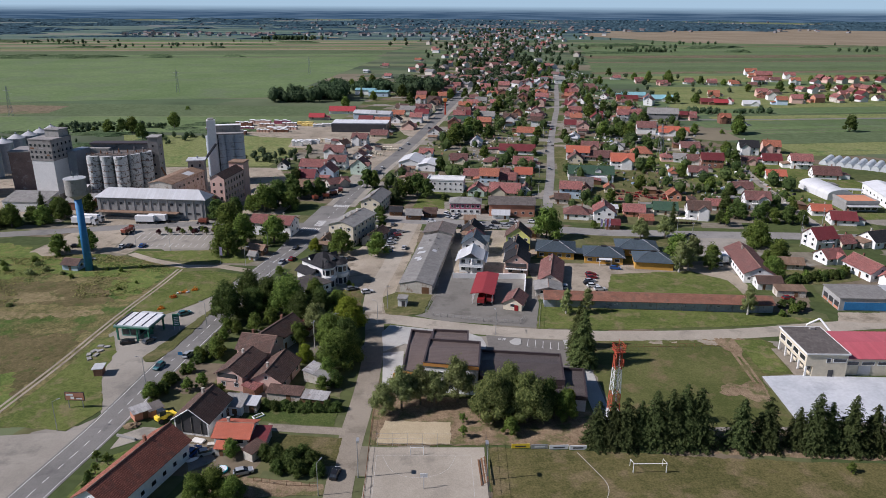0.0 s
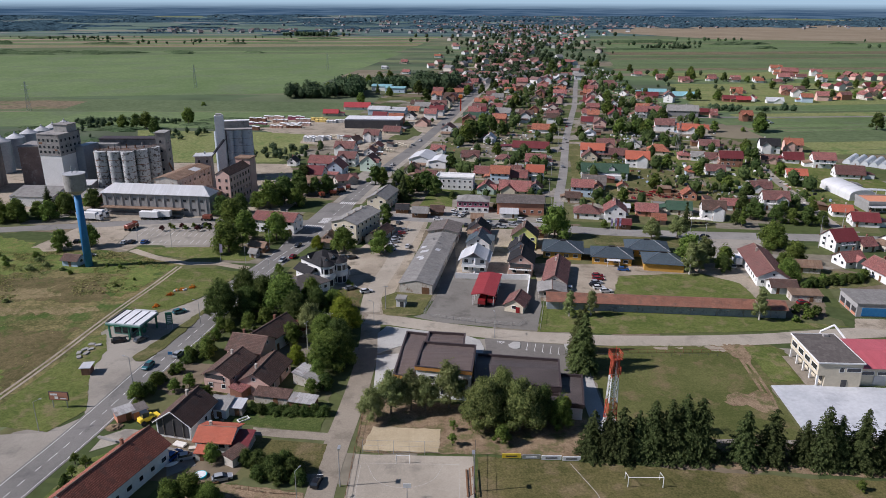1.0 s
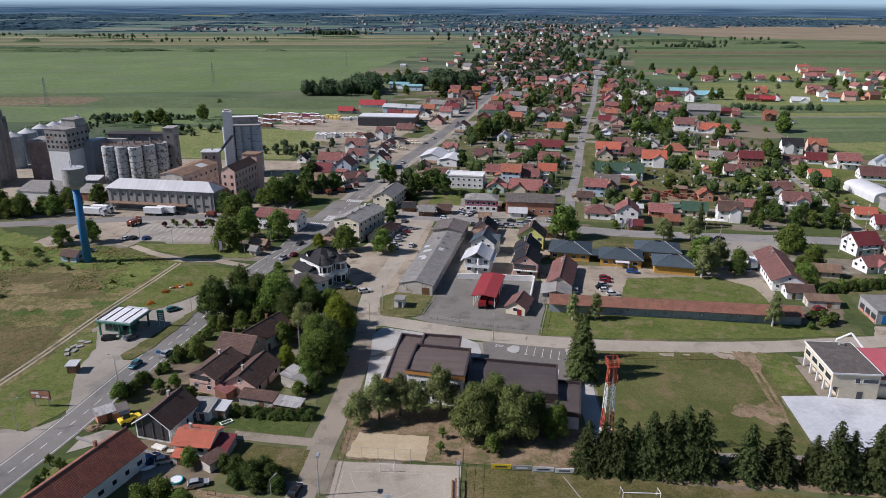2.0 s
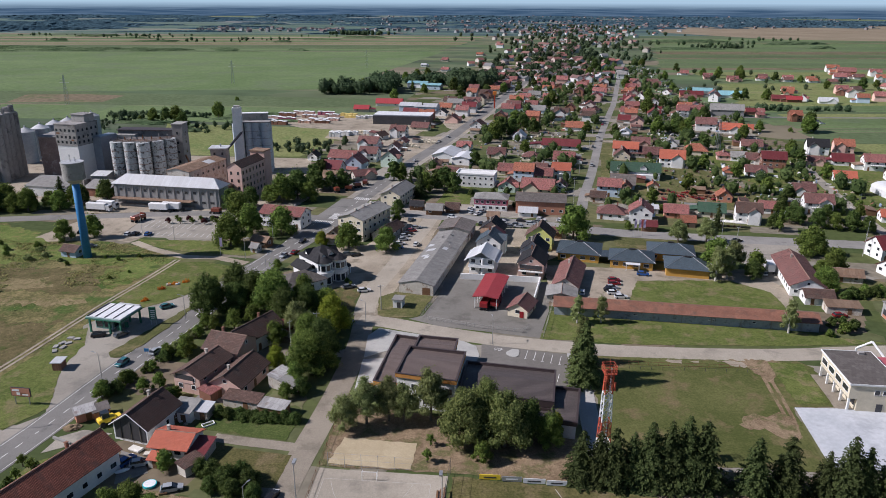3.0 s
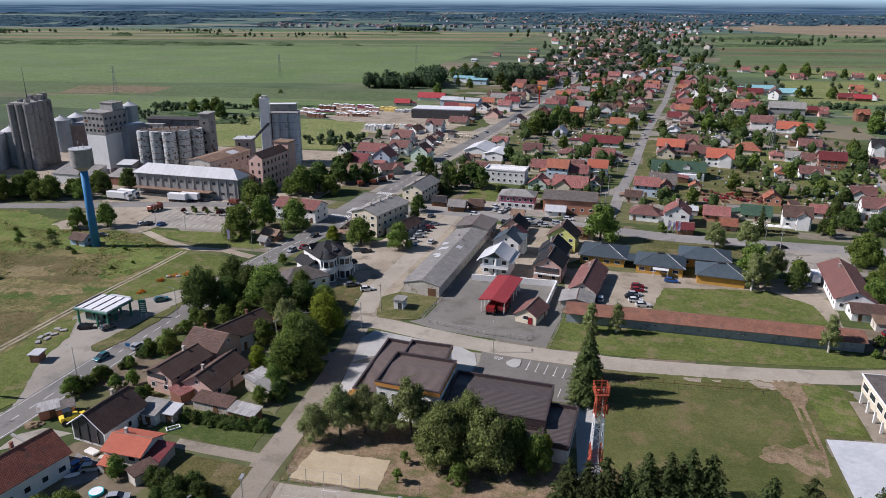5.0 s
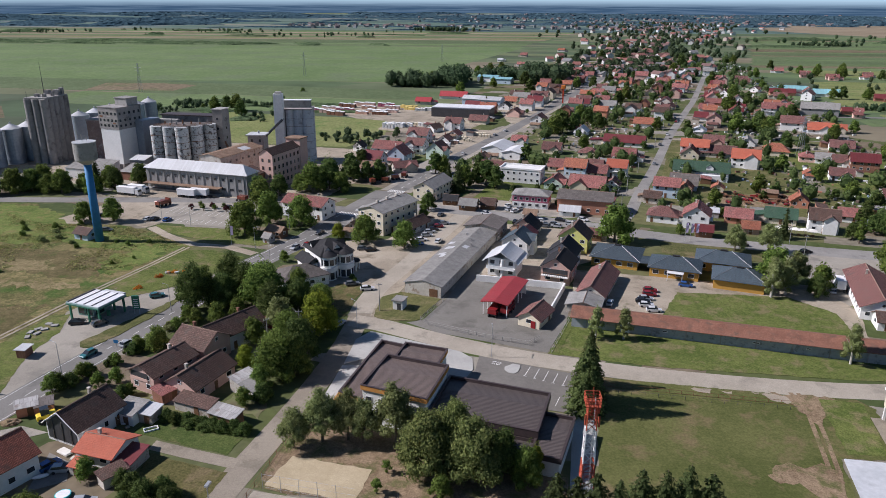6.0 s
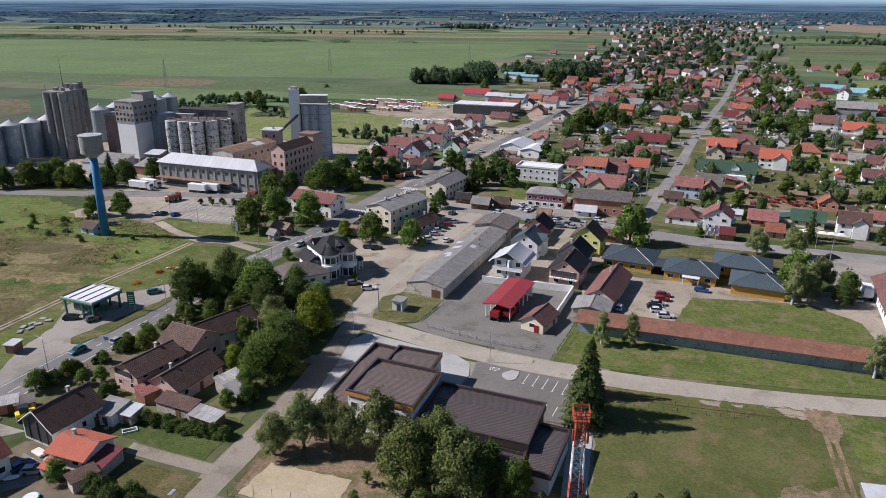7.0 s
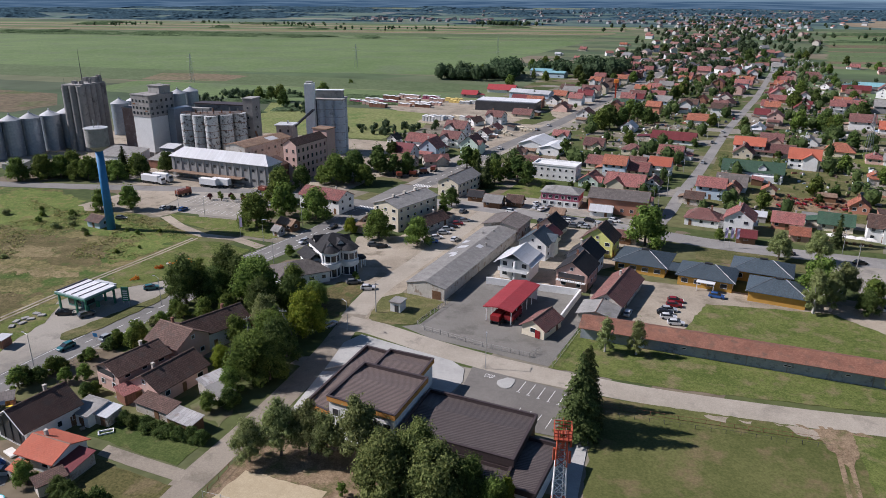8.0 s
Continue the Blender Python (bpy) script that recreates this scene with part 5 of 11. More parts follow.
def lean_to(x, y, w, d, rot, h0, h1, tile="grey", wall="old", label="small shed with a sloping roof", name="shed", category="shed", door=True):
    """A small shed with one slope, lower at the front."""
    t = thing(name, placed(x, y, rot), label, category, "sheds")
    bm = bmesh.new()
    prism(bm, [(-w / 2, -d / 2), (w / 2, -d / 2), (w / 2, d / 2), (-w / 2, d / 2)], -0.1, lambda a, b: h0 + (h1 - h0) * (b / d + 0.5))
    part("wall", bm, PLASTER[wall], t)
    bm = bmesh.new()
    o = 0.3
    k = (h1 - h0) / d
    v = [(sx * (w / 2 + o), sy * (d / 2 + o), (h0 + h1) / 2 + k * sy * (d / 2 + o) + dz) for dz in (0.02, 0.14) for sy in (-1, 1) for sx in (-1, 1)]
    solid(bm, v, [(0, 1, 3, 2), (4, 6, 7, 5), (0, 4, 5, 1), (2, 3, 7, 6), (0, 2, 6, 4), (1, 5, 7, 3)])
    part("roof", bm, TILE[tile], t)
    if door:
        bm = bmesh.new()
        box(bm, 0, -0.02, 0, min(1.2, w * 0.4), 0.1, 1.95)
        part("door", bm, TIMBER, t, at=wall_pose(w, d, 0, w * 0.15, 0.05))
    return t


# ---- vehicles ----
def lofted(rings):
    """A shell through rings of equally many points, closed at both ends."""
    bm = bmesh.new()
    rows = [[bm.verts.new(p) for p in r] for r in rings]
    n = len(rows[0])
    for a, b in zip(rows, rows[1:]):
        for k in range(n):
            bm.faces.new((a[k], a[(k + 1) % n], b[(k + 1) % n], b[k]))
    bm.faces.new(rows[0])
    bm.faces.new(rows[-1][::-1])
    return bm


def car_kind(paint, word, long=4.3, tall=1.48):
    t = thing("car", placed(0, 0), "%s hatchback car with dark windows on asphalt" % word, "car", "cars")
    w = 0.88
    prof = [(-0.5, 0.42, 0.7, 0.86), (-0.485, 0.3, 0.9, 0.95), (-0.3, 0.24, 0.96, 1.0), (0.15, 0.24, 0.94, 1.0), (0.3, 0.24, 0.88, 1.0), (0.47, 0.28, 0.74, 0.95), (0.5, 0.4, 0.62, 0.84)]
    body = lofted([[(u * long, -w * s, lo), (u * long, -w * s * 1.0, (lo + hi) / 2), (u * long, -w * s * 0.94, hi), (u * long, w * s * 0.94, hi), (u * long, w * s, (lo + hi) / 2), (u * long, w * s, lo)] for u, lo, hi, s in prof])
    part("body", body, CAR_PAINT[paint], t)
    cabin = lofted([[(u * long, -w * a, 0.88), (u * long * 0.98, -w * b, z), (u * long * 0.98, w * b, z), (u * long, w * a, 0.88)] for u, a, b, z in ((-0.46, 0.9, 0.86, 0.9), (-0.36, 0.92, 0.76, tall - 0.06), (0.02, 0.92, 0.78, tall - 0.04), (0.26, 0.92, 0.86, 0.9))])
    part("cabin_glass", cabin, GLASS, t)
    roof = lofted([[(u * long, -w * b, z - 0.05), (u * long, -w * b * 0.93, z), (u * long, w * b * 0.93, z), (u * long, w * b, z - 0.05)] for u, b, z in ((-0.36, 0.76, tall - 0.03), (-0.2, 0.79, tall + 0.01), (0.03, 0.77, tall - 0.02))])
    part("roof", roof, CAR_PAINT[paint], t)
    for sx in (-0.31, 0.31):
        for sy in (-1, 1):
            bm = bmesh.new()
            bmesh.ops.create_cone(bm, cap_ends=True, segments=12, radius1=0.32, radius2=0.32, depth=0.2, matrix=Matrix.Rotation(radians(90), 4, "X"))
            part("wheel", bm, RUBBER, t, at=placed(sx * long, sy * 0.8, 0, 1, 0.32))
    bm = bmesh.new(); box(bm, 0.485 * long, 0, 0.6, 0.1, 1.4, 0.13)
    part("headlight", bm, LAMP_GLASS, t)
    return t


CARS = {}


def car(paint, x, y, rot, word=None, z=0.1, s=1.0):
    word = word or {"white": "white", "silver": "silver", "grey": "dark grey", "black": "black", "red": "red", "blue": "blue", "teal": "teal"}[paint]
    m = placed(x, y, rot, s, z)
    if paint not in CARS:
        CARS[paint] = car_kind(paint, word)
        CARS[paint].matrix_basis = m
        return CARS[paint]
    ob = CARS[paint]
    keep, ob.scale = ob.scale.copy(), (1, 1, 1)
    c = copy_thing(ob, m)
    ob.scale = keep
    return c


def lorry(x, y, rot, cab="white", long=11.0, label="white articulated lorry with a box trailer", cabin=True, low=False):
    t = thing("lorry", placed(x, y, rot, 1, 0.08), label, "lorry", "lorries")
    bm = bmesh.new()
    box(bm, -long * 0.1, 0, 1.1, long * 0.8, 2.5, 1.5 if low else 2.7)
    bmesh.ops.bevel(bm, geom=bm.edges[:], offset=0.06, segments=1, affect="EDGES")
    part("trailer", bm, CAR_PAINT[cab] if low else WHITE_PAINT, t)
    bm = bmesh.new(); box(bm, 0, 0, 0.75, long * 0.95, 1.0, 0.35)
    part("chassis", bm, STEEL_DARK, t)
    if cabin:
        bm = lofted([[(u, -1.2, lo), (u, -1.2, hi), (u, 1.2, hi), (u, 1.2, lo)] for u, lo, hi in ((long * 0.33, 0.6, 3.2), (long * 0.45, 0.6, 3.1), (long * 0.48, 0.6, 1.9), (long * 0.49, 0.6, 0.7))])
        c = part("cab", bm, CAR_PAINT[cab], t)
        bm = bmesh.new(); box(bm, long * 0.47, 0, 1.95, 0.2, 2.1, 0.8)
        part("windscreen", bm, GLASS, c)
    for u in (-0.42, -0.32, 0.05, 0.38):
        for sy in (-1, 1):
            bm = bmesh.new()
            bmesh.ops.create_cone(bm, cap_ends=True, segments=12, radius1=0.5, radius2=0.5, depth=0.35, matrix=Matrix.Rotation(radians(90), 4, "X"))
            part("wheel", bm, RUBBER, t, at=placed(u * long, sy * 1.05, 0, 1, 0.5))
    return t


# ---- street furniture ----
def street_lamp(x, y, rot=0.0, h=8.0, label="grey steel street lamp beside the road"):
    t = thing("street_lamp", placed(x, y, rot), label, "street lamp", "street lamps")
    bm = bmesh.new()
    tube(bm, 0, 0, 0, 0.09, 0.055, h, 8)
    strut(bm, (0, 0, h - 0.02), (1.3, 0, h + 0.25), 0.045)
    part("pole", bm, STEEL, t)
    bm = bmesh.new(); box(bm, 1.5, 0, h + 0.18, 0.7, 0.25, 0.14)
    part("lamp_head", bm, STEEL, t)
    return t


def power_pole(x, y, rot=0.0, h=9.0, mat_=None):
    t = thing("power_pole", placed(x, y, rot), "weathered power pole with a crossarm", "power pole", "power poles")
    bm = bmesh.new(); tube(bm, 0, 0, 0, 0.16, 0.1, h, 8)
    part("pole", bm, mat_ or CONCRETE, t)
    bm = bmesh.new(); box(bm, 0, 0, h - 0.6, 1.7, 0.1, 0.12)
    part("crossarm", bm, STEEL, t)
    for u in (-0.75, 0.0, 0.75):
        bm = bmesh.new(); tube(bm, u, 0, h - 0.48, 0.06, 0.04, 0.25, 6)
        part("insulator", bm, WHITE_PAINT, t)
    return t


def fence(pts, h, gap, label, mat_, name="fence", rails=2, mesh_r=0.035, post_r=0.05):
    """Posts with rails or wires between them."""
    t = thing(name, placed(*pts[0]), label, "fence", "fences")
    x0, y0 = pts[0]
    for (ax, ay), (bx, by) in zip(pts, pts[1:]):
        n = max(1, int(math.hypot(bx - ax, by - ay) / gap))
        for k in range(n):
            bm = bmesh.new(); tube(bm, 0, 0, 0, post_r, post_r, h, 6)
            part("post", bm, mat_, t, at=placed(ax + (bx - ax) * k / n - x0, ay + (by - ay) * k / n - y0))
        for r in range(rails):
            bm = bmesh.new()
            z = h * (0.95 - 0.75 * r / max(1, rails - 1)) if rails > 1 else h * 0.95
            strut(bm, (ax - x0, ay - y0, z), (bx - x0, by - y0, z), mesh_r)
            part("rail", bm, mat_, t)
    return t

# ---- helpers for things drawn in plan ----
def local(t, pts):
    return [(x - t.matrix_basis.translation.x, y - t.matrix_basis.translation.y) for x, y in pts]


def grown(pts, d):
    """The outline moved outward by d."""
    n = len(pts)
    area = sum(pts[k][0] * pts[(k + 1) % n][1] - pts[(k + 1) % n][0] * pts[k][1] for k in range(n))
    s = 1 if area > 0 else -1
    out = []
    for k in range(n):
        p0, p1, p2 = Vector(pts[k - 1]), Vector(pts[k]), Vector(pts[(k + 1) % n])
        a, b = (p1 - p0).normalized(), (p2 - p1).normalized()
        na, nb = Vector((a.y, -a.x)) * s, Vector((b.y, -b.x)) * s
        m = (na + nb).normalized()
        out.append(tuple(p1 + m * d / max(0.4, m.dot(na))))
    return out


def ring(bm, outer, inner, z0, z1):
    """An upright band between two outlines."""
    n = len(outer)
    v = [[bm.verts.new((*p, z)) for p in loop] for loop, z in ((outer, z0), (outer, z1), (inner, z1), (inner, z0))]
    for k in range(n):
        j = (k + 1) % n
        for a in range(4):
            b = (a + 1) % 4
            bm.faces.new((v[a][k], v[a][j], v[b][j], v[b][k]))


def row_of_windows(t, a, b, z, n, w, h, frame_mat=None, far=False):
    """n windows along the wall from a to b (its outside on the right of that way)."""
    a, b = Vector(a), Vector(b)
    rot = math.degrees(math.atan2((b - a).y, (b - a).x))
    for k in range(n):
        p = a + (b - a) * (k + 0.5) / n
        window_part(t, placed(p.x, p.y, rot, 1, z), w, h, frame_mat, far)


# ---- the school ----
school = thing("school", placed(20, 152), "low modern school with umber sheet roofs and ochre fascias", "school")


UMBER_BOARD = UMBER_METAL


def school_block(pts, z, slope=0.35, wall="white", board=None, sheet="cocoa"):
    q = local(school, pts)
    low = max(0.0, slope - 0.35)
    bm = bmesh.new(); prism(bm, q, -0.1, z - 0.85 - low)
    part("wall", bm, PLASTER[wall], school)
    bm = bmesh.new(); ring(bm, grown(q, 0.3), grown(q, 0.02), z - 1.15 - low, z - 0.12)
    part("fascia", bm, board or PLASTER["fascia"], school, "dark brown fascia boards" if board else "ochre fascia boards")
    bm = bmesh.new(); ring(bm, grown(q, 0.36), grown(q, -0.12), z - 0.118, z)
    part("coping", bm, UMBER_METAL, school, "umber metal coping")
    bm = bmesh.new(); ring(bm, grown(q, 0.015), grown(q, -0.1), z - 1.1 - low, z - 0.12)
    part("parapet", bm, UMBER_METAL, school)
    # roof: a short fall to the north, a long ribbed fall to the south
    (nw, ne, se, sw) = [Vector(p) for p in grown(q, -0.11)]
    rw, re = nw.lerp(sw, 0.38), ne.lerp(se, 0.38)
    bm = bmesh.new()
    v = [(*nw, z - 0.7), (*ne, z - 0.7), (*re, z - 0.25), (*rw, z - 0.25), (*se, z - 0.25 - slope), (*sw, z - 0.25 - slope)]
    lo = [(x, y, z - 1.3 - low) for x, y, _ in v]
    solid(bm, v + lo, [(0, 1, 2, 3), (3, 2, 4, 5), (0, 6, 7, 1), (5, 4, 10, 11), (1, 7, 8, 2), (2, 8, 10, 4), (3, 9, 6, 0), (5, 11, 9, 3), (6, 9, 8, 7), (9, 11, 10, 8)])
    part("roof", bm, TILE[sheet], school)
    return q


school_block([(-0.9, 173), (5.0, 171.6), (1.6, 146.6), (-3.4, 148.4)], 5.2)
qb = school_block([(4.2, 159.5), (17.9, 157.2), (16.2, 143.2), (2.3, 146)], 8.8, 0.3)
school_block([(5.6, 170.8), (15.5, 169.4), (14.6, 160), (4.6, 161.4)], 6.3)
# brown wall colour here stands in for the shade under the eave
qd = school_block([(18.6, 157.6), (39.9, 154.3), (38.2, 140.2), (17.2, 143.4)], 6.1, 0.9, "brown", UMBER_BOARD, "umber")
school_block([(17.2, 143.1), (38.1, 139.9), (37.5, 135.5), (17, 138.8)], 4.2, 0.3, "white", UMBER_BOARD, "umber")
school_block([(38.9, 149.4), (45.1, 148.4), (42.8, 134.4), (37.8, 135.3)], 4.6, board=UMBER_BOARD, sheet="umber")
row_of_windows(school, qb[3], qb[2], 1.2, 5, 1.5, 1.7)
row_of_windows(school, qb[3], qb[2], 4.6, 5, 1.5, 1.7)
row_of_windows(school, qd[1], qd[0], 1.6, 7, 1.6, 1.6)
bm = bmesh.new()
for k, (x, y) in enumerate(((-24.4, 2), (-25.4, -1.5))):
    box(bm, x, y, 0, 3.6, 0.3, 1.0)
box(bm, -24.6, 0.2, -0.1, 3.4, 3.2, 0.75)
part("entrance_ramp", bm, PLASTER["fascia"], school, "ochre walled entrance ramp")

# ---- long shed with a fibre-cement roof ----
shed = thing("warehouse", placed(5.1, 241.4, -9.9), "long low warehouse with a stained grey cement-sheet roof", "warehouse")
part("wall", gable_walls(56, 11.6, 3.5, 1.3), PLASTER["old"], shed, at=placed(0, 0, 90))
part("roof", gable_roof(56, 11.6, 3.5, 1.3, 0.4, 0.3, 0.12), TILE["grey"], shed, at=placed(0, 0, 90))
for u, v, a, b, turn in ((-3.2, 4, 1.6, 1.2, 0.2), (-3.7, -2.2, 1.2, 0.9, -0.3), (-2.6, -4.4, 0.8, 1.4, 0.1), (1.8, 6, 0.9, 1.3, 0.0), (-4.4, 9.5, 1.0, 1.1, 0.4)):
    bm = bmesh.new()
    prism(bm, [(u - a, v - b), (u + a * 0.9, v - b + turn), (u + a * 1.1, v + b * 0.9), (u - a * 0.8, v + b + turn)], 3.9, lambda p, q: 3.5 + 1.3 * (1 - abs(p) / 5.8) + 0.2)
    part("patched_sheet", bm, TILE["white"], shed, "bright new sheet patch")
part("front_gable", gable_walls(0.1, 11.5, 3.45, 1.28), PLASTER["old"], shed, "stained rendered gable", at=placed(0, -28.06, 90))
for u, v in ((1.0, 13), (-2.0, 18), (0.6, 21), (3.0, 8)):
    bm = bmesh.new(); box(bm, u, v, 4.2, 0.5, 0.5, 1.2)
    part("roof_vent", bm, CONCRETE, shed)
bm = bmesh.new(); box(bm, 3.4, -28.12, 0, 2.6, 0.12, 2.5)
part("door", bm, TIMBER, shed)
house(11.2, 275.6, 13.2, 12.4, 80.1, 1, "ash", "old", rise=1.3, chimney=False, name="warehouse", label="square end hall with a dark weathered roof", category="warehouse", h=4.7)

# ---- fire station ----
canopy = thing("fire_engine_canopy", placed(24.8, 212.4, -11.5), "open fire engine shelter with a bright red sheet roof", "shelter")
part("roof", gable_roof(19.5, 7.4, 4.0, 0.55, 0.35, 0.35, 0.3), TILE["scarlet"], canopy, at=placed(0, 0, 90))
for sy in (-1, 1):
    for k in range(6):
        b2 = bmesh.new(); box(b2, sy * 3.4, -9.2 + k * 3.68, 0, 0.22, 0.22, 4.0)
        part("post", b2, WHITE_PAINT, canopy)
b2 = bmesh.new(); box(b2, 0, 9.4, 0, 7.2, 0.2, 3.9)
part("rear_wall", b2, PLASTER["white"], canopy)
lorry(23, 205, 78, "red", 7.0, "red fire engine under the shelter", True, True)
lorry(26.2, 206, 78, "red", 6.5, "red fire engine under the shelter", True, True)
guard_hut = house(34.2, 202.0, 9.0, 6.2, 70, 1, "brown", "cream", rise=1.9, chimney=False, name="guard_hut", label="small cream hut with a brown tiled roof", category="hut", h=2.7)
bm = bmesh.new(); box(bm, 0, -0.05, 0, 1.3, 0.12, 2.1); part("door", bm, CAR_PAINT["red"], guard_hut, "dark red door", at=wall_pose(9.0, 6.2, 3, 1.3, 0.02))
bm = bmesh.new()
for a, b in (((14.3, 228.2), (41.4, 226.6)), ((41.4, 226.6), (37.8, 206))):
    a, b = Vector(a), Vector(b)
    c = (a + b) / 2
    box(bm, c.x - 28, c.y - 220, -0.1, (b - a).length, 0.45, 2.2, math.degrees(math.atan2((b - a).y, (b - a).x)))
ob = part("yard_wall", bm, PLASTER["white"], at=placed(28, 220))
tagged(ob, "white rendered yard wall of the fire station", "wall", kind="structure")
fence([(5.0, 203), (3.4, 196.5), (6, 194), (22, 189.2), (33.5, 187.2), (36, 191)], 1.3, 2.2, "low pale concrete and wire fence", CONCRETE, rails=3, post_r=0.09)
fence([(5.0, 203), (7.5, 212)], 1.3, 1.6, "low pale concrete fence", CONCRETE, rails=2, post_r=0.1)
kiosk = thing("transformer_hut", placed(-4.2, 203.6, -8), "small white transformer hut with a flat grey roof", "hut")
bm = bmesh.new(); box(bm, 0, 0, -0.1, 2.9, 3.4, 2.9); part("wall", bm, PLASTER["white"], kiosk)
bm = bmesh.new(); box(bm, 0, 0, 2.801, 3.5, 4.0, 0.25); part("roof", bm, TILE["grey"], kiosk)
bm = bmesh.new(); box(bm, 0.4, -1.72, 0.1, 1.1, 0.08, 2.0); part("door", bm, STEEL_DARK, kiosk)
power_pole(-9.3, 200.5, 20, 8.5)

# ---- filling station ----
gas = thing("filling_station", placed(-84.8, 182.9, -10), "small filling station with a pale ribbed canopy roof and teal trim", "filling station")
bm = bmesh.new(); box(bm, -2.6, 1.4, -0.1, 5.6, 6.4, 3.6); part("shop", bm, TEAL_PAINT, gas)
bm = bmesh.new(); box(bm, 0, 0, 4.3, 11.4, 10.0, 0.85)
bmesh.ops.bevel(bm, geom=bm.edges[:], offset=0.06, segments=1, affect="EDGES")
cn = part("canopy", bm, TEAL_PAINT, gas)
bm = bmesh.new(); box(bm, 0.4, 0, 5.151, 10.2, 9.5, 0.06); part("roof", bm, TILE["bright"], cn)
bm = bmesh.new(); box(bm, -5.1, 0, 5.151, 0.5, 9.4, 0.25); part("gutter", bm, STEEL_DARK, cn, "dark roof gutter")
for x in (-2.6, 0.4, 3.2):
    bm = bmesh.new(); box(bm, x, 0, 5.212, 0.16, 9.4, 0.16)
    part("roof_rib", bm, STEEL_DARK, cn)
bm = bmesh.new(); box(bm, 1.0, 5.4, 4.6, 7.0, 1.4, 0.5); part("rear_awning", bm, TILE["white"], cn)
bm = bmesh.new(); ring(bm, [(-5.76, -5.06), (5.76, -5.06), (5.76, 5.06), (-5.76, 5.06)], [(-5.7, -5.0), (5.7, -5.0), (5.7, 5.0), (-5.7, 5.0)], 4.36, 4.7)
part("trim", bm, GREEN_PAINT, cn)
for x in (-5.0, 1.4, 5.0):
    for y in (-4.4, 4.4):
        bm = bmesh.new(); box(bm, x, y, 0, 0.45, 0.45, 4.32)
        part("column", bm, GREEN_PAINT, gas)
for y in (-2.6, 0.6):
    bm = bmesh.new(); box(bm, 3.0, y, 0, 0.9, 0.7, 1.7)
    bmesh.ops.bevel(bm, geom=bm.edges[:], offset=0.08, segments=1, affect="EDGES")
    part("fuel_pump", bm, GREEN_PAINT, gas)
    bm = bmesh.new(); box(bm, 3.0, y, 0.0, 1.5, 2.6, 0.16); part("pump_island", bm, CONCRETE, gas)
for k in range(2):
    window_part(gas, placed(-4.0 + k * 2.7, -1.82, 0, 1, 0.5), 2.3, 2.1, GREEN_PAINT)
window_part(gas, placed(0.22, 0.4, 90, 1, 0.5), 3.0, 2.1, GREEN_PAINT)
window_part(gas, placed(-5.42, 1.4, 270, 1, 0.8), 2.6, 1.6, GREEN_PAINT)
sign = thing("price_sign", placed(-74.8, 185.6, 12), "tall dark teal filling station price sign", "sign")
bm = bmesh.new(); box(bm, 0, 0, 1.6, 2.0, 0.5, 4.0); bmesh.ops.bevel(bm, geom=bm.edges[:], offset=0.12, segments=2, affect="EDGES")
part("panel", bm, GREEN_PAINT, sign)
for sx in (-0.7, 0.7):
    bm = bmesh.new(); box(bm, sx, 0, 0, 0.2, 0.2, 1.7); part("post", bm, STEEL, sign)
for k in range(5):
    bm = bmesh.new(); box(bm, 0.1, -0.27, 2.0 + k * 0.6, 1.3, 0.04, 0.26)
    part("price_bar", bm, WHITE_PAINT, sign)
hut = thing("kiosk", placed(-87.4, 158.0, 6), "small red roadside kiosk with a pale roof", "kiosk")
bm = bmesh.new(); box(bm, 0, 0, -0.1, 2.2, 3.0, 2.4); part("wall", bm, PLASTER["brick"], hut)
bm = bmesh.new(); box(bm, 0, 0, 2.301, 3.0, 3.8, 0.16); part("roof", bm, TILE["white"], hut)
for k, (x, y) in enumerate(((-94.0, 174.8), (-91.9, 174.3), (-92.9, 171.7), (-94.6, 171.7), (-93.0, 169.1), (-95.2, 169.4), (-94.0, 166.8))):
    bm = bmesh.new(); box(bm, 0, 0, 0, 1.8, 1.2, 0.35); bmesh.ops.bevel(bm, geom=bm.edges[:], offset=0.05, segments=1, affect="EDGES")
    tagged(part("concrete_slab", bm, CONCRETE, at=placed(x, y, 20 * k, z=0.1)), "grey concrete slab lying on grass", "slab", "stacked slabs")
board = thing("billboard", placed(-86, 140.4, -4), "roadside billboard with a reddish poster", "billboard")
for sx in (-1.8, 1.8):
    bm = bmesh.new(); box(bm, sx, 0, 0, 0.16, 0.16, 3.2); part("post", bm, STEEL, board)
bm = bmesh.new(); box(bm, 0, 0, 2.2, 5.0, 0.2, 2.4); part("panel", bm, STEEL_DARK, board)
bm = bmesh.new(); box(bm, 0, -0.12, 2.35, 4.7, 0.03, 2.1); part("poster", bm, PLASTER["clay"], board)
for u, z, w_, h_ in ((-1.2, 3.6, 1.8, 0.5), (1.1, 2.6, 1.6, 0.35), (-0.6, 2.6, 0.9, 0.7)):
    bm = bmesh.new(); box(bm, u, -0.15, z, w_, 0.02, h_); part("poster_bar", bm, WHITE_PAINT, board)
bm = bmesh.new(); box(bm, 0.5, -0.14, 2.6, 1.8, 0.03, 0.7); part("poster_bar", bm, PLASTER["brick"], board)

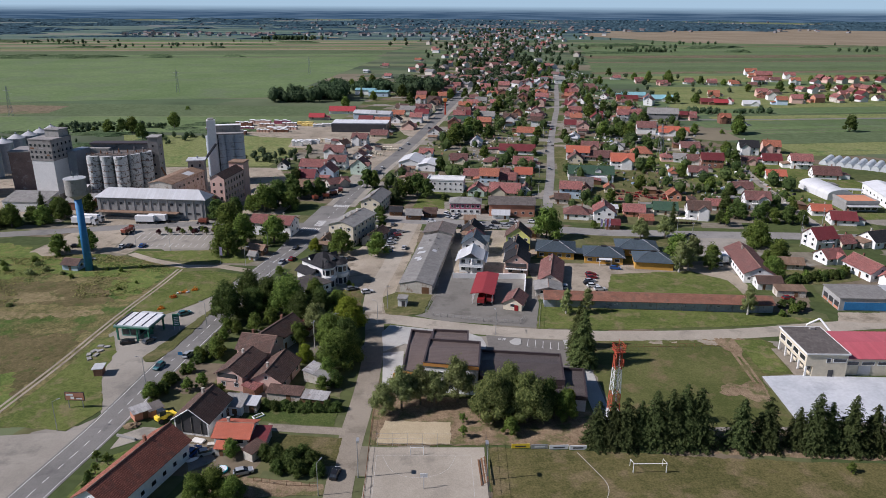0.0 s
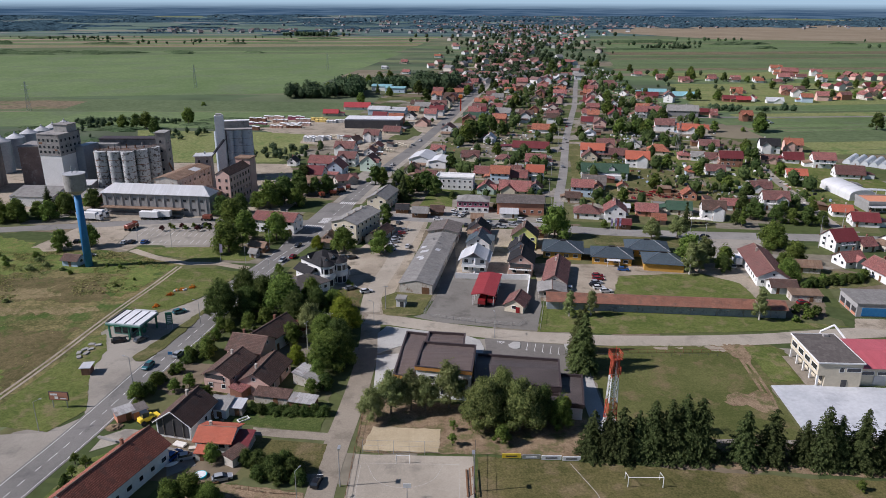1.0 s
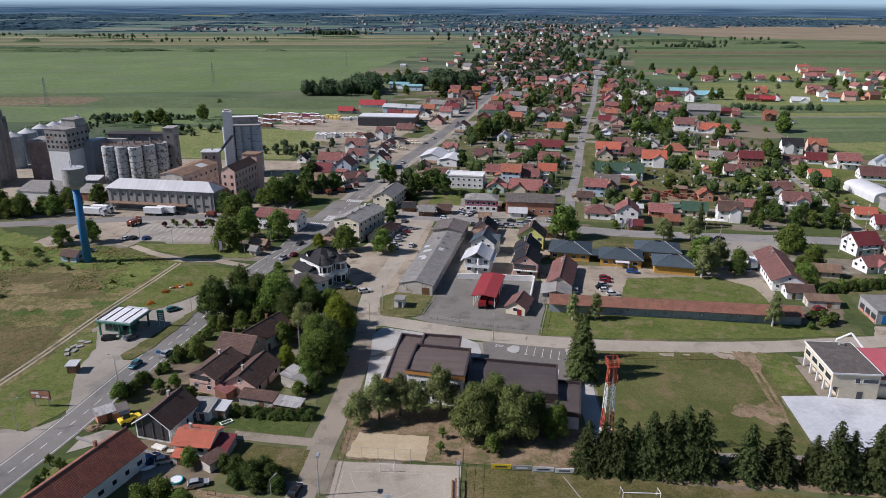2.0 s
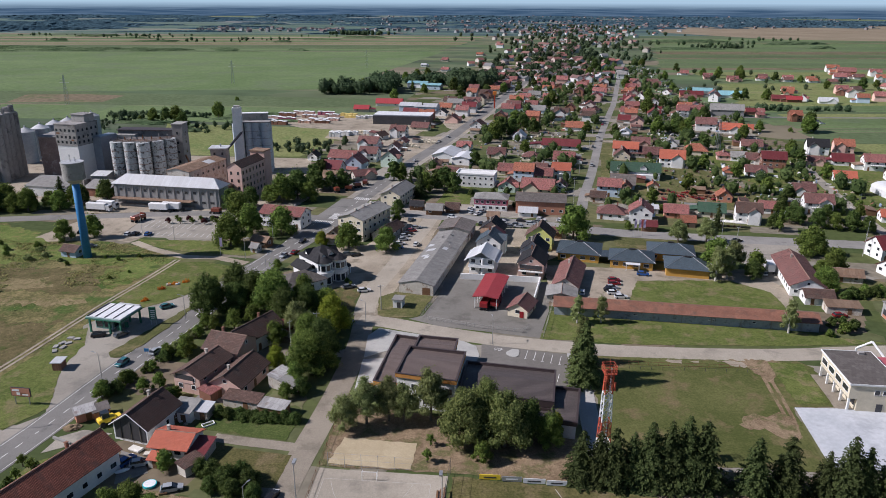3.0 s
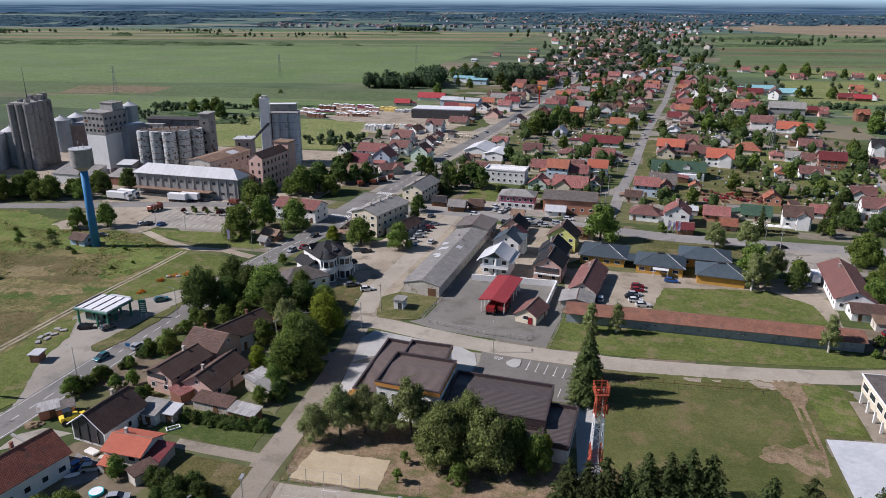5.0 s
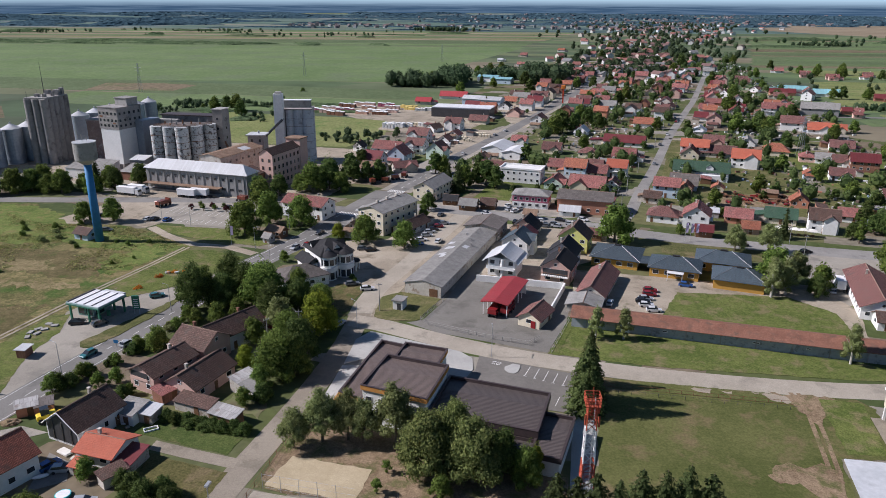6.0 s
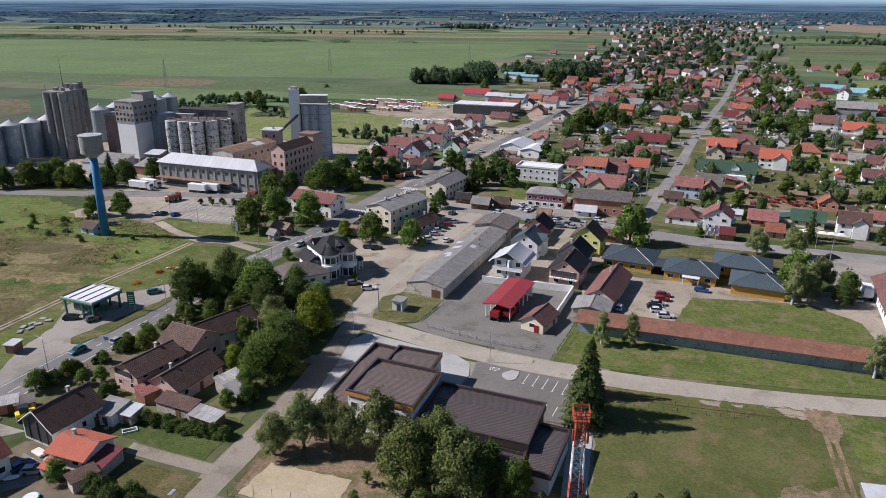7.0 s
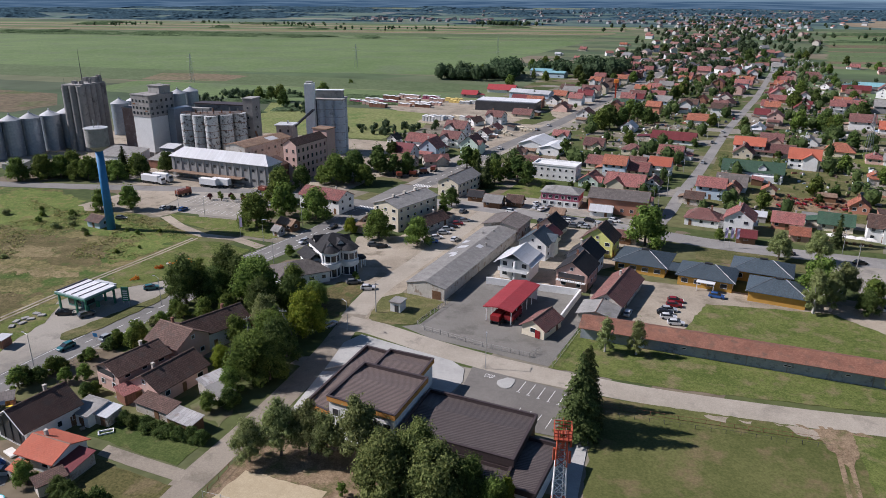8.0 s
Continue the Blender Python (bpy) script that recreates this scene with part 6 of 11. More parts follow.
# ---- water tower ----
wt = thing("water_tower", placed(-125, 240.6), "tall blue water tower with a grey concrete tank", "water tower")
bm = bmesh.new(); tube(bm, 0, 0, 0, 1.5, 1.25, 29.6, 20); part("shaft", bm, BLUE_PAINT, wt, smooth=True)
bm = bmesh.new(); tube(bm, 0, 0, 28.2, 1.26, 3.7, 1.8, 28); part("collar", bm, CONCRETE, wt)
bm = bmesh.new(); tube(bm, 0, 0, 30.0, 3.75, 3.75, 6.0, 32); part("tank", bm, CONCRETE, wt)
bm = bmesh.new(); tube(bm, 0, 0, 36.0, 3.9, 3.9, 0.22, 32); part("lid", bm, TILE["white"], wt, "pale flat lid")
for x, y, h in ((-0.6, 0, 2.6), (0.8, 0.6, 1.6), (1.6, -0.4, 1.2), (0.2, -1.0, 1.0)):
    bm = bmesh.new(); tube(bm, x, y, 36.2, 0.05, 0.05, h, 6); box(bm, x, y, 36.2 + h * 0.6, 0.3, 0.2, h * 0.35)
    part("antenna", bm, STEEL, wt)
house(-131.5, 242.5, 6.5, 5.0, -12, 1, "dark", "blue", rise=1.5, chimney=False, name="pump_house", label="small pale blue pump house with a dark roof", category="hut", h=2.6)

# ---- lattice mast ----
mast = thing("lattice_mast", placed(47.3, 126.2, 8), "red and white lattice telecom mast with a railed platform", "mast")
LEVELS = (0.0, 1.9, 3.8, 5.7, 7.3, 8.9, 10.5, 12.6, 14.7, 16.8, 18.3, 19.8, 21.3)
for k, (z0, z1) in enumerate(zip(LEVELS, LEVELS[1:])):
    r0, r1 = 1.25 - 0.57 * z0 / 21.3, 1.25 - 0.57 * z1 / 21.3
    bm = bmesh.new()
    c0 = [(r0 * a, r0 * b, z0) for a, b in ((-1, -1), (1, -1), (1, 1), (-1, 1))]
    c1 = [(r1 * a, r1 * b, z1) for a, b in ((-1, -1), (1, -1), (1, 1), (-1, 1))]
    for i in range(4):
        j = (i + 1) % 4
        strut(bm, c0[i], c1[i], 0.1)
        strut(bm, c0[i], c1[j], 0.06); strut(bm, c0[j], c1[i], 0.06)
        strut(bm, c1[i], c1[j], 0.06)
    part("lattice_section", bm, ORANGE_RED if 5.6 < z0 < 10 or z0 > 16.5 else WHITE_PAINT, mast)
bm = bmesh.new()
ring(bm, [(-1.2, -1.2), (1.2, -1.2), (1.2, 1.2), (-1.2, 1.2)], [(-0.4, -0.4), (0.4, -0.4), (0.4, 0.4), (-0.4, 0.4)], 21.3, 21.42)
platform = part("platform", bm, ORANGE_RED, mast, "red railed platform")
for z in (21.9, 22.45, 23.0):
    bm = bmesh.new(); ring(bm, [(-1.25, -1.25), (1.25, -1.25), (1.25, 1.25), (-1.25, 1.25)], [(-1.15, -1.15), (1.15, -1.15), (1.15, 1.15), (-1.15, 1.15)], z - 0.05, z + 0.05); part("rail", bm, ORANGE_RED, platform)
for i in range(12):
    a, f = ((-1, -1), (1, -1), (1, 1), (-1, 1))[i // 3], (i % 3) / 3
    c = ((1, -1), (1, 1), (-1, 1), (-1, -1))[i // 3]
    bm = bmesh.new(); tube(bm, 1.2 * (a[0] + (c[0] - a[0]) * f), 1.2 * (a[1] + (c[1] - a[1]) * f), 21.4, 0.045, 0.045, 1.6, 5); part("rail_post", bm, ORANGE_RED, platform)
bm = bmesh.new(); strut(bm, (0.45, 0.3, 0.2), (0.45, 0.3, 22.4), 0.05); strut(bm, (0.45, -0.2, 0.2), (0.45, -0.2, 22.4), 0.05)
for k in range(44):
    strut(bm, (0.45, -0.2, 0.5 + 0.5 * k), (0.45, 0.3, 0.5 + 0.5 * k), 0.025, 4)
part("ladder", bm, STEEL, mast, "grey steel ladder")
bm = bmesh.new(); tube(bm, 0, 0, 21.4, 0.07, 0.05, 2.9, 6); part("rod", bm, ORANGE_RED, mast)
for x, y, z in ((-1.1, -1.0, 18.0), (1.1, -0.9, 17.6), (0.2, 1.2, 18.4), (1.25, 0.6, 19.2)):
    bm = bmesh.new(); box(bm, x, y, z, 0.34, 0.24, 2.0); bmesh.ops.bevel(bm, geom=bm.edges[:], offset=0.05, segments=1, affect="EDGES")
    part("antenna", bm, ORANGE_RED, mast)

# ---- long low building with a weathered tile roof ----
lb = thing("long_shed", placed(82, 199.5, -5.6), "very long low shed with a mottled red-brown roof", "shed")
bm = bmesh.new(); box(bm, 0, 0, -0.1, 76, 5.4, 3.3)
part("wall", bm, PLASTER["slate"], lb)
part("roof", gable_roof(76, 8.0, 3.2, 1.5, 0.4, 0.4, 0.14), TILE["mottled"], lb, at=placed(0, 0.6))
for k in range(9):
    bm = bmesh.new(); box(bm, -34 + k * 8.4, -2.74, 0, 0.25, 0.16, 3.1)
    part("pilaster", bm, PLASTER["grey"], lb)
for u, w, h, z in ((-14, 1.2, 0.5, 1.6), (8, 1.6, 0.5, 1.5), (20, 1.1, 0.5, 1.6), (30, 1.2, 0.5, 1.6)):
    window_part(lb, placed(u, -2.7, 0, 1, z), w, h)
bm = bmesh.new(); box(bm, -24, -2.74, 0, 2.2, 0.1, 2.2); part("door", bm, PLASTER["blue"], lb)
house(51.3, 228, 22, 8.0, 77, 1, "brown", "old", rise=2.6, label="long brown-roofed house with weathered walls")
house(47.4, 213.2, 8.5, 9.0, 82, 1, "grey", "old", rise=1.2, chimney=False, label="low shed with a grey gable roof", name="shed", category="shed", h=2.6)

# ---- nursery school of four hipped pavilions ----
kg = thing("nursery_school", placed(80, 250, -11), "nursery school of hipped pavilions with slate-blue roofs and ochre walls", "nursery school")
for x, y, w, d in ((-22.5, 1, 16, 15), (-3.5, -3, 16, 13), (10.5, 8.5, 17, 13), (15.5, -6.5, 15.5, 13)):
    bm = bmesh.new(); box(bm, x, y, -0.1, w - 1.2, d - 1.2, 3.3)
    b = part("pavilion", bm, PLASTER["ochre"], kg, "ochre rendered walls")
    part("roof", hip_roof(w - 1.2, d - 1.2, 3.2, 2.5, 0.8), TILE["slate"], kg, at=placed(x, y))
    for k in range(4):
        if x < 15:
            window_part(kg, placed(x - w / 2 + (k + 0.7) * w / 4.5, y - d / 2 + 0.6, 0, 1, 1.0), 1.9, 1.4)
        window_part(kg, placed(x + w / 2 - 0.6, y - d / 2 + (k + 0.7) * d / 4.5, 90, 1, 1.0), 1.4, 1.4)
    hx, hy, r_ = (w - 1.2) / 2 + 0.8, (d - 1.2) / 2 + 0.8, max(0.3, (w - 1.2) / 2 + 0.8 - ((d - 1.2) / 2 + 0.8) * 0.95)
    for sx in (-1, 1):
        bm = bmesh.new(); strut(bm, (x + sx * hx, y - hy, 3.2), (x + sx * r_, y, 5.76), 0.09, 5); part("hip_cap", bm, STEEL, kg)
    bm = bmesh.new(); box(bm, x, y, 5.6, 2.2, 1.0, 0.35); part("ridge_vent", bm, TILE["black"], kg)
bm = bmesh.new(); box(bm, -12.5, -3, 2.9, 6, 7, 0.3); part("link_roof", bm, TILE["slate"], kg)
bm = bmesh.new(); box(bm, -3, -10.4, 2.6, 5, 2.4, 0.2)
box(bm, -5.2, -11.3, 0, 0.2, 0.2, 2.6); box(bm, -0.8, -11.3, 0, 0.2, 0.2, 2.6)
part("porch", bm, WHITE_PAINT, kg)
bm = bmesh.new(); box(bm, 24.0, -3, 0, 0.5, 3.2, 6.2); part("feature_wall", bm, PLASTER["brick"], kg, "red feature wall")

# ---- hall with a pink roof and its pale office block ----
hall = thing("sports_hall", placed(114, 158.6, -3), "cream flat-roofed block with ribbon windows", "hall")
bm = bmesh.new(); box(bm, 0.8, -0.1, -0.1, 9.4, 16.8, 3.4); part("lower_wall", bm, PLASTER["cream"], hall)
bm = bmesh.new(); box(bm, -0.2, 0, 3.3, 11.4, 17, 3.6); part("wall", bm, PLASTER["cream"], hall)
bm = bmesh.new(); box(bm, -0.2, 0, 6.901, 12, 17.6, 0.3); part("roof", bm, TILE["ash"], hall, "dark streaked bitumen flat roof")
bm = bmesh.new(); ring(bm, [(-6.26, -8.86), (5.86, -8.86), (5.86, 8.86), (-6.26, 8.86)], [(-6.1, -8.7), (5.7, -8.7), (5.7, 8.7), (-6.1, 8.7)], 6.9, 7.32); part("roof_edge", bm, PLASTER["white"], hall)
for k in range(4):
    window_part(hall, placed(-5.9, -6.2 + k * 4.1, 270, 1, 4.3), 3.2, 1.6)
for k in range(5):
    bm = bmesh.new(); box(bm, -5.55, -8.1 + k * 4.05, 0, 0.45, 0.45, 3.32); part("column", bm, PLASTER["white"], hall)
    if k < 4:
        bm = bmesh.new(); box(bm, -3.93, -6.1 + k * 4.05, 1.0, 0.1, 2.6, 1.7); part("lower_window", bm, GLASS, hall)
window_part(hall, placed(0.2, -8.5, 0, 1, 4.4), 1.3, 1.4)
window_part(hall, placed(3.3, -8.5, 0, 1, 4.5), 3.8, 1.2)
bm = bmesh.new(); box(bm, 1.2, -8.55, 0, 1.4, 0.1, 2.2); part("door", bm, STEEL_DARK, hall)
bm = bmesh.new(); box(bm, 2.6, 7.2, 7.2, 1.4, 0.9, 0.6); part("roof_hatch", bm, CONCRETE_DARK, hall)
patch("paving", LANE, 0.14, [(106.6, 167.4), (109.2, 167.4), (108.6, 149.8), (105.6, 150.2)], "worn pale apron beside the hall", "pavement")
hall2 = thing("factory_hall", placed(137, 158.5, -3), "long hall with a rose red sheet roof", "hall")
part("wall", gable_walls(36, 17, 5.2, 0.9), PLASTER["cream"], hall2)
part("roof", gable_roof(36, 17, 5.2, 0.9, 0.4, 0.2, 0.15), TILE["rose"], hall2)
for k in range(8):
    window_part(hall2, placed(-15.5 + k * 4.4, -8.5, 0, 1, 3.2), 3.6, 1.1)
bm = bmesh.new(); box(bm, -12, -8.56, 0, 3.4, 0.12, 3.0); part("door", bm, STEEL, hall2)
duct = thing("exhaust_duct", placed(124, 172.5), "bent white exhaust duct beside the hall", "duct")
bm = bmesh.new(); strut(bm, (-4, 1, 5.0), (-0.5, 0.5, 7.2), 0.3, 8); strut(bm, (-0.5, 0.5, 7.2), (2.2, -3.0, 3.4), 0.3, 8); strut(bm, (2.2, -3, 3.4), (3.0, -4.5, 0.0), 0.3, 8); strut(bm, (-4, 1, 5.0), (-4, 1, 0), 0.22, 8)
part("pipe", bm, WHITE_PAINT, duct)
bw = thing("blue_workshop", placed(155.4, 199.6, -5), "workshop with a blue wall and a flat grey roof", "workshop")
bm = bmesh.new(); box(bm, 0, 0, -0.1, 24, 12.4, 4.6); part("wall", bm, PLASTER["grey"], bw)
bm = bmesh.new(); box(bm, -3, 0, 4.501, 18.6, 13.0, 0.3); part("roof", bm, TILE["grey"], bw)
bm = bmesh.new(); box(bm, 9.4, 0, 4.501, 6.0, 13.0, 0.34); part("new_roof", bm, TILE["white"], bw, "pale new roof sheets")
bm = bmesh.new(); box(bm, 0.6, -6.25, 0.4, 22, 0.14, 2.8); part("cladding", bm, BLUE_PAINT, bw, "blue metal cladding")
# bays are not cut out: dark panels take the place of their shade
for k in range(3):
    bm = bmesh.new(); box(bm, -12.02, -4.2 + k * 3.9, 0.2, 0.12, 2.9, 2.6); part("opening", bm, STEEL_DARK, bw, "dark panel standing in for a shaded open bay")
    bm = bmesh.new(); box(bm, -12.06, -4.2 + k * 3.9, 0.2, 0.1, 2.9, 0.9); part("brick_infill", bm, PLASTER["clay"], bw)
patch("gravel_yard", GRAVEL, 0.1, [(138, 186), (142, 193), (170, 191), (170, 183), (150, 184)], "pale gravel yard in front of the workshop", "ground")

# ---- sports things ----
def goal(x, y, rot, w, h, d, r=0.06, label="white football goal on the pitch"):
    t = thing("goal", placed(x, y, rot, 1, 0.08), label, "goal", "goals")
    for s in (-1, 1):
        bm = bmesh.new(); tube(bm, s * w / 2, 0, 0, r, r, h, 8); part("post", bm, WHITE_PAINT, t)
        bm = bmesh.new(); strut(bm, (s * w / 2, 0, h), (s * w / 2, d, h * 0.75), r * 0.6); strut(bm, (s * w / 2, d, h * 0.75), (s * w / 2, d, 0), r * 0.6)
        part("stay", bm, WHITE_PAINT, t)
    bm = bmesh.new(); strut(bm, (-w / 2, 0, h), (w / 2, 0, h), r); part("crossbar", bm, WHITE_PAINT, t)
    return t


goal(51.3, 109.2, -1, 7.32, 2.44, 2.6, 0.09)
goal(0.2, 117.5, 0, 3.0, 2.0, 1.2, 0.06, "white handball goal on the court")
fence([(16.2, 120.4), (15.2, 104), (14.2, 70)], 4.0, 5.5, "tall grey steel ball fence", STEEL_DARK, rails=3, mesh_r=0.03)
fence([(-9.0, 121.4), (8.4, 120.6)], 3.6, 3.0, "tall wire ball fence behind the sand court", STEEL, rails=3, mesh_r=0.02)
fence([(-11.2, 60), (-11.0, 100), (-10.9, 122), (-10.6, 138), (-9.6, 150)], 1.2, 3.0, "rusty wire fence along the lane", RUST, rails=2)
fence([(50.2, 170), (66, 169.6), (92, 169.6)], 1.1, 2.6, "low rusty wire fence in the meadow", RUST, rails=2)
fence([(39.4, 184), (43.6, 205)], 1.6, 2.5, "wire fence along the lawn", CONCRETE, rails=2)
rack = thing("bleacher", placed(14.6, 110.5, 90), "small rusty steel bleacher beside the court", "bleacher")
for k in range(3):
    bm = bmesh.new(); box(bm, 0, -0.7 * k + 0.6, 0.3 + 0.4 * k, 9, 0.35, 0.06); part("bench", bm, TIMBER, rack)
for k in range(4):
    bm = bmesh.new(); strut(bm, (-4.4 + k * 2.9, 0.8, 0), (-4.4 + k * 2.9, -0.8, 1.2), 0.05); strut(bm, (-4.4 + k * 2.9, -0.8, 0), (-4.4 + k * 2.9, -0.8, 1.2), 0.05); part("brace", bm, RUST, rack)
for x, w, m_, lab in ((24.2, 4.2, YELLOW_PAINT, "yellow banner board at the pitch"), (28.6, 4.0, STEEL, "grey banner board at the pitch"), (33.0, 4.4, WHITE_PAINT, "pale blue and white banner board at the pitch"), (37.4, 4.0, WHITE_PAINT, "white banner board at the pitch")):
    t = thing("banner_board", placed(x, 119.6 - (x - 20) * 0.08), lab, "banner", "pitch banners")
    bm = bmesh.new(); box(bm, 0, 0, 0.2, w, 0.12, 1.1); part("panel", bm, m_, t)
    bm = bmesh.new(); box(bm, 0, -0.07, 0.55, w * 0.6, 0.03, 0.3); part("lettering_bar", bm, STEEL_DARK if m_ is not STEEL else WHITE_PAINT, t)
    for s in (-1, 1):
        bm = bmesh.new(); box(bm, s * w * 0.45, 0.12, 0, 0.08, 0.08, 1.3); part("post", bm, STEEL, t)
for x, y, rot in ((-12.6, 109.7, 0), (15.3, 107.9, 180)):
    t = thing("floodlight_pole", placed(x, y, rot), "tall slim floodlight pole at the court", "floodlight")
    bm = bmesh.new(); tube(bm, 0, 0, 0, 0.13, 0.08, 9.5, 8); part("pole", bm, STEEL, t)
    bm = bmesh.new(); box(bm, 0.2, 0, 9.4, 0.6, 1.4, 0.35); part("lamp_head", bm, STEEL, t)
hoop = thing("basketball_hoop", placed(1.6, 105.5), "old white basketball board on a pole", "basketball hoop")
bm = bmesh.new(); tube(bm, 0, 0, 0, 0.1, 0.08, 3.2, 8); part("pole", bm, STEEL, hoop)
bm = bmesh.new(); box(bm, 0, 0.3, 2.7, 1.6, 0.06, 1.0); part("backboard", bm, WHITE_PAINT, hoop)

# ---- grain silos and mill ----
def steel_silo(x, y, r, h, label="grey corrugated steel grain silo with a conical roof"):
    t = thing("grain_silo", placed(x, y), label, "silo", "steel silos")
    n = 24
    rings = []
    levels = int(h / 0.9)
    for k in range(levels + 1):
        rr = r if k % 2 else r - 0.07
        rings.append([(rr * math.cos(2 * math.pi * i / n), rr * math.sin(2 * math.pi * i / n), h * k / levels) for i in range(n)])
    part("shell", lofted(rings), SILO_STEEL, t)
    bm = bmesh.new(); tube(bm, 0, 0, h, r + 0.15, 0.5, r * 0.5, n); part("roof", bm, TILE["white"], t, "pale conical sheet roof")
    bm = bmesh.new(); tube(bm, 0, 0, h + r * 0.5, 0.5, 0.4, 0.9, 10); part("cap", bm, STEEL, t)
    bm = bmesh.new(); strut(bm, (0, -r - 0.3, 0), (0, -r - 0.3, h), 0.08); strut(bm, (0.5, -r - 0.3, 0), (0.5, -r - 0.3, h), 0.08)
    part("ladder", bm, STEEL, t)
    return t


for x, y in ((-258.5, 319.5), (-255.5, 328.8), (-252.0, 338.0), (-249.2, 348.2), (-247.0, 357.6)):
    steel_silo(x, y, 4.8, 18.6)
for x, y in ((-244.6, 396.6), (-243.4, 409.0), (-243.8, 424.6), (-241.0, 434.6), (-239.4, 445.2), (-238.4, 458.0)):
    steel_silo(x, y, 4.9, 18.4)

# concrete silo block: two rows of joined round cells
cs = thing("concrete_silo", placed(-233.5, 358.5, 4), "tall block of joined round concrete silo cells", "silo")
for i in range(5):
    for j in range(3):
        bm = bmesh.new(); tube(bm, -4.3 + j * 4.3, -8.4 + i * 4.2, -0.1, 2.14, 2.14, 34.0, 18)
        part("cell", bm, CONCRETE_DARK, cs)
bm = bmesh.new(); box(bm, 0, 0, 33.8, 11.6, 18.6, 0.7); part("roof_slab", bm, CONCRETE, cs)
for x, y, w, d, h in ((3, 5.5, 3, 3.4, 2.6), (-2, -4, 2, 2, 1.4), (3.6, -6, 1.5, 1.5, 1.8), (-3, 6.5, 2, 3, 2.2), (4, 0, 1.2, 1.2, 2.4), (4, 7.6, 2, 2, 3.4)):
    bm = bmesh.new(); box(bm, x, y, 34.5, w, d, h); part("roof_housing", bm, CONCRETE_DARK, cs)
for x, y, h in ((-2, 2, 17), (3, -8, 3), (5, 8, 5), (-5, -8, 3), (0, 6, 3.5), (4, 4, 4), (-4.6, 0, 2.6), (1.6, -3, 2.2), (5, -2, 3.4)):
    bm = bmesh.new(); tube(bm, x, y, 34.5, 0.22 if h > 10 else 0.09, 0.05, h, 6); part("antenna", bm, STEEL_DARK, cs)
brickhall = thing("brick_hall", placed(-213, 374, 4), "tall soot-stained red brick hall between the silos", "mill")
bm = bmesh.new(); box(bm, 2, 0, -0.1, 14, 16, 21); part("wall", bm, PLASTER["soot"], brickhall)
bm = bmesh.new(); box(bm, 2, 0, 20.901, 14.6, 16.6, 0.5); part("roof", bm, CONCRETE_DARK, brickhall)
bm = bmesh.new(); box(bm, 9.3, -5, 3, 0.3, 5, 14); part("cladding", bm, PEELING, brickhall, "white sheet cladding")

# mill tower: bright base, weathered head with broken windows
mt = thing("mill_tower", placed(-188.2, 353.6, -13), "square mill tower with a white base and a weathered upper part", "mill")
bm = bmesh.new(); box(bm, 0, 0, 3.0, 12.6, 15, 17.5); part("base", bm, WHITE_PAINT, mt, "bright white painted base")
bm = bmesh.new(); box(bm, 0, 0, -0.1, 13.2, 15.6, 3.1); part("plinth", bm, CONCRETE_DARK, mt)
bm = bmesh.new(); box(bm, 0, 0, 20.501, 13.0, 15.4, 10.6); part("head", bm, CONCRETE_DARK, mt, "soot-stained concrete head")
for z in (21.6, 24.2, 27.6):
    row_of_windows(mt, (-6.5, -7.7), (6.5, -7.7), z, 5, 1.5, 1.5, CONCRETE)
    row_of_windows(mt, (6.5, -7.7), (6.5, 7.7), z, 5, 1.5, 1.5, CONCRETE)
for k, (u, z, w_, h_) in enumerate(((-4.6, 26.4, 2.0, 0.8), (0.6, 26.6, 2.6, 0.7), (3.9, 23.3, 1.6, 0.6), (-1.6, 23.4, 1.8, 0.6))):
    bm = bmesh.new(); box(bm, u, -7.74, z, w_, 0.08, h_); part("bare_patch", bm, CONCRETE if k % 2 else RUST, mt)
bm = bmesh.new(); box(bm, 0, 0, 31.101, 13.4, 15.8, 0.4); part("roof", bm, CONCRETE_DARK, mt)
bm = bmesh.new(); box(bm, 1.6, 3.6, 31.5, 8, 7, 3.6); part("penthouse", bm, CONCRETE, mt)
bm = bmesh.new(); box(bm, 1.6, 3.6, 35.1, 8.8, 7.8, 0.3); part("penthouse_roof", bm, CONCRETE_DARK, mt)
bm = bmesh.new(); box(bm, 8.8, 9, -0.1, 5, 12, 24); part("rear_block", bm, SILO_STEEL, mt, "grey steel-clad rear block")
bm = bmesh.new(); box(bm, -8.2, 3, -0.1, 3.2, 7, 15); part("side_bay", bm, WHITE_PAINT, mt, "white side bay")
bm = bmesh.new(); box(bm, 3.6, -7.86, 0.3, 3.6, 0.1, 2.6); part("gate", bm, STEEL_DARK, mt)
for k in range(5):
    bm = bmesh.new(); strut(bm, (-2.6 + 2.0 * k, 3.6, 35.3), (-2.6 + 2.0 * k, 3.6, 36.6), 0.06); part("vent_pipe", bm, STEEL_DARK, mt)

# row of peeling white drums
dr = thing("drum_silos", placed(-157, 356, 0), "row of peeling white round silos with a rusty railed roof", "silo")
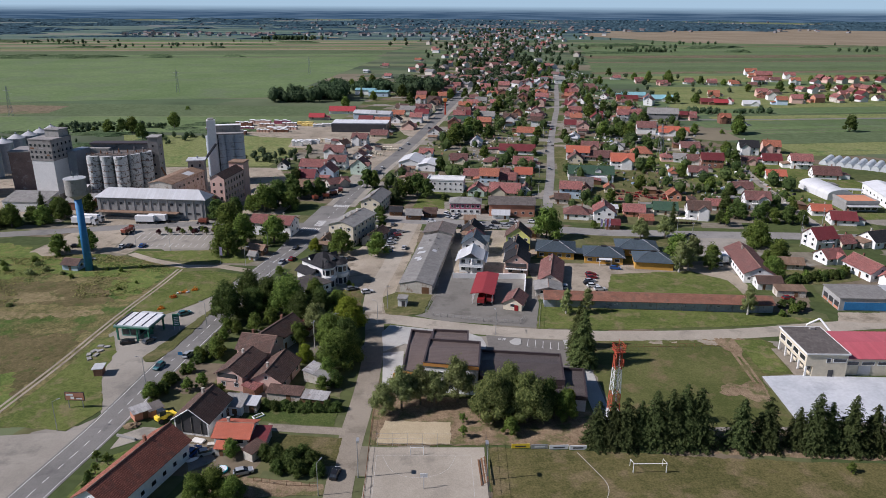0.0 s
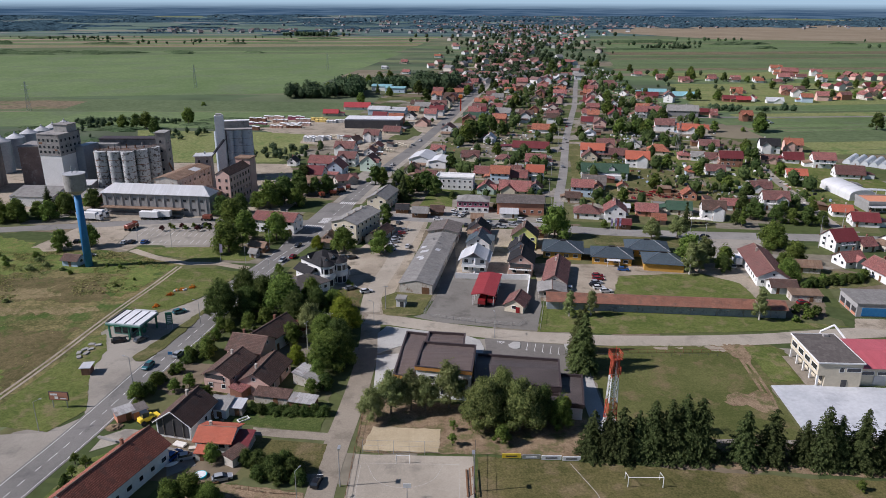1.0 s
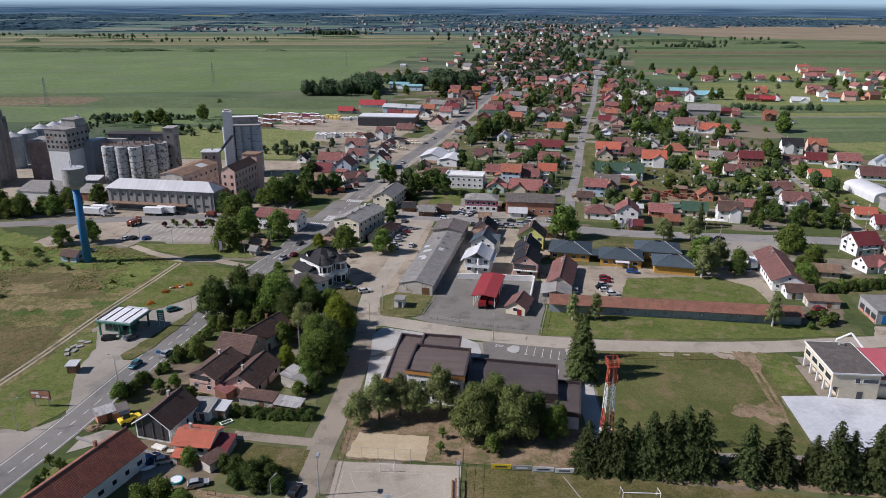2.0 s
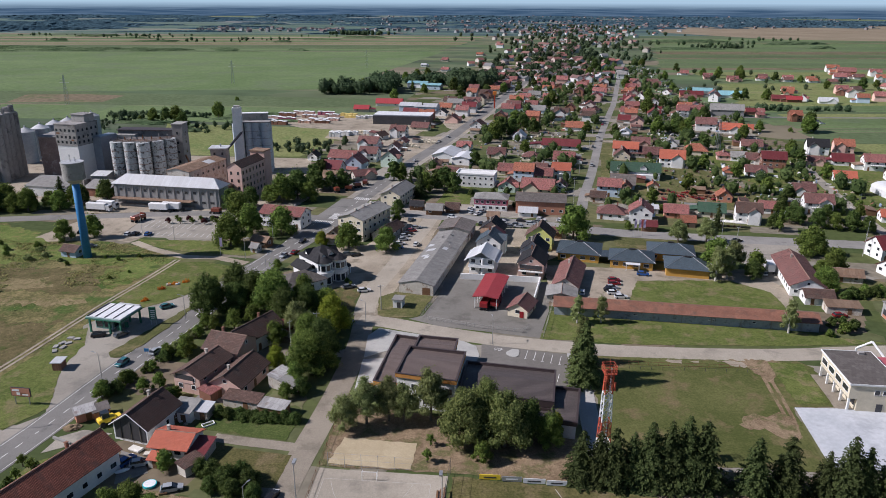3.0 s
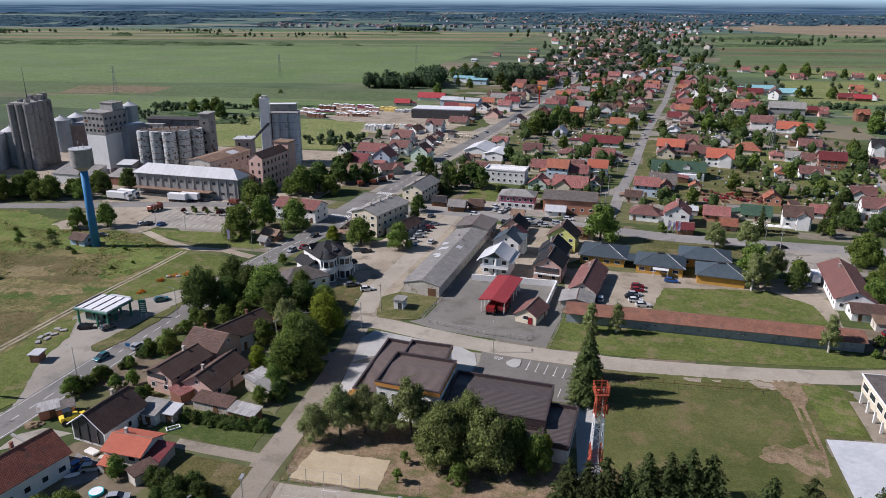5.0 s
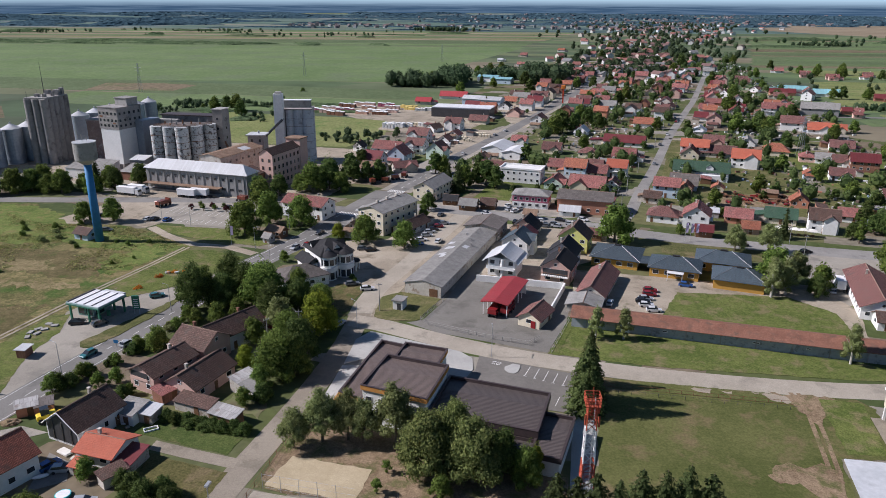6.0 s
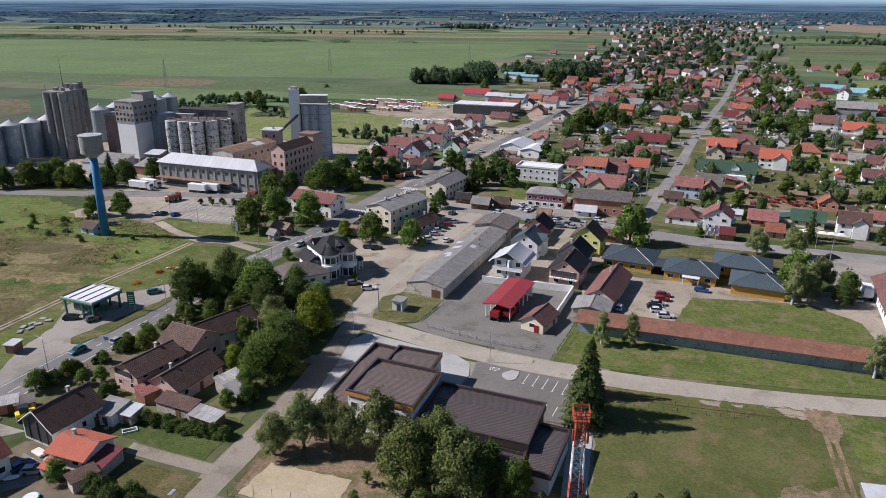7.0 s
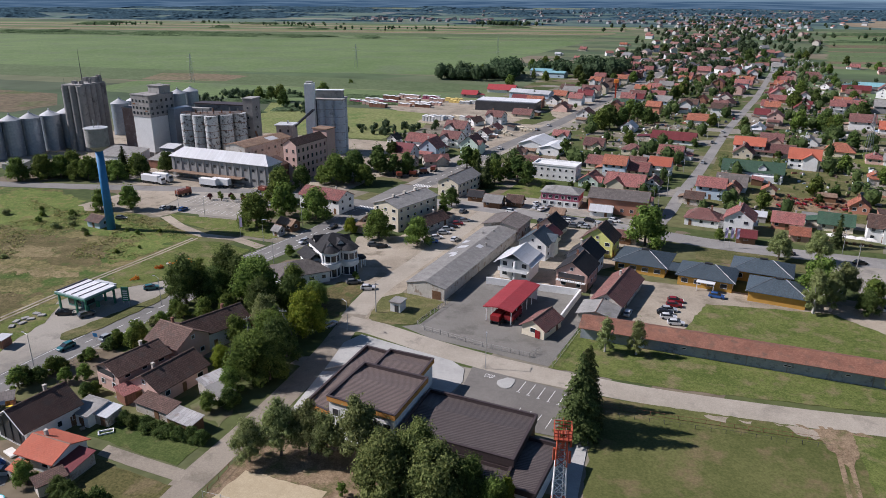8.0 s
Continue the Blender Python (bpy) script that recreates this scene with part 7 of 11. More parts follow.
for i, (x, y) in enumerate(((-8.2, -7.6), (-1.2, -8.0), (5.8, -8.4), (10.4, -2.6), (14.4, 3.6), (-5.0, -0.6), (2.4, -0.6))):
    bm = bmesh.new(); tube(bm, x, y, 2.6, 3.3, 3.3, 20.0, 22); d_ = part("drum", bm, PEELING, dr)
    bm = bmesh.new(); tube(bm, x, y, -0.1, 2.8, 3.1, 2.7, 16); part("foot", bm, CONCRETE_DARK, d_)
    for z in (5.4, 8.6, 11.8, 15.0, 18.2):
        bm = bmesh.new(); tube(bm, x, y, z, 3.36, 3.36, 0.2, 22); part("hoop", bm, RUST, d_)
bm = bmesh.new(); prism(bm, [(-10, -7.5), (7, -8.6), (16, 4), (13, 8), (-7, 3)], 22.5, 22.8); part("roof_deck", bm, TILE["ash"], dr, "rusty roof deck")
RIM = [(-11, -8.3), (-4.7, -8.4), (1.6, -8.5), (8, -8.6), (11.3, -4), (14.6, 0.5), (17.8, 5)]
for (ax, ay), (bx, by) in zip(RIM, RIM[1:]):
    bm = bmesh.new()
    for z in (23.5, 24.1):
        strut(bm, (ax, ay, z), (bx, by, z), 0.07)
    for f in (0.0, 0.5):
        strut(bm, (ax + (bx - ax) * f, ay + (by - ay) * f, 22.9), (ax + (bx - ax) * f, ay + (by - ay) * f, 24.1), 0.07)
    part("railing", bm, RUST, dr)
for k in range(11):
    bm = bmesh.new(); tube(bm, -8 + 2.1 * k, -5.6 + (k % 3) * 2.4 + max(0, k - 5) * 1.6, 22.9, 0.45, 0.3, 0.9 + 0.6 * (k % 3), 8); part("hatch", bm, RUST if k % 2 else CONCRETE_DARK, dr)
bm = bmesh.new(); box(bm, 17.6, 10.5, -0.1, 5.2, 8, 29.4); part("stair_tower", bm, CONCRETE_DARK, dr, "dark concrete stair tower")
bm = bmesh.new(); box(bm, 17.6, 10.5, 29.301, 5.9, 8.7, 0.35); part("tower_slab", bm, CONCRETE, dr)
for z in (4, 9, 14, 19, 24):
    window_part(dr, placed(17.6, 6.49, 0, 1, z), 1.4, 1.5, CONCRETE)
    window_part(dr, placed(20.2, 10.5, 90, 1, z), 1.4, 1.5, CONCRETE)
for k in range(4):
    bm = bmesh.new(); strut(bm, (-11.6, -8 + 3 * k, 0), (-11.6, -8 + 3 * k, 22), 0.14); part("downpipe", bm, RUST, dr)
bm = bmesh.new(); strut(bm, (20.2, 8, 13), (27, 2, 3.5), 0.5, 6); part("loading_chute", bm, RUST, dr)
bm = bmesh.new(); box(bm, -2, 19, -0.1, 34, 7, 24.4); part("rear_hall", bm, CONCRETE_DARK, dr)
bm = bmesh.new(); box(bm, -2, 19, 24.301, 35, 8, 0.5); part("rear_roof", bm, UMBER_METAL, dr)
bm = bmesh.new(); box(bm, -16, 11.5, 20.0, 18, 3.0, 3.0); part("conveyor_bridge", bm, CONCRETE, dr, "pale enclosed conveyor bridge")
for x in (-22, -16, -11):
    bm = bmesh.new(); strut(bm, (x, 11.5, 0), (x, 11.5, 20.1), 0.25); part("bridge_leg", bm, RUST, dr)

# store with a pale hipped roof
st = thing("grain_store", placed(-124.0, 314.1, -7.5), "long two-storey grey store with a bright pale hipped roof", "store")
bm = bmesh.new(); box(bm, 0, 0, -0.1, 53, 9, 10.3); part("wall", bm, PLASTER["grey"], st)
part("roof", hip_roof(53, 9, 10.2, 3.6, 0.8), TILE["white"], st)
for k in range(13):
    bm = bmesh.new(); box(bm, -25 + k * 4.15, -4.62, 0, 0.6, 0.3, 10.1); part("pilaster", bm, PLASTER["grey"], st)
    if k < 12:
        window_part(st, placed(-22.9 + k * 4.15, -4.5, 0, 1, 6.6), 1.6, 1.3, CONCRETE_DARK)
        window_part(st, placed(-22.9 + k * 4.15, -4.5, 0, 1, 2.4), 2.0, 1.2, CONCRETE_DARK)
bm = bmesh.new(); box(bm, -6, -6.4, 3.6, 40, 3.8, 0.25)
part("loading_canopy", bm, TILE["rust"], st)
bm = bmesh.new(); box(bm, -6, -5.7, 0, 40, 2.4, 1.1); part("loading_dock", bm, CONCRETE, st)

# rusty roofed hall, brick mill, second silo tower
rh = thing("sack_hall", placed(-120.2, 337.4, 77), "large grey hall with a rusty brown roof and a pale patch", "hall")
part("wall", gable_walls(31, 12.5, 14, 1.3), PLASTER["old"], rh)
part("roof", gable_roof(31, 12.5, 14, 1.3, 0.5, 0.4, 0.15), TILE["rust"], rh)
bm = bmesh.new(); prism(bm, [(2, -5.6), (8, -5.6), (8, -1.6), (2, -1.6)], 14.0, lambda a, b: 14.0 + 1.3 * (1 - abs(b) / 6.25) + 0.22); part("patched_sheet", bm, TILE["white"], rh, "pale new sheets")
row_of_windows(rh, (-15.5, 6.25), (-15.5, -6.25), 9.5, 3, 1.6, 1.4, CONCRETE)
row_of_windows(rh, (-15.5, -6.25), (15.5, -6.25), 10.4, 7, 1.5, 1.2, CONCRETE)
lift = thing("lift_house", placed(-115.6, 357.6, 8), "square grey lift house with a pale overhanging roof", "tower")
bm = bmesh.new(); box(bm, 0, 0, -0.1, 8, 7.6, 18.6); part("wall", bm, CONCRETE, lift)
bm = bmesh.new(); box(bm, 0, 0, 18.501, 9.6, 9.2, 0.5); part("roof", bm, TILE["white"], lift)
bm = bmesh.new(); tube(bm, 0.5, 0.5, 19.0, 0.5, 0.4, 1.4, 8); part("roof_vent", bm, STEEL, lift)
bm = bmesh.new(); strut(bm, (3.6, 1.5, 17.5), (8.6, 18, 23.5), 0.7, 6); part("conveyor", bm, STEEL_DARK, lift, "dark inclined conveyor")
for u in (-2, 2):
    window_part(lift, placed(u, -3.8, 0, 1, 15.2), 1.2, 1.6, CONCRETE_DARK)
bmill = thing("brick_mill", placed(-94.0, 333.6, 79), "tall old orange brick mill with rows of windows", "mill")
part("wall", gable_walls(22.6, 7.2, 16.2, 2.4), PLASTER["pink"], bmill)
part("roof", gable_roof(22.6, 7.2, 16.2, 2.4, 0.4, 0.3, 0.15), TILE["dark"], bmill)
for z in (2.2, 5.6, 9.0, 12.6):
    row_of_windows(bmill, (-11.3, -3.6), (11.3, -3.6), z, 7, 1.2, 1.8, TIMBER)
    row_of_windows(bmill, (-11.3, 3.6), (-11.3, -3.6), z, 2, 1.1, 1.6, TIMBER)
bm = bmesh.new(); box(bm, 14.6, 0, -0.1, 6.6, 7.8, 19.6); part("rear_tower", bm, PLASTER["pink"], bmill)
bm = bmesh.new(); box(bm, 14.6, 0, 19.501, 7.4, 8.6, 0.5); part("tower_roof", bm, TILE["rust"], bmill)
lean_to(-101.5, 319.5, 9, 7, 79, 8.0, 10.5, "dark", "brick", "brick annex with a sloping dark roof", "annex", "annex")
t2 = thing("silo_tower", placed(-104.6, 386.5, 12), "tall silo block of ribbed grey cells with a white lift tower", "silo")
for i in range(3):
    for j in range(2):
        bm = bmesh.new(); tube(bm, -4.8 + i * 4.9, -3.2 + j * 6.2, -0.1, 2.85, 2.85, 27.8, 18)
        c = part("cell", bm, SILO_PALE, t2)
        for z in range(3, 27, 4):
            bm = bmesh.new(); tube(bm, -4.8 + i * 4.9, -3.2 + j * 6.2, z, 2.91, 2.91, 0.2, 18); part("hoop", bm, CONCRETE_DARK, c)
bm = bmesh.new(); box(bm, 0, 0, 27.7, 15.8, 12.4, 0.6); part("roof_slab", bm, CONCRETE_DARK, t2)
bm = bmesh.new(); box(bm, -0.6, 1.5, 28.3, 14, 3.8, 3.6); part("conveyor_house", bm, CONCRETE, t2)
bm = bmesh.new(); box(bm, -0.6, 1.5, 31.9, 14.6, 4.4, 0.35); part("conveyor_roof", bm, WHITE_PAINT, t2, "white conveyor roof")
bm = bmesh.new(); box(bm, -8.9, -7.5, -0.1, 4.6, 4.6, 36.6); part("lift_tower", bm, PLASTER["white"], t2, "tall white lift tower")
bm = bmesh.new(); box(bm, -8.9, -7.5, 36.5, 3.0, 3.0, 0.9); part("lift_cap", bm, CONCRETE, t2)
bm = bmesh.new(); tube(bm, -10.2, -2.2, -0.1, 2.6, 2.6, 27, 16); part("lift_cell", bm, SILO_PALE, t2)
bm = bmesh.new(); strut(bm, (-5.9, -7.2, 0), (-5.9, -7.2, 28), 0.3, 6); part("downpipe", bm, STEEL_DARK, t2)
lean_to(-190, 329, 22, 12, -6, 5, 7.5, "grey", "white", "white workshop with a flat grey roof", "workshop", "workshop")
lean_to(-166, 330, 14, 10, -6, 4, 6, "grey", "brick", "low brick workshop with a grey roof", "workshop", "workshop")
lean_to(-172, 342, 8, 7, 0, 7, 8, "white", "grey", "small grey plant room", "annex", "annex")
lean_to(-232, 306, 10, 7, 6, 2.8, 3.6, "grey", "old", "low weathered shed beside trees", "shed", "shed")
for x, y, rot, c, lab in ((-124, 302, -6, "white", "white lorry trailer at the store"), (-119, 303.6, -6, "silver", "silver lorry trailer at the store")):
    lorry(x, y, rot, c, 11, lab, False)
lorry(-152, 300.5, -8, "white", 12, "white articulated lorry parked by the road")
lorry(-150, 304.5, -8, "silver", 10, "grey lorry parked by the road")
lorry(-127.5, 287, 70, "rust", 6.5, "rusty red tipper lorry on the gravel yard", True, True)
lorry(-98.5, 300.5, 170, "rust", 5.0, "small rusty farm trailer at the store", False, True)
for kind, x, y, s in (("dark", -211, 288, 0.7), ("oak", -207, 297, 0.8), ("dark", -202, 302, 0.75), ("oak", -190, 297, 0.85), ("dark", -185, 302, 0.8), ("dark", -196, 300, 0.7), ("oak", -178, 305, 0.75), ("dark", -166, 311, 0.85), ("ash", -171, 314, 0.8), ("oak", -162, 322, 0.7)):
    plant(kind, x, y, s)
# ---- near houses beside the main road ----
house(-59.6, 108.5, 24, 9.4, 70, 1, "terracotta", "white", rise=3.2, h=4.8, label="long white house with a weathered red tiled roof")
old_house = house(-51.9, 132.6, 11, 8.8, 76, 1, "dark", "white", rise=3.0, h=4.2, label="old white house with a dark mossy tile roof", balcony=False, windows=False)
for u in (1.0, 4.0):
    window_part(old_house, wall_pose(11, 8.8, 0, u, 1.3), 1.0, 1.3)
# gable stays closed: a dark panel stands in for the shade inside it
bm = bmesh.new(); solid(bm, [(-4.0, -0.06, 0.6), (4.0, -0.06, 0.6), (4.0, -0.06, 4.1), (0, -0.06, 6.9), (-4.0, -0.06, 4.1), (-4.0, 0.1, 0.6), (4.0, 0.1, 0.6), (4.0, 0.1, 4.1), (0, 0.1, 6.9), (-4.0, 0.1, 4.1)], [(0, 1, 2, 3, 4), (9, 8, 7, 6, 5), (0, 5, 6, 1), (1, 6, 7, 2), (2, 7, 8, 3), (3, 8, 9, 4), (4, 9, 5, 0)]); part("open_gable", bm, STEEL_DARK, old_house, "dark panel for the shaded open gable behind bare timbers", at=wall_pose(11, 8.8, 3, 0, 0))
for sx in (-1, 1):
    bm = bmesh.new(); strut(bm, (sx * 5.0, -0.55, 3.75), (0, -0.55, 7.3), 0.12, 4); part("bargeboard", bm, FRAME, old_house, at=wall_pose(11, 8.8, 3, 0, 0))
for u in (-2.4, 0.2, 2.6):
    bm = bmesh.new(); strut(bm, (u, -0.15, 0.5), (u, -0.15, 5.0), 0.1, 4); part("timber_post", bm, TIMBER_GREY, old_house, at=wall_pose(11, 8.8, 3, 0, 0))
house(-42.2, 125.4, 8.2, 7.2, -6, 1, "vermilion", "white", rise=1.4, h=2.9, label="low white house with a bright orange tile roof")
lean_to(-36.4, 123.8, 3.8, 5.4, -6, 1.9, 2.6, "crimson", "old", "lean-to with a dark red sheet roof")
pink_house = house(-47.4, 154.0, 12.4, 7.6, 73, 2, "dark", "pink", rise=2.0, h=4.7, label="pink house with a dark brown tiled roof and a loggia")
# no recess: dark panel on the wall imitates the loggia's shade
bm = bmesh.new(); box(bm, 0, -0.03, 0, 5.2, 0.16, 1.9); part("loggia", bm, STEEL_DARK, pink_house, "dark panel painted as a shaded loggia", at=wall_pose(12.4, 7.6, 3, -0.6, 3.0))
bm = bmesh.new(); box(bm, 0, -0.14, 0, 5.2, 0.1, 0.75); part("loggia_parapet", bm, PLASTER["pink"], pink_house, at=wall_pose(12.4, 7.6, 3, -0.6, 2.85))
house(-44.6, 166.0, 10, 9.0, -14, 1, "dark", "pink", rise=2.6, h=5.0, label="house wing with a brown tiled roof")
house(-41.2, 174.8, 15, 8.0, 64, 1, "dark", "white", rise=2.6, h=4.6, label="white house with a long dark tiled roof")
house(-37.9, 153.2, 13, 8.4, 77, 1, "dark", "pink", rise=2.5, h=3.4, label="pink house with a brown tiled roof and a tall chimney")
lean_to(-42.6, 146.6, 4.6, 3.6, 66, 2.4, 3.0, "red", "brick", "brick porch with a small red roof", "porch", "porch")
lean_to(-27.0, 153.6, 5.5, 5.0, 66, 2.6, 3.4, "tin", "old", "weathered tin-roofed garden shed", "shed", "shed")
lean_to(-24.6, 151.2, 3.4, 4.4, 66, 2.4, 2.9, "grey", "old", "small weathered tin-roofed garden shed", "shed", "shed")
lean_to(-25.6, 140.6, 6.4, 3.2, -14, 2.2, 2.7, "tin", "brown", "low shed with a pale tin roof", "shed", "shed")
lean_to(-33.8, 143.4, 9.0, 3.2, -12, 2.2, 2.8, "dark", "old", "low shed with a dark roof", "shed", "shed")
lean_to(-41.4, 138.4, 3.4, 3.6, -8, 2.3, 2.7, "white", "old", "low shed with a bright tin roof", "shed", "shed")
lean_to(-45.5, 138.0, 5.0, 5.0, -8, 2.6, 3.2, "grey", "white", "white outbuilding with a grey roof", "shed", "shed")
lean_to(-68.2, 135.6, 4.0, 3.0, 40, 2.2, 2.6, "tin", "clay", "brick shed with a rusty white roof beside the road", "shed", "shed")
lean_to(-65.2, 137.0, 3.4, 3.0, 40, 2.0, 2.4, "ash", "clay", "small dark roadside shed", "shed", "shed")
lean_to(-44.4, 119.6, 2.2, 2.0, -6, 2.0, 2.5, "vermilion", "old", "small porch with an orange tile roof", "porch", "porch")
lean_to(-36.6, 118.6, 4.6, 2.6, 60, 2.2, 2.6, "dark", "old", "low dark garden shed", "shed", "shed")
lean_to(-33.5, 183.2, 6.0, 5.0, 64, 2.4, 3.2, "crimson", "old", "shed with a dark red roof under trees", "shed", "shed")
dig = thing("yellow_loader", placed(-62.2, 133.8, 48, 1.15), "yellow wheel loader parked by the sheds", "loader")
bm = bmesh.new(); box(bm, 0, 0, 0.6, 3.2, 1.7, 1.0); bmesh.ops.bevel(bm, geom=bm.edges[:], offset=0.12, segments=1, affect="EDGES"); part("body", bm, YELLOW_PAINT, dig)
bm = bmesh.new(); box(bm, -0.2, 0, 1.6, 1.4, 1.4, 1.2); part("cab", bm, GLASS, dig)
bm = bmesh.new(); box(bm, 2.4, 0, 0.2, 0.9, 2.1, 0.8); strut(bm, (1.4, 0.5, 1.3), (2.2, 0.5, 0.7), 0.1); strut(bm, (1.4, -0.5, 1.3), (2.2, -0.5, 0.7), 0.1); part("bucket", bm, YELLOW_PAINT, dig)
for sx in (-1.0, 1.1):
    for sy in (-0.85, 0.85):
        bm = bmesh.new(); bmesh.ops.create_cone(bm, cap_ends=True, segments=12, radius1=0.55, radius2=0.55, depth=0.4, matrix=Matrix.Rotation(radians(90), 4, "X")); part("wheel", bm, RUBBER, dig, at=placed(sx, sy, 0, 1, 0.55))
patch("lawn", GARDEN_LAWN, 0.1, [(-42, 133.2), (-29, 131), (-20, 129.8), (-19.5, 138.5), (-30, 140.5), (-42, 140)], "mown garden lawn", "grass")
patch("driveway", LANE, 0.105, [(-36, 128.6), (-28.5, 127.4), (-17, 126), (-17, 129), (-28, 130.4), (-36, 131.6)], "pale concrete driveway", "pavement")
patch("lawn", PITCH, 0.1, [(-35, 127.6), (-28.5, 126.3), (-17.4, 124.8), (-18, 114), (-28, 114), (-33, 118)], "dry garden lawn", "grass")
patch("lawn", FRESH, 0.12, [(-70, 119), (-63, 124), (-66, 106), (-73, 104)], "small front lawn with a hedge", "grass")
patch("driveway", ASPHALT_PALE, 0.105, [(-70.5, 122), (-62, 127.5), (-59, 130), (-66, 131), (-70, 128)], "pale concrete apron by the road", "pavement")
pool = thing("paddling_pool", placed(-42.8, 113.2), "round turquoise paddling pool in the garden", "pool")
patch("patio", ASPHALT, 0.1, [(-54, 124), (-48, 122), (-45, 117), (-50, 113)], "grey concrete patio behind the house", "pavement")
patch("yard", DIRT, 0.095, [(-44, 112), (-33, 110), (-20, 107.6), (-19.5, 104), (-44, 104)], "worn earth and grass yard", "ground")
fence([(52, 167.4), (72, 167.2), (93.5, 167.6)], 1.0, 2.6, "thin sagging wire fence across the meadow", STEEL_DARK, rails=1, mesh_r=0.02, post_r=0.045)
patch("garden_bed", SOIL, 0.1, ragged([(-29, 150.5), (-22.5, 150.5), (-19.6, 147), (-19.4, 142.6), (-24, 144), (-28.6, 146)], 1.2, 0.8), "dug brown garden bed behind the sheds", "ground")
heap = thing("soil_heap", placed(-69.0, 131.4, 20), "low heap of brown soil and rubble", "heap")
bm = bmesh.new(); bmesh.ops.create_icosphere(bm, subdivisions=3, radius=1.0)
for v in bm.verts:
    v.co = Vector((v.co.x * 1.9, v.co.y * 1.3, max(-0.05, v.co.z * 0.9))) * (1 + 0.35 * noise.noise(v.co * 2.3))
part("mound", bm, DIRT, heap)
bm = bmesh.new(); box(bm, 0, 0, 0, 5.4, 0.5, 0.5)
beam = part("concrete_beam", bm, CONCRETE, at=placed(-68.4, 126.4, -22, z=0.1))
tagged(beam, "long pale concrete beam lying by the road", "beam")
bm = bmesh.new(); tube(bm, 0, 0, 0.04, 1.3, 1.35, 0.5, 20); part("wall", bm, TURQ, pool)
bm = bmesh.new(); tube(bm, 0, 0, 0.545, 1.2, 1.2, 0.02, 20); part("water", bm, LAMP_GLASS, pool)
fence([(-66, 150), (-60, 172), (-57, 186)], 1.2, 2.4, "low dark garden fence along the road", TIMBER_GREY, rails=2)
fence([(-35, 109.2), (-27.7, 107.5), (-21.1, 106.9)], 1.2, 1.6, "brown timber garden fence", TIMBER, rails=2)
cov = thing("cold_frame", placed(-39.2, 134.8, 40, z=0.1), "low white cold frame on the lawn", "cold frame")
bm = bmesh.new(); ring(bm, [(-1.4, -0.7), (1.4, -0.7), (1.4, 0.7), (-1.4, 0.7)], [(-1.25, -0.55), (1.25, -0.55), (1.25, 0.55), (-1.25, 0.55)], 0, 0.3); part("frame", bm, WHITE_PAINT, cov)

# ---- villa, apartment house and station by the main road ----
villa = thing("villa", placed(-33.4, 227.6, 44), "white villa with anthracite gables and a round bay", "house")
bm = bmesh.new(); box(bm, 0, 0, -0.1, 11.0, 12.4, 8.2); part("wall", bm, PLASTER["white"], villa)
part("roof", hip_roof(11.0, 12.4, 8.0, 3.4, 0.55), TILE["black"], villa)
for u, v, turn, h_ in ((-2.6, -3.4, 0, 8.8), (0.8, -3.0, 0, 9.1), (-3.2, 2.2, 90, 9.1), (3.2, -0.6, 90, 8.9)):
    part("dormer", gable_walls(3.4, 2.2, h_, 1.3), PLASTER["white"], villa, at=placed(u, v, 90 - turn))
    part("dormer_roof", gable_roof(3.6, 2.2, h_, 1.3, 0.3, 0.25), TILE["black"], villa, at=placed(u, v, 90 - turn))
bm = bmesh.new(); box(bm, -7.0, 0.5, -0.1, 3.6, 8.6, 5.2); part("side_wing", bm, PLASTER["white"], villa)
part("side_roof", gable_roof(9, 5, 5.2, 1.6, 0.4, 0.3), TILE["black"], villa, at=placed(-6.8, 0.5, 90))
for u in (-2.8, 2.8):
    bm = bmesh.new(); tube(bm, u, -5.8, -0.1, 2.5, 2.5, 7.9, 20); part("bay", bm, PLASTER["white"], villa, "curved white bay")
    bm = bmesh.new(); tube(bm, u, -5.8, 7.8, 2.85, 0.3, 1.5, 20); part("bay_roof", bm, TILE["black"], villa)
    bm = bmesh.new(); tube(bm, u, -5.8, 3.2, 3.0, 3.0, 1.3, 20); part("curved_balcony", bm, PLASTER["white"], villa)
    for z, h_ in ((0.4, 2.3), (5.0, 1.9)):
        bm = bmesh.new(); tube(bm, u, -5.8, z, 2.54, 2.54, h_, 20); part("bay_window", bm, GLASS, villa, "wide dark curved window")
        for k in range(4):
            a = radians(-150 + 40 * k)
            bm = bmesh.new(); box(bm, u + 2.54 * math.cos(a), -5.8 + 2.54 * math.sin(a), z, 0.34, 0.34, h_, math.degrees(a)); part("mullion", bm, PLASTER["white"], villa)
for z in (0.8, 5.0):
    row_of_windows(villa, (5.5, -5.0), (5.5, 6.2), z, 3, 1.7, 1.7)
    row_of_windows(villa, (-5.5, 6.2), (-5.5, -6.2), z, 2, 2.2, 1.6)
bm = bmesh.new(); tube(bm, 7.6, -2.6, 2.9, 2.0, 1.4, 0.7, 16); part("porch_roof", bm, TILE["black"], villa)
for u, v in ((7.4, -4.2), (9.0, -3.2), (9.0, -1.8)):
    bm = bmesh.new(); tube(bm, u, v, 0, 0.22, 0.2, 2.95, 10); part("porch_column", bm, PLASTER["white"], villa)
house(-39.0, 216.4, 14.5, 11.0, 42, 1, "ash", "white", hip=True, rise=2.7, chimney=False, label="low wing with a broad dark hipped roof", h=3.4)
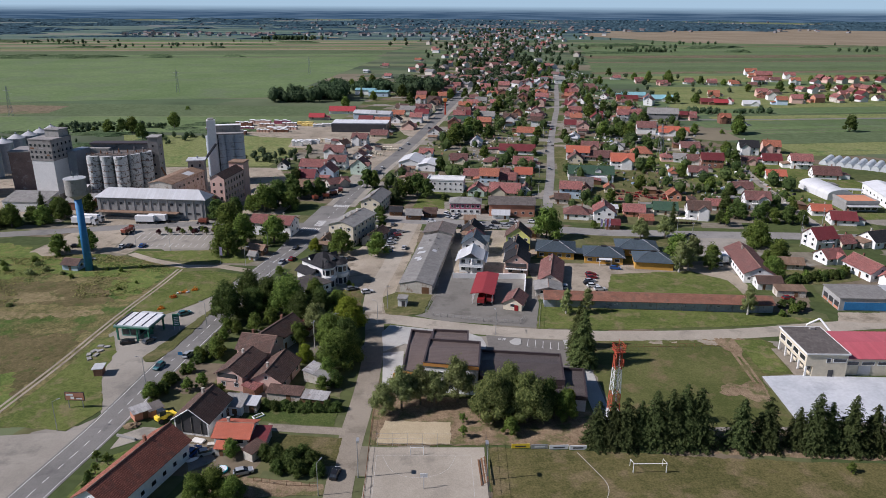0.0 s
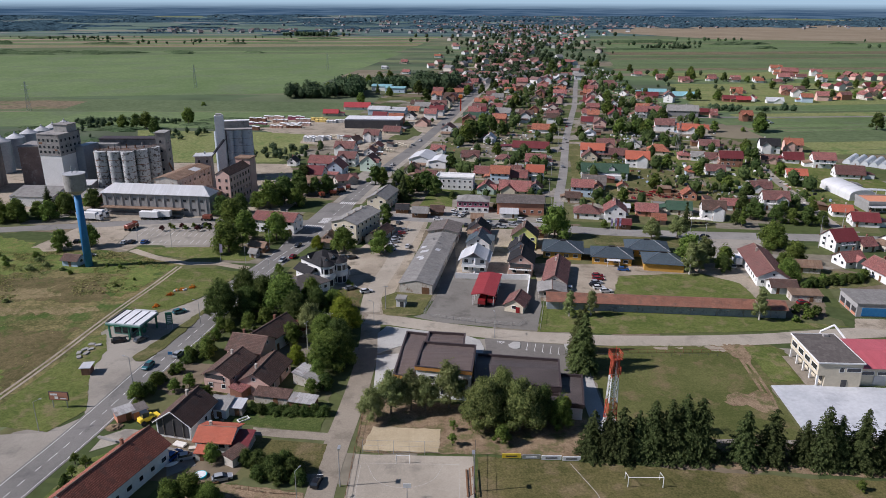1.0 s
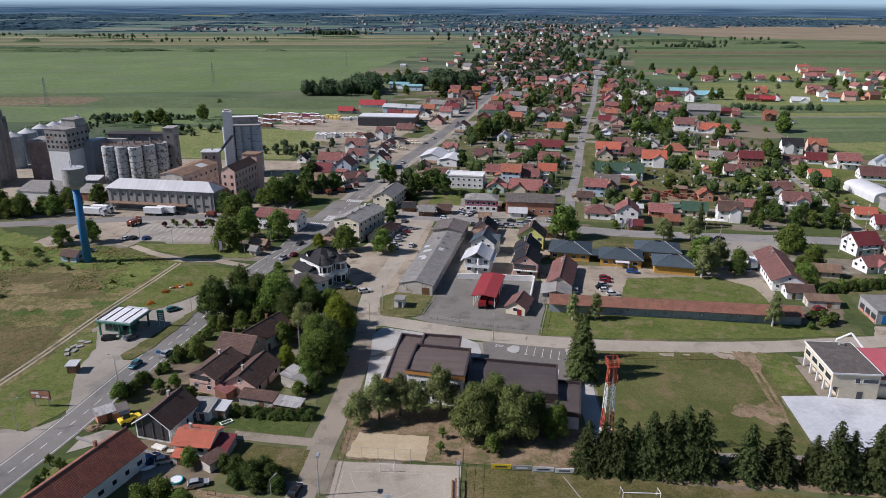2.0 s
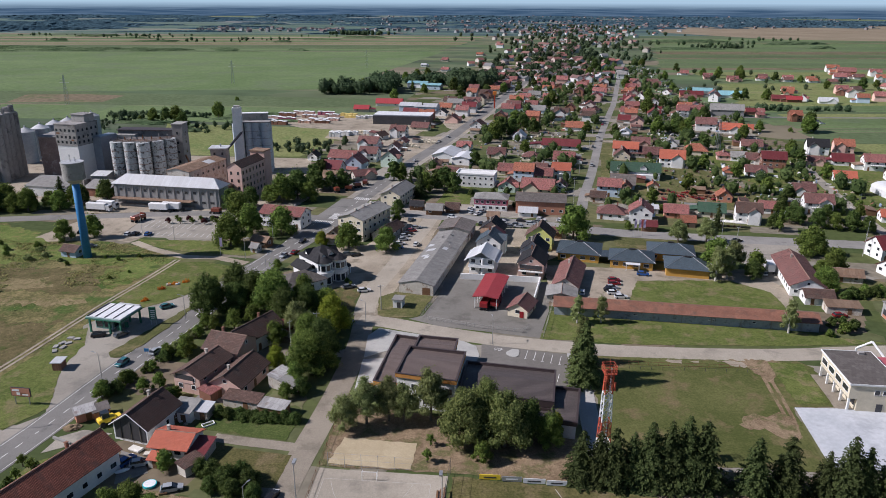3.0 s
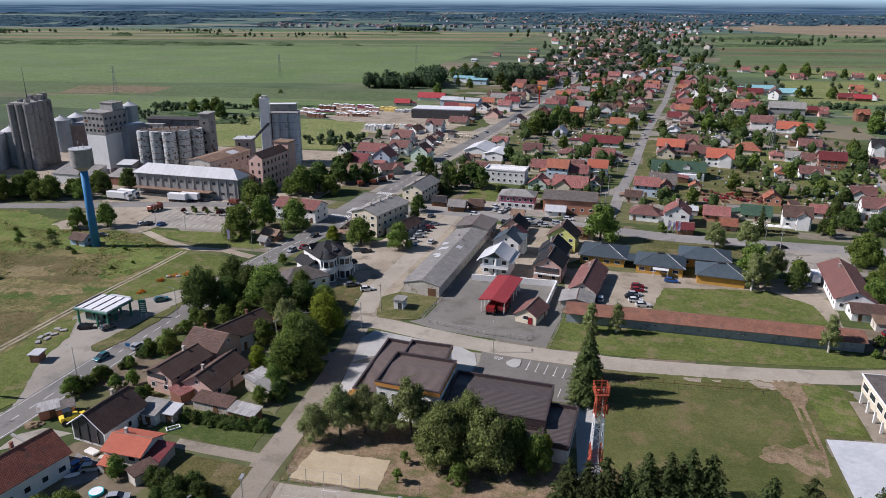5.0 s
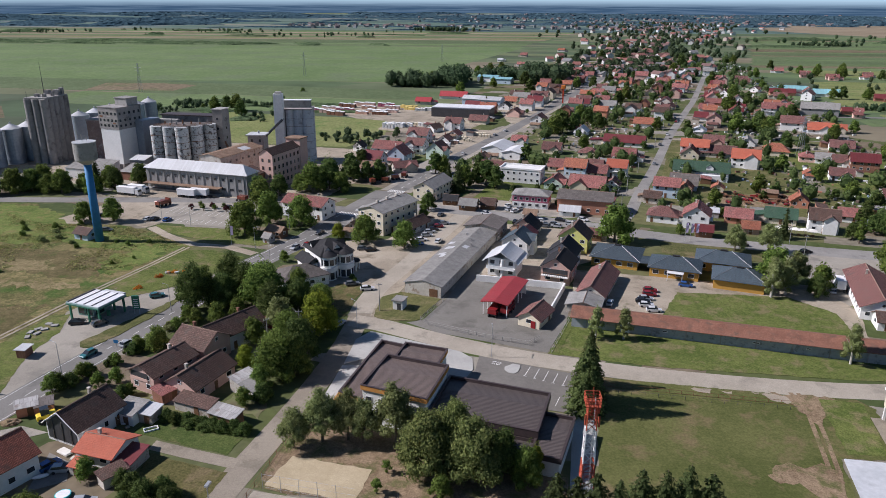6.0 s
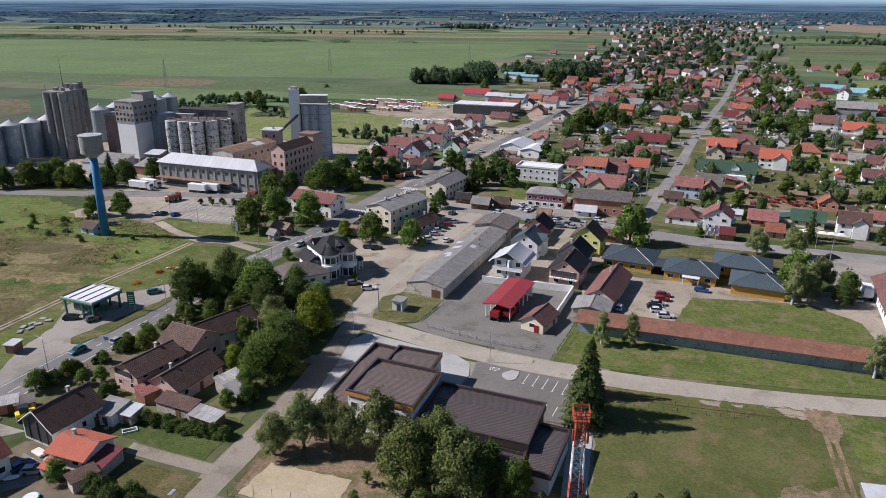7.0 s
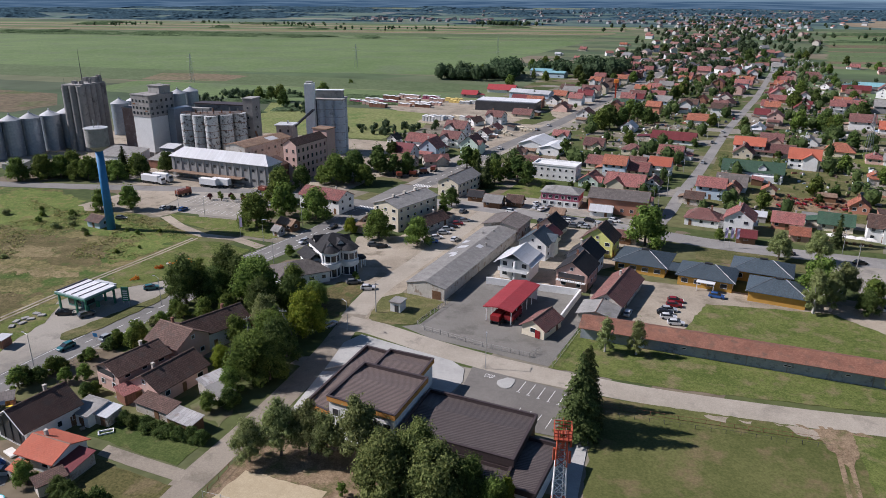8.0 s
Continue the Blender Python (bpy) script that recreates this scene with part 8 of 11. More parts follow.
apt = house(-27.0, 278.0, 22, 11.5, 68, 3, "grey", "cream", rise=1.8, h=8.9, chimney=False, name="apartment_house", label="three-storey cream apartment block with a grey roof", category="apartment block")
for u in (-6, 0, 6):
    bm = bmesh.new(); box(bm, u, 0.6, 9.9, 0.9, 0.9, 1.9); part("chimney", bm, PLASTER["old"], apt)
house(-62.5, 286.5, 19, 9.5, -14, 2, "red", "white", rise=2.4, h=5.8, label="white station house with a red roof and arched windows", name="station_house", category="house")
house(-19.2, 326, 20, 9.5, 76, 2, "grey", "cream", rise=2.4, h=6.0, label="long cream two-storey house with a grey roof")
wf = thing("white_house", placed(17.5, 362, -9), "long white two-storey house with a flat roof", "house")
bm = bmesh.new(); box(bm, 0, 0, -0.1, 20, 10, 6.6); part("wall", bm, PLASTER["white"], wf)
bm = bmesh.new(); ring(bm, [(-10.2, -5.2), (10.2, -5.2), (10.2, 5.2), (-10.2, 5.2)], [(-9.7, -4.7), (9.7, -4.7), (9.7, 4.7), (-9.7, 4.7)], 6.45, 7.2); part("parapet", bm, PLASTER["white"], wf)
for z in (1.2, 4.2):
    row_of_windows(wf, (-10, -5), (10, -5), z, 7, 1.1, 1.2)
    row_of_windows(wf, (10, -5), (10, 5), z, 3, 1.1, 1.2)
band = thing("painted_house", placed(25.2, 318.4, -6), "white two-storey house with a magenta upper band and a grey roof", "house")
bm = bmesh.new(); box(bm, 0, 0, -0.1, 15, 9, 5.8); part("wall", bm, PLASTER["white"], band)
bm = bmesh.new(); ring(bm, [(-7.55, -4.55), (7.55, -4.55), (7.55, 4.55), (-7.55, 4.55)], [(-7.48, -4.48), (7.48, -4.48), (7.48, 4.48), (-7.48, 4.48)], 2.7, 5.2); part("upper_band", bm, PLASTER["magenta"], band, "magenta painted upper storey")
part("roof", hip_roof(15, 9, 5.7, 2.0, 0.6), TILE["grey"], band)
row_of_windows(band, (-7.5, -4.57), (7.5, -4.57), 0.9, 5, 1.6, 1.3); row_of_windows(band, (-7.5, -4.57), (7.5, -4.57), 3.4, 6, 1.4, 1.3)
gh = thing("green_roofed_hall", placed(104, 388, -9), "long hall with a dark green roof and dormers", "hall")
part("wall", gable_walls(26, 11, 4.2, 3.6), PLASTER["white"], gh)
part("roof", gable_roof(26, 11, 4.2, 3.6, 0.8, 0.5), TILE["green"], gh)
for u in (-8, 4):
    part("dormer", gable_walls(5, 3.4, 6.0, 1.2), PLASTER["white"], gh, at=placed(u, -2.6, 90))
    part("dormer_roof", gable_roof(5.2, 3.4, 6.0, 1.2, 0.3, 0.2), TILE["green"], gh, at=placed(u, -2.6, 90))
bm = bmesh.new(); box(bm, 5, -7.2, 0, 15, 3.4, 2.9); part("porch", bm, WHITE_PAINT, gh)
wm = thing("round_roofed_house", placed(22.2, 238.0, -10), "white house with a curved pale sheet roof and a balcony", "house")
bm = bmesh.new(); box(bm, 0, 0, -0.1, 9, 9, 6.0); part("wall", bm, PLASTER["white"], wm)
PROFILE = [(6.0 * k / 10, 5.8 + 2.9 * (1 - abs(k) / 10) ** 1.5 - 0.06 * abs(k) * (abs(k) > 8)) for k in range(-10, 11)]
part("roof", lofted([[(u, v, z) for u, z in PROFILE] + [(u, v, z - 0.16) for u, z in PROFILE[::-1]] for v in (-6.2, -3, 0, 3, 5.6)]), TILE["white"], wm, "swept pale sheet roof")
bm = bmesh.new(); prism(bm, [(-4.4, -4.4), (4.4, -4.4), (4.4, 4.4), (-4.4, 4.4)], 5.9, lambda a, b: 5.7 + 2.9 * (1 - abs(a) / 6.0) ** 1.5); part("gable", bm, PLASTER["white"], wm)
bm = bmesh.new(); box(bm, 0, -5.4, 2.9, 9, 2.0, 0.2); box(bm, 0, -6.3, 3.1, 9, 0.12, 0.9); part("balcony", bm, PLASTER["white"], wm)
bm = bmesh.new(); tube(bm, 0.5, -5.2, 0, 0.7, 0.6, 6.3, 10); part("corner_pillar", bm, PLASTER["white"], wm)
row_of_windows(wm, (-4.5, -4.5), (4.5, -4.5), 1.0, 3, 1.6, 1.5); row_of_windows(wm, (-4.5, -4.5), (4.5, -4.5), 3.9, 3, 1.6, 1.5)
row_of_windows(wm, (4.5, -4.5), (4.5, 4.5), 3.9, 3, 1.4, 1.4)
house(129.6, 234.6, 30, 10.5, 80.4, 1, "brown", "white", rise=2.6, h=3.8, label="long low white house with a brown tiled roof", name="long_house")
house(128.5, 216.0, 8.5, 6.0, -6, 1, "dark", "white", rise=1.6, h=2.8, chimney=False, name="shed", category="shed", label="small white annex with a dark roof")
lean_to(133, 208.6, 10, 4.5, -6, 2.4, 3.0, "rust", "old", "low shed with a rusty brown roof", "shed", "shed")
bh = thing("dark_hall", placed(-43, 560, -4), "long dark hall with a bright white roof", "hall")
bm = bmesh.new(); box(bm, 0, 0, -0.1, 44, 22, 6.6); part("wall", bm, STEEL_DARK, bh)
bm = bmesh.new(); box(bm, 0, 2, 6.501, 45, 18, 0.4); part("roof", bm, TILE["bright"], bh)
ob = thing("sign_tower", placed(29, 645), "tall orange and red advertising tower", "sign")
bm = bmesh.new(); box(bm, 0, 0, 0, 1.2, 0.8, 12); part("mast", bm, RED_PAINT, ob)
bm = bmesh.new(); box(bm, 0, 0, 12, 3.4, 1.2, 3.0); bmesh.ops.bevel(bm, geom=bm.edges[:], offset=0.2, segments=1, affect="EDGES"); part("panel", bm, ORANGE_PAINT, ob)
wh2 = thing("white_warehouse", placed(224.5, 350.0, 92), "white hall with a low arched sheet roof", "warehouse")
bm = lofted([[(u, 6.8 * math.cos(math.pi * k / 12), 3.0 + 2.6 * math.sin(math.pi * k / 12)) for k in range(13)] + [(u, -6.8, -0.1), (u, 6.8, -0.1)] for u in (-14, 0, 14)])
part("shell", bm, TILE["bright"], wh2)
bm = bmesh.new(); box(bm, -14.04, 0, 0, 0.12, 4.2, 3.4); part("gate", bm, PLASTER["grey"], wh2)
wh3 = thing("white_warehouse", placed(250, 334, -13), "white hall with a round gable window", "warehouse")
part("wall", gable_walls(36, 14, 5.5, 1.6), PLASTER["white"], wh3, at=placed(0, 0, 90))
part("roof", gable_roof(36, 14, 5.5, 1.6, 0.4, 0.3, 0.15), TILE["bright"], wh3, at=placed(0, 0, 90))
bm = bmesh.new(); bmesh.ops.create_cone(bm, cap_ends=True, segments=20, radius1=1.2, radius2=1.2, depth=0.2, matrix=Matrix.Translation((0, -18.02, 4.4)) @ Matrix.Rotation(radians(90), 4, "X")); part("round_window", bm, GLASS, wh3)
row_of_windows(wh3, (-7, 18), (-7, -18), 2.2, 7, 1.6, 1.2)
shop = thing("flat_roofed_shop", placed(224.0, 321.0, -3), "low shop with a faded orange flat roof and grey parapet", "shop")
bm = bmesh.new(); box(bm, 0, 0, -0.1, 16, 13.4, 4.9); part("wall", bm, PLASTER["grey"], shop)
bm = bmesh.new(); box(bm, 0, 0, 4.801, 15.4, 12.8, 0.3); part("roof", bm, PLASTER["salmon"], shop, "faded orange roof")
bm = bmesh.new(); ring(bm, [(-8.3, -7.0), (8.3, -7.0), (8.3, 7.0), (-8.3, 7.0)], [(-7.8, -6.5), (7.8, -6.5), (7.8, 6.5), (-7.8, 6.5)], 4.2, 5.5); part("parapet", bm, PLASTER["grey"], shop)
bm = bmesh.new(); box(bm, 0, -8.4, 3.0, 16, 3.2, 0.25); part("awning", bm, TILE["white"], shop)
row_of_windows(shop, (-8, -6.7), (8, -6.7), 0.6, 5, 2.6, 2.1)
linked = thing("covered_passage", placed(237, 346, -12), "white covered passage between two halls", "passage")
bm = bmesh.new(); box(bm, 0, 0, 3.2, 10, 4, 0.3); part("roof", bm, TILE["white"], linked)
for u in (-4.6, 0, 4.6):
    bm = bmesh.new(); box(bm, u, -1.7, 0, 0.25, 0.25, 3.21); part("post", bm, WHITE_PAINT, linked)
for k in range(10):
    t = thing("greenhouse", placed(272.0 + k * 3.75, 432.0 - k * 3.2, -41), "pale film-covered tunnel greenhouse in a field", "greenhouse", "greenhouses")
    bm = lofted([[(2.4 * math.cos(math.pi * i / 8), v, 3.1 * math.sin(math.pi * i / 8)) for i in range(9)] for v in (-12, 0, 12)])
    part("film_cover", bm, FILM, t)
    for v in (-12, -6, 0, 6, 12):
        bm = lofted([[(r_ * math.cos(math.pi * i / 8), w_, (r_ + 0.7) * math.sin(math.pi * i / 8)) for r_, steps in ((2.47, range(9)), (2.41, range(8, -1, -1))) for i in steps] for w_ in (v - 0.05, v + 0.05)])
        part("hoop", bm, STEEL, t)

# ---- trees by the school, the lane and the pitch ----
plant("maple", -8.3, 134.4, 0.8, 0.85); plant("maple", -3.6, 137.6, 0.95, 1.1); plant("maple", 1.2, 139.2, 0.9, 1.05); plant("maple", 4.8, 139.0, 0.8, 0.95); plant("maple", 10.8, 140.0, 1.05, 1.25)
plant("chestnut", 19.0, 131.2, 0.86, 0.95); plant("chestnut", 27.4, 130.8, 0.88, 0.93); plant("chestnut", 23.2, 135.2, 0.74, 0.96); plant("dark", 32.4, 132.4, 0.78, 0.95); plant("oak", 37.0, 131.6, 0.6, 0.8)
plant("lime", 38.6, 133.4, 0.42, 0.7); plant("fruit", 22.6, 124.9, 1.0); plant("sapling", 11.5, 130.2, 0.9); plant("sapling", 11.2, 124.2, 1.0)
plant("tall_spruce", 47.4, 158.6, 1.0, 1.04); plant("tall_spruce", 47.9, 162.6, 0.92, 0.98); plant("tall_spruce", 48.2, 169.6, 0.7, 0.82)
for x, y, s in ((42.5, 121, 0.66), (45.8, 120.6, 0.66), (48.8, 120.2, 0.74), (52.4, 120.6, 0.68), (55.6, 120.2, 0.84), (59.2, 120.2, 0.86), (62.6, 120.6, 0.92), (66.0, 120.4, 0.86), (75.4, 118.6, 0.74), (81.6, 118.8, 0.76), (88.6, 118.2, 0.62), (92.2, 117.2, 0.86), (95.4, 117.4, 0.72), (100.2, 116.6, 0.84), (105.5, 116.4, 0.7), (112, 116, 0.9)):
    plant("spruce" if int(x) % 3 else "fir", x, y, s * (1.12 if int(x) % 3 else 1.4), s * (1.02 if int(x) % 3 else 1.35))
plant("birch", 50.2, 194.8, 0.8); plant("birch", 57.3, 195.3, 0.8); plant("birch", 110.5, 192.0, 0.95)
plant("birch", 101.6, 232.0, 1.15); plant("birch", 106.2, 234.6, 1.05); plant("dark", 114.7, 234.4, 0.62); plant("oak", 146.5, 261, 1.0); plant("ash", 143.2, 239.6, 0.7); plant("oak", 136, 223.5, 0.55)


def inside(x, y, poly):
    c = False
    for k in range(len(poly)):
        (ax, ay), (bx, by) = poly[k], poly[k - 1]
        if (ay > y) != (by > y) and x < (bx - ax) * (y - ay) / (by - ay) + ax:
            c = not c
    return c


for kind, x, y, s in (("dark", -60.2, 191, 1.0), ("dark", -56, 205, 0.9), ("oak", -41.5, 196, 1.15), ("dark", -48.5, 200, 0.9), ("dark", -52.5, 194, 0.8), ("ash", -33.8, 202, 0.75), ("oak", -26, 199, 0.62), ("dark", -31, 194.5, 0.75), ("lime", -20.5, 182, 1.0), ("lime", -22, 188.5, 0.75), ("maple", -30.5, 181.5, 0.85), ("oak", -22.5, 160.5, 0.95), ("dark", -20, 168, 0.85), ("oak", -19, 161.5, 0.7), ("lime", -31.3, 162.4, 0.5), ("fruit", -50, 184, 1.0), ("fruit", -46, 188.5, 1.0), ("fruit", -35, 175, 1.2), ("ash", -25.5, 172, 0.75), ("oak", -26, 177, 0.7), ("dark", -36.5, 189, 0.8), ("fruit", -24, 154, 1.0), ("fruit", -57.5, 168, 1.0), ("ash", -61, 199, 0.7)):
    plant(kind, x, y, s * 1.2)
plant("thicket", -63.6, 158, 0.5); plant("thicket", -62.0, 164, 0.6); plant("scrub", -61.5, 171, 1.1); plant("scrub", -60, 178, 1.2); plant("fruit", -58.5, 184, 0.9)
for kind, x, y, s in (("oak", -42, 104.5, 0.7), ("ash", -45.5, 103, 0.6), ("oak", -38, 103.5, 0.55), ("fruit", -41.6, 118.2, 0.95), ("thicket", -34.1, 117.6, 0.7), ("thicket", -31.0, 116.0, 0.85), ("thicket", -27.6, 114.0, 0.95), ("thicket", -25.4, 116.6, 0.8), ("thicket", -22.9, 113.8, 0.85), ("thicket", -21.4, 111.0, 0.65), ("thicket", -25.5, 111.2, 0.75), ("thicket", -30.2, 112.2, 0.65), ("fruit", -24.6, 147, 0.9), ("thicket", -21.6, 149.6, 0.85), ("walnut", -68.8, 145.6, 0.72), ("walnut", -66.6, 147.0, 0.6), ("walnut", -65.4, 152.6, 0.5), ("thicket", -52.4, 145.0, 0.6)):
    plant(kind, x, y, s)
for k in range(16):
    plant("thicket", -38 + k * 1.2, 138.7 - k * 0.1 + 0.5 * math.sin(k * 2.1), 0.58 + 0.12 * math.sin(k * 1.7), 0.4 + 0.12 * math.cos(k * 2.9))
for k in range(7):
    plant("shrub", -71.5 + 0.4 * k, 112.5 - 1.3 * k, 0.7)
plant("sapling", -71.5, 117.5, 0.9); plant("sapling", -68.5, 116, 1.0); plant("sapling", -70, 113, 0.9)
plant("fruit", -51, 233, 0.8); plant("bush", -24, 222, 0.8); plant("bush", -22.5, 220, 0.7)
for k in range(10):
    plant("plum" if k % 3 == 0 else "sapling", -113 + 2.6 * k, 284 + (k % 2) * 3.2, 0.95)
plant("shrub", 125.2, 197.8, 1.7); plant("bush", 126.8, 193, 1.5); plant("shrub", 130.5, 195.5, 1.9); plant("bush", 121.5, 190.5, 1.0); plant("shrub", 129, 199, 1.5)
car("red", 130.7, 204.6, 5)
patch("lawn", GRASS, 0.08, [(147, 257), (150, 240), (169, 230), (168, 222), (153, 218), (134, 218), (137, 232)], "garden lawn with hedges behind houses", "grass")
for k in range(9):
    plant("shrub" if k % 2 else "bush", 141 + 3.0 * k, 221.5 + 0.9 * k, 1.1 + 0.2 * (k % 3))
lorry(123.3, 242.7, 84, "white", 6.4, "white box van parked beside the long house")
patch("yard", ASPHALT, 0.1, [(-46.5, 146), (-46, 151.6), (-43.8, 146.8), (-38.7, 146.3), (-29.8, 145), (-28.8, 142.6), (-41, 144.2)], "dark asphalt yard between the houses", "pavement")
plant("fruit", 96, 108, 0.5)

# ---- lamps, poles, signs and cars ----
for x, y, r in ((-72.8, 152, 170), (-66.5, 189, 170), (-61, 262, 160), (-53, 226, -10), (-12, 188, 150), (90.8, 298, 250), (147.9, 295, 250), (120, 285.5, 250), (60, 298, 250), (27, 305, 250), (176, 282, 250), (-20.5, 104, 60), (-86, 130, 40), (-101, 262, 0), (-118, 270, 0), (-66, 243, 0), (60.4, 320, 180), (25, 179.2, 100)):
    street_lamp(x, y, r)
for x, y in ((-24, 178), (-30, 172), (62, 312), (66, 345), (74, 390), (88, 455), (99, 520), (120, 268), (165, 262), (190, 290)):
    power_pole(x, y, (x * 7) % 90)
for k in range(3):
    t = thing("flagpole", placed(83.2 + 1.8 * k, 281.2), "flagpole with a hanging lilac and white flag", "flag", "flags")
    bm = bmesh.new(); tube(bm, 0, 0, 0, 0.06, 0.04, 7, 6); part("pole", bm, STEEL, t)
    bm = lofted([[(0.05, 0, z), (0.5, 0.12 * math.sin(z * 3), z), (0.95, -0.1 * math.sin(z * 2), z), (0.5, 0.06 + 0.12 * math.sin(z * 3), z)] for z in (3.4, 4.3, 5.2, 6.1, 6.9)]); part("flag", bm, LILAC, t)
flag = thing("flagpole", placed(-76.5, 246), "flagpole with a narrow red and white banner", "flag")
bm = bmesh.new(); tube(bm, 0, 0, 0, 0.07, 0.05, 7.5, 6); part("pole", bm, STEEL, flag)
bm = bmesh.new(); box(bm, 0.55, 0, 3.6, 0.95, 0.05, 3.4); part("banner", bm, LILAC, flag)
for k, (x, y) in enumerate(((-85.4, 202.6), (-84.2, 212.3), (-82.0, 216.6), (-78.6, 218.9))):
    me = joined("flower_bed", broad_crown(0.5, 3.6, 260, 0.16, 4, 0.0, False), ORANGE_FLOWER)
    tagged(part("flower_bed", me, None, at=placed(x, y, z=0.1)), "low bed of orange flowers on the lawn", "flower bed", "flower beds")
for x, y, r in ((-83.4, 215.6, 20), (-80.6, 216.4, 50)):
    bm = bmesh.new(); box(bm, 0, 0, 0, 1.5, 0.7, 0.5); bmesh.ops.bevel(bm, geom=bm.edges[:], offset=0.1, segments=1, affect="EDGES")
    tagged(part("planter", bm, WHITE_PAINT, at=placed(x, y, r, z=0.12)), "white stone planter among flowers", "planter")
cafe = thing("cafe_awning", placed(124.8, 296.5, -8), "row of white cafe parasols along the street", "awning")
for k in range(5):
    bm = bmesh.new(); bmesh.ops.create_cone(bm, cap_ends=True, segments=4, radius1=2.2, radius2=0.15, depth=0.7, matrix=Matrix.Translation((-6 + 3 * k, 0, 2.8)) @ Matrix.Rotation(radians(45), 4, "Z")); p = part("parasol", bm, CLOTH, cafe)
    bm = bmesh.new(); tube(bm, -6 + 3 * k, 0, 0, 0.05, 0.05, 2.5, 6); part("pole", bm, STEEL, p)
for k in range(6):
    bm = bmesh.new(); box(bm, -6 + 2.4 * k, 0.2, 0, 1.0, 1.0, 0.75); part("table", bm, TIMBER, cafe)
for c, x, y, r in (("red", 66.8, 229.6, 2), ("red", 66.4, 226.4, 2), ("silver", 65.0, 222.8, 6), ("black", 64.0, 220.6, 4), ("white", 64.8, 218.0, 4), ("white", 66.6, 214.8, 4), ("blue", 77.9, 236.0, -10), ("white", 54.6, 217.6, 80), ("silver", 120.8, 239.6, 78), ("silver", -17.4, 189.4, 70), ("black", -17.6, 110.6, 80), ("black", -86.7, 176.6, 22), ("grey", -80.6, 177.4, 60), ("teal", -76, 197.5, 40), ("teal", -72.2, 161, 258), ("silver", -66.2, 168, 78), ("red", -49.2, 250, 75), ("black", -49.8, 263.5, 255), ("silver", -52.5, 246, 255), ("blue", -50.8, 120.0, 70), ("silver", -47.6, 119.4, 20),
                   ("white", -122.6, 267.4, 88), ("black", -119.9, 268, 88), ("blue", -114.6, 268, 88), ("black", -142, 268, 20), ("grey", -98.5, 289, 10), ("black", -96, 292, 30), ("white", -84.4, 296.2, 10), ("silver", -84.5, 284, 80), ("grey", -129.5, 251.5, 10), ("black", -25.8, 249, 30), ("grey", -28.8, 249.6, 20), ("white", -4.4, 262.8, 80), ("silver", -9.8, 272.8, 20), ("black", -9, 276, 20), ("red", -8, 280, 20), ("silver", -6.5, 284.5, 20), ("white", 8, 301, -14), ("white", 19, 307, 60), ("silver", 21, 311, 60), ("grey", 36, 291.4, -14), ("silver", 42, 293.2, -14), ("white", 46.8, 300, -14), ("black", 38, 297.5, -14), ("silver", 29, 297, -14), ("white", 55.5, 299, -14), ("black", 103, 279.6, -8), ("silver", 113, 273, 70), ("black", 123, 276, 20), ("white", -20, 417, 78), ("silver", -9.6, 480, 78), ("grey", 12.5, 566, 78), ("white", -4.5, 497, 78), ("silver", 84, 412, 78), ("grey", 92.2, 468, 78), ("white", 100.4, 505, 78), ("red", 112, 560, 78), ("white", -17, 214.5, 20), ("grey", -22.6, 217.4, 30)):
    car(c, x, y, r)
car("white", 29.7, 294.8, 170); car("grey", 32.1, 288.8, 172); car("silver", 36.6, 289.3, 170); car("grey", 44.7, 296.2, 168); car("black", 20.7, 291.9, 80); car("grey", -10.0, 295.9, 80); car("silver", -10.0, 268.5, 20); car("white", -10.9, 262.9, 25); car("blue", -11.1, 258.4, 15); car("white", 15.8, 314.6, 60); car("silver", 16.6, 309.2, 60); car("white", -50.6, 439.1, 70); car("white", -29.1, 420.1, 60); car("white", 113.2, 577.6, 80); car("grey", 105.6, 544.0, 80); car("white", 286.0, 578.7, 10); car("silver", 287.5, 589.5, 5); car("white", 156.0, 517.5, 10)
hedge = random.Random(17)
for k in range(15):
    f = k / 14
    plant(hedge.choice(("bush", "shrub", "shrub")), -68.6 + 10.5 * f + hedge.uniform(-0.8, 1.2), 146 + 40 * f + hedge.uniform(-1, 1), hedge.uniform(0.5, 0.95))
for x, y, s in ((-58.5, 178, 0.8), (-61.5, 166, 0.7), (-55.5, 183, 0.9), (-65.5, 152, 0.75), (-62.4, 158, 0.65)):
    plant("fruit", x, y, s)
for x, y, s in ((-68.4, 143.4, 1.0), (-66.4, 150.6, 0.8), (-57.2, 150.0, 0.85), (-51.2, 146.4, 0.6), (-60.4, 148.0, 0.75), (-63.0, 167.4, 0.7), (-57.4, 165.6, 0.95), (-59.0, 170.5, 0.9)):
    plant("fruit", x, y, s)
blue_sign = thing("road_sign", placed(-67.5, 165.5, 0), "blue rectangular road sign on a post", "road sign")
bm = bmesh.new(); tube(bm, 0, 0, 0, 0.05, 0.05, 2.4, 6); part("post", bm, STEEL, blue_sign)
bm = bmesh.new(); box(bm, 0, -0.06, 1.7, 1.3, 0.06, 0.9); part("panel", bm, BLUE_PAINT, blue_sign)
cable = thing("overhead_cable", placed(0, 0), "thin dark overhead cables on poles", "cable")
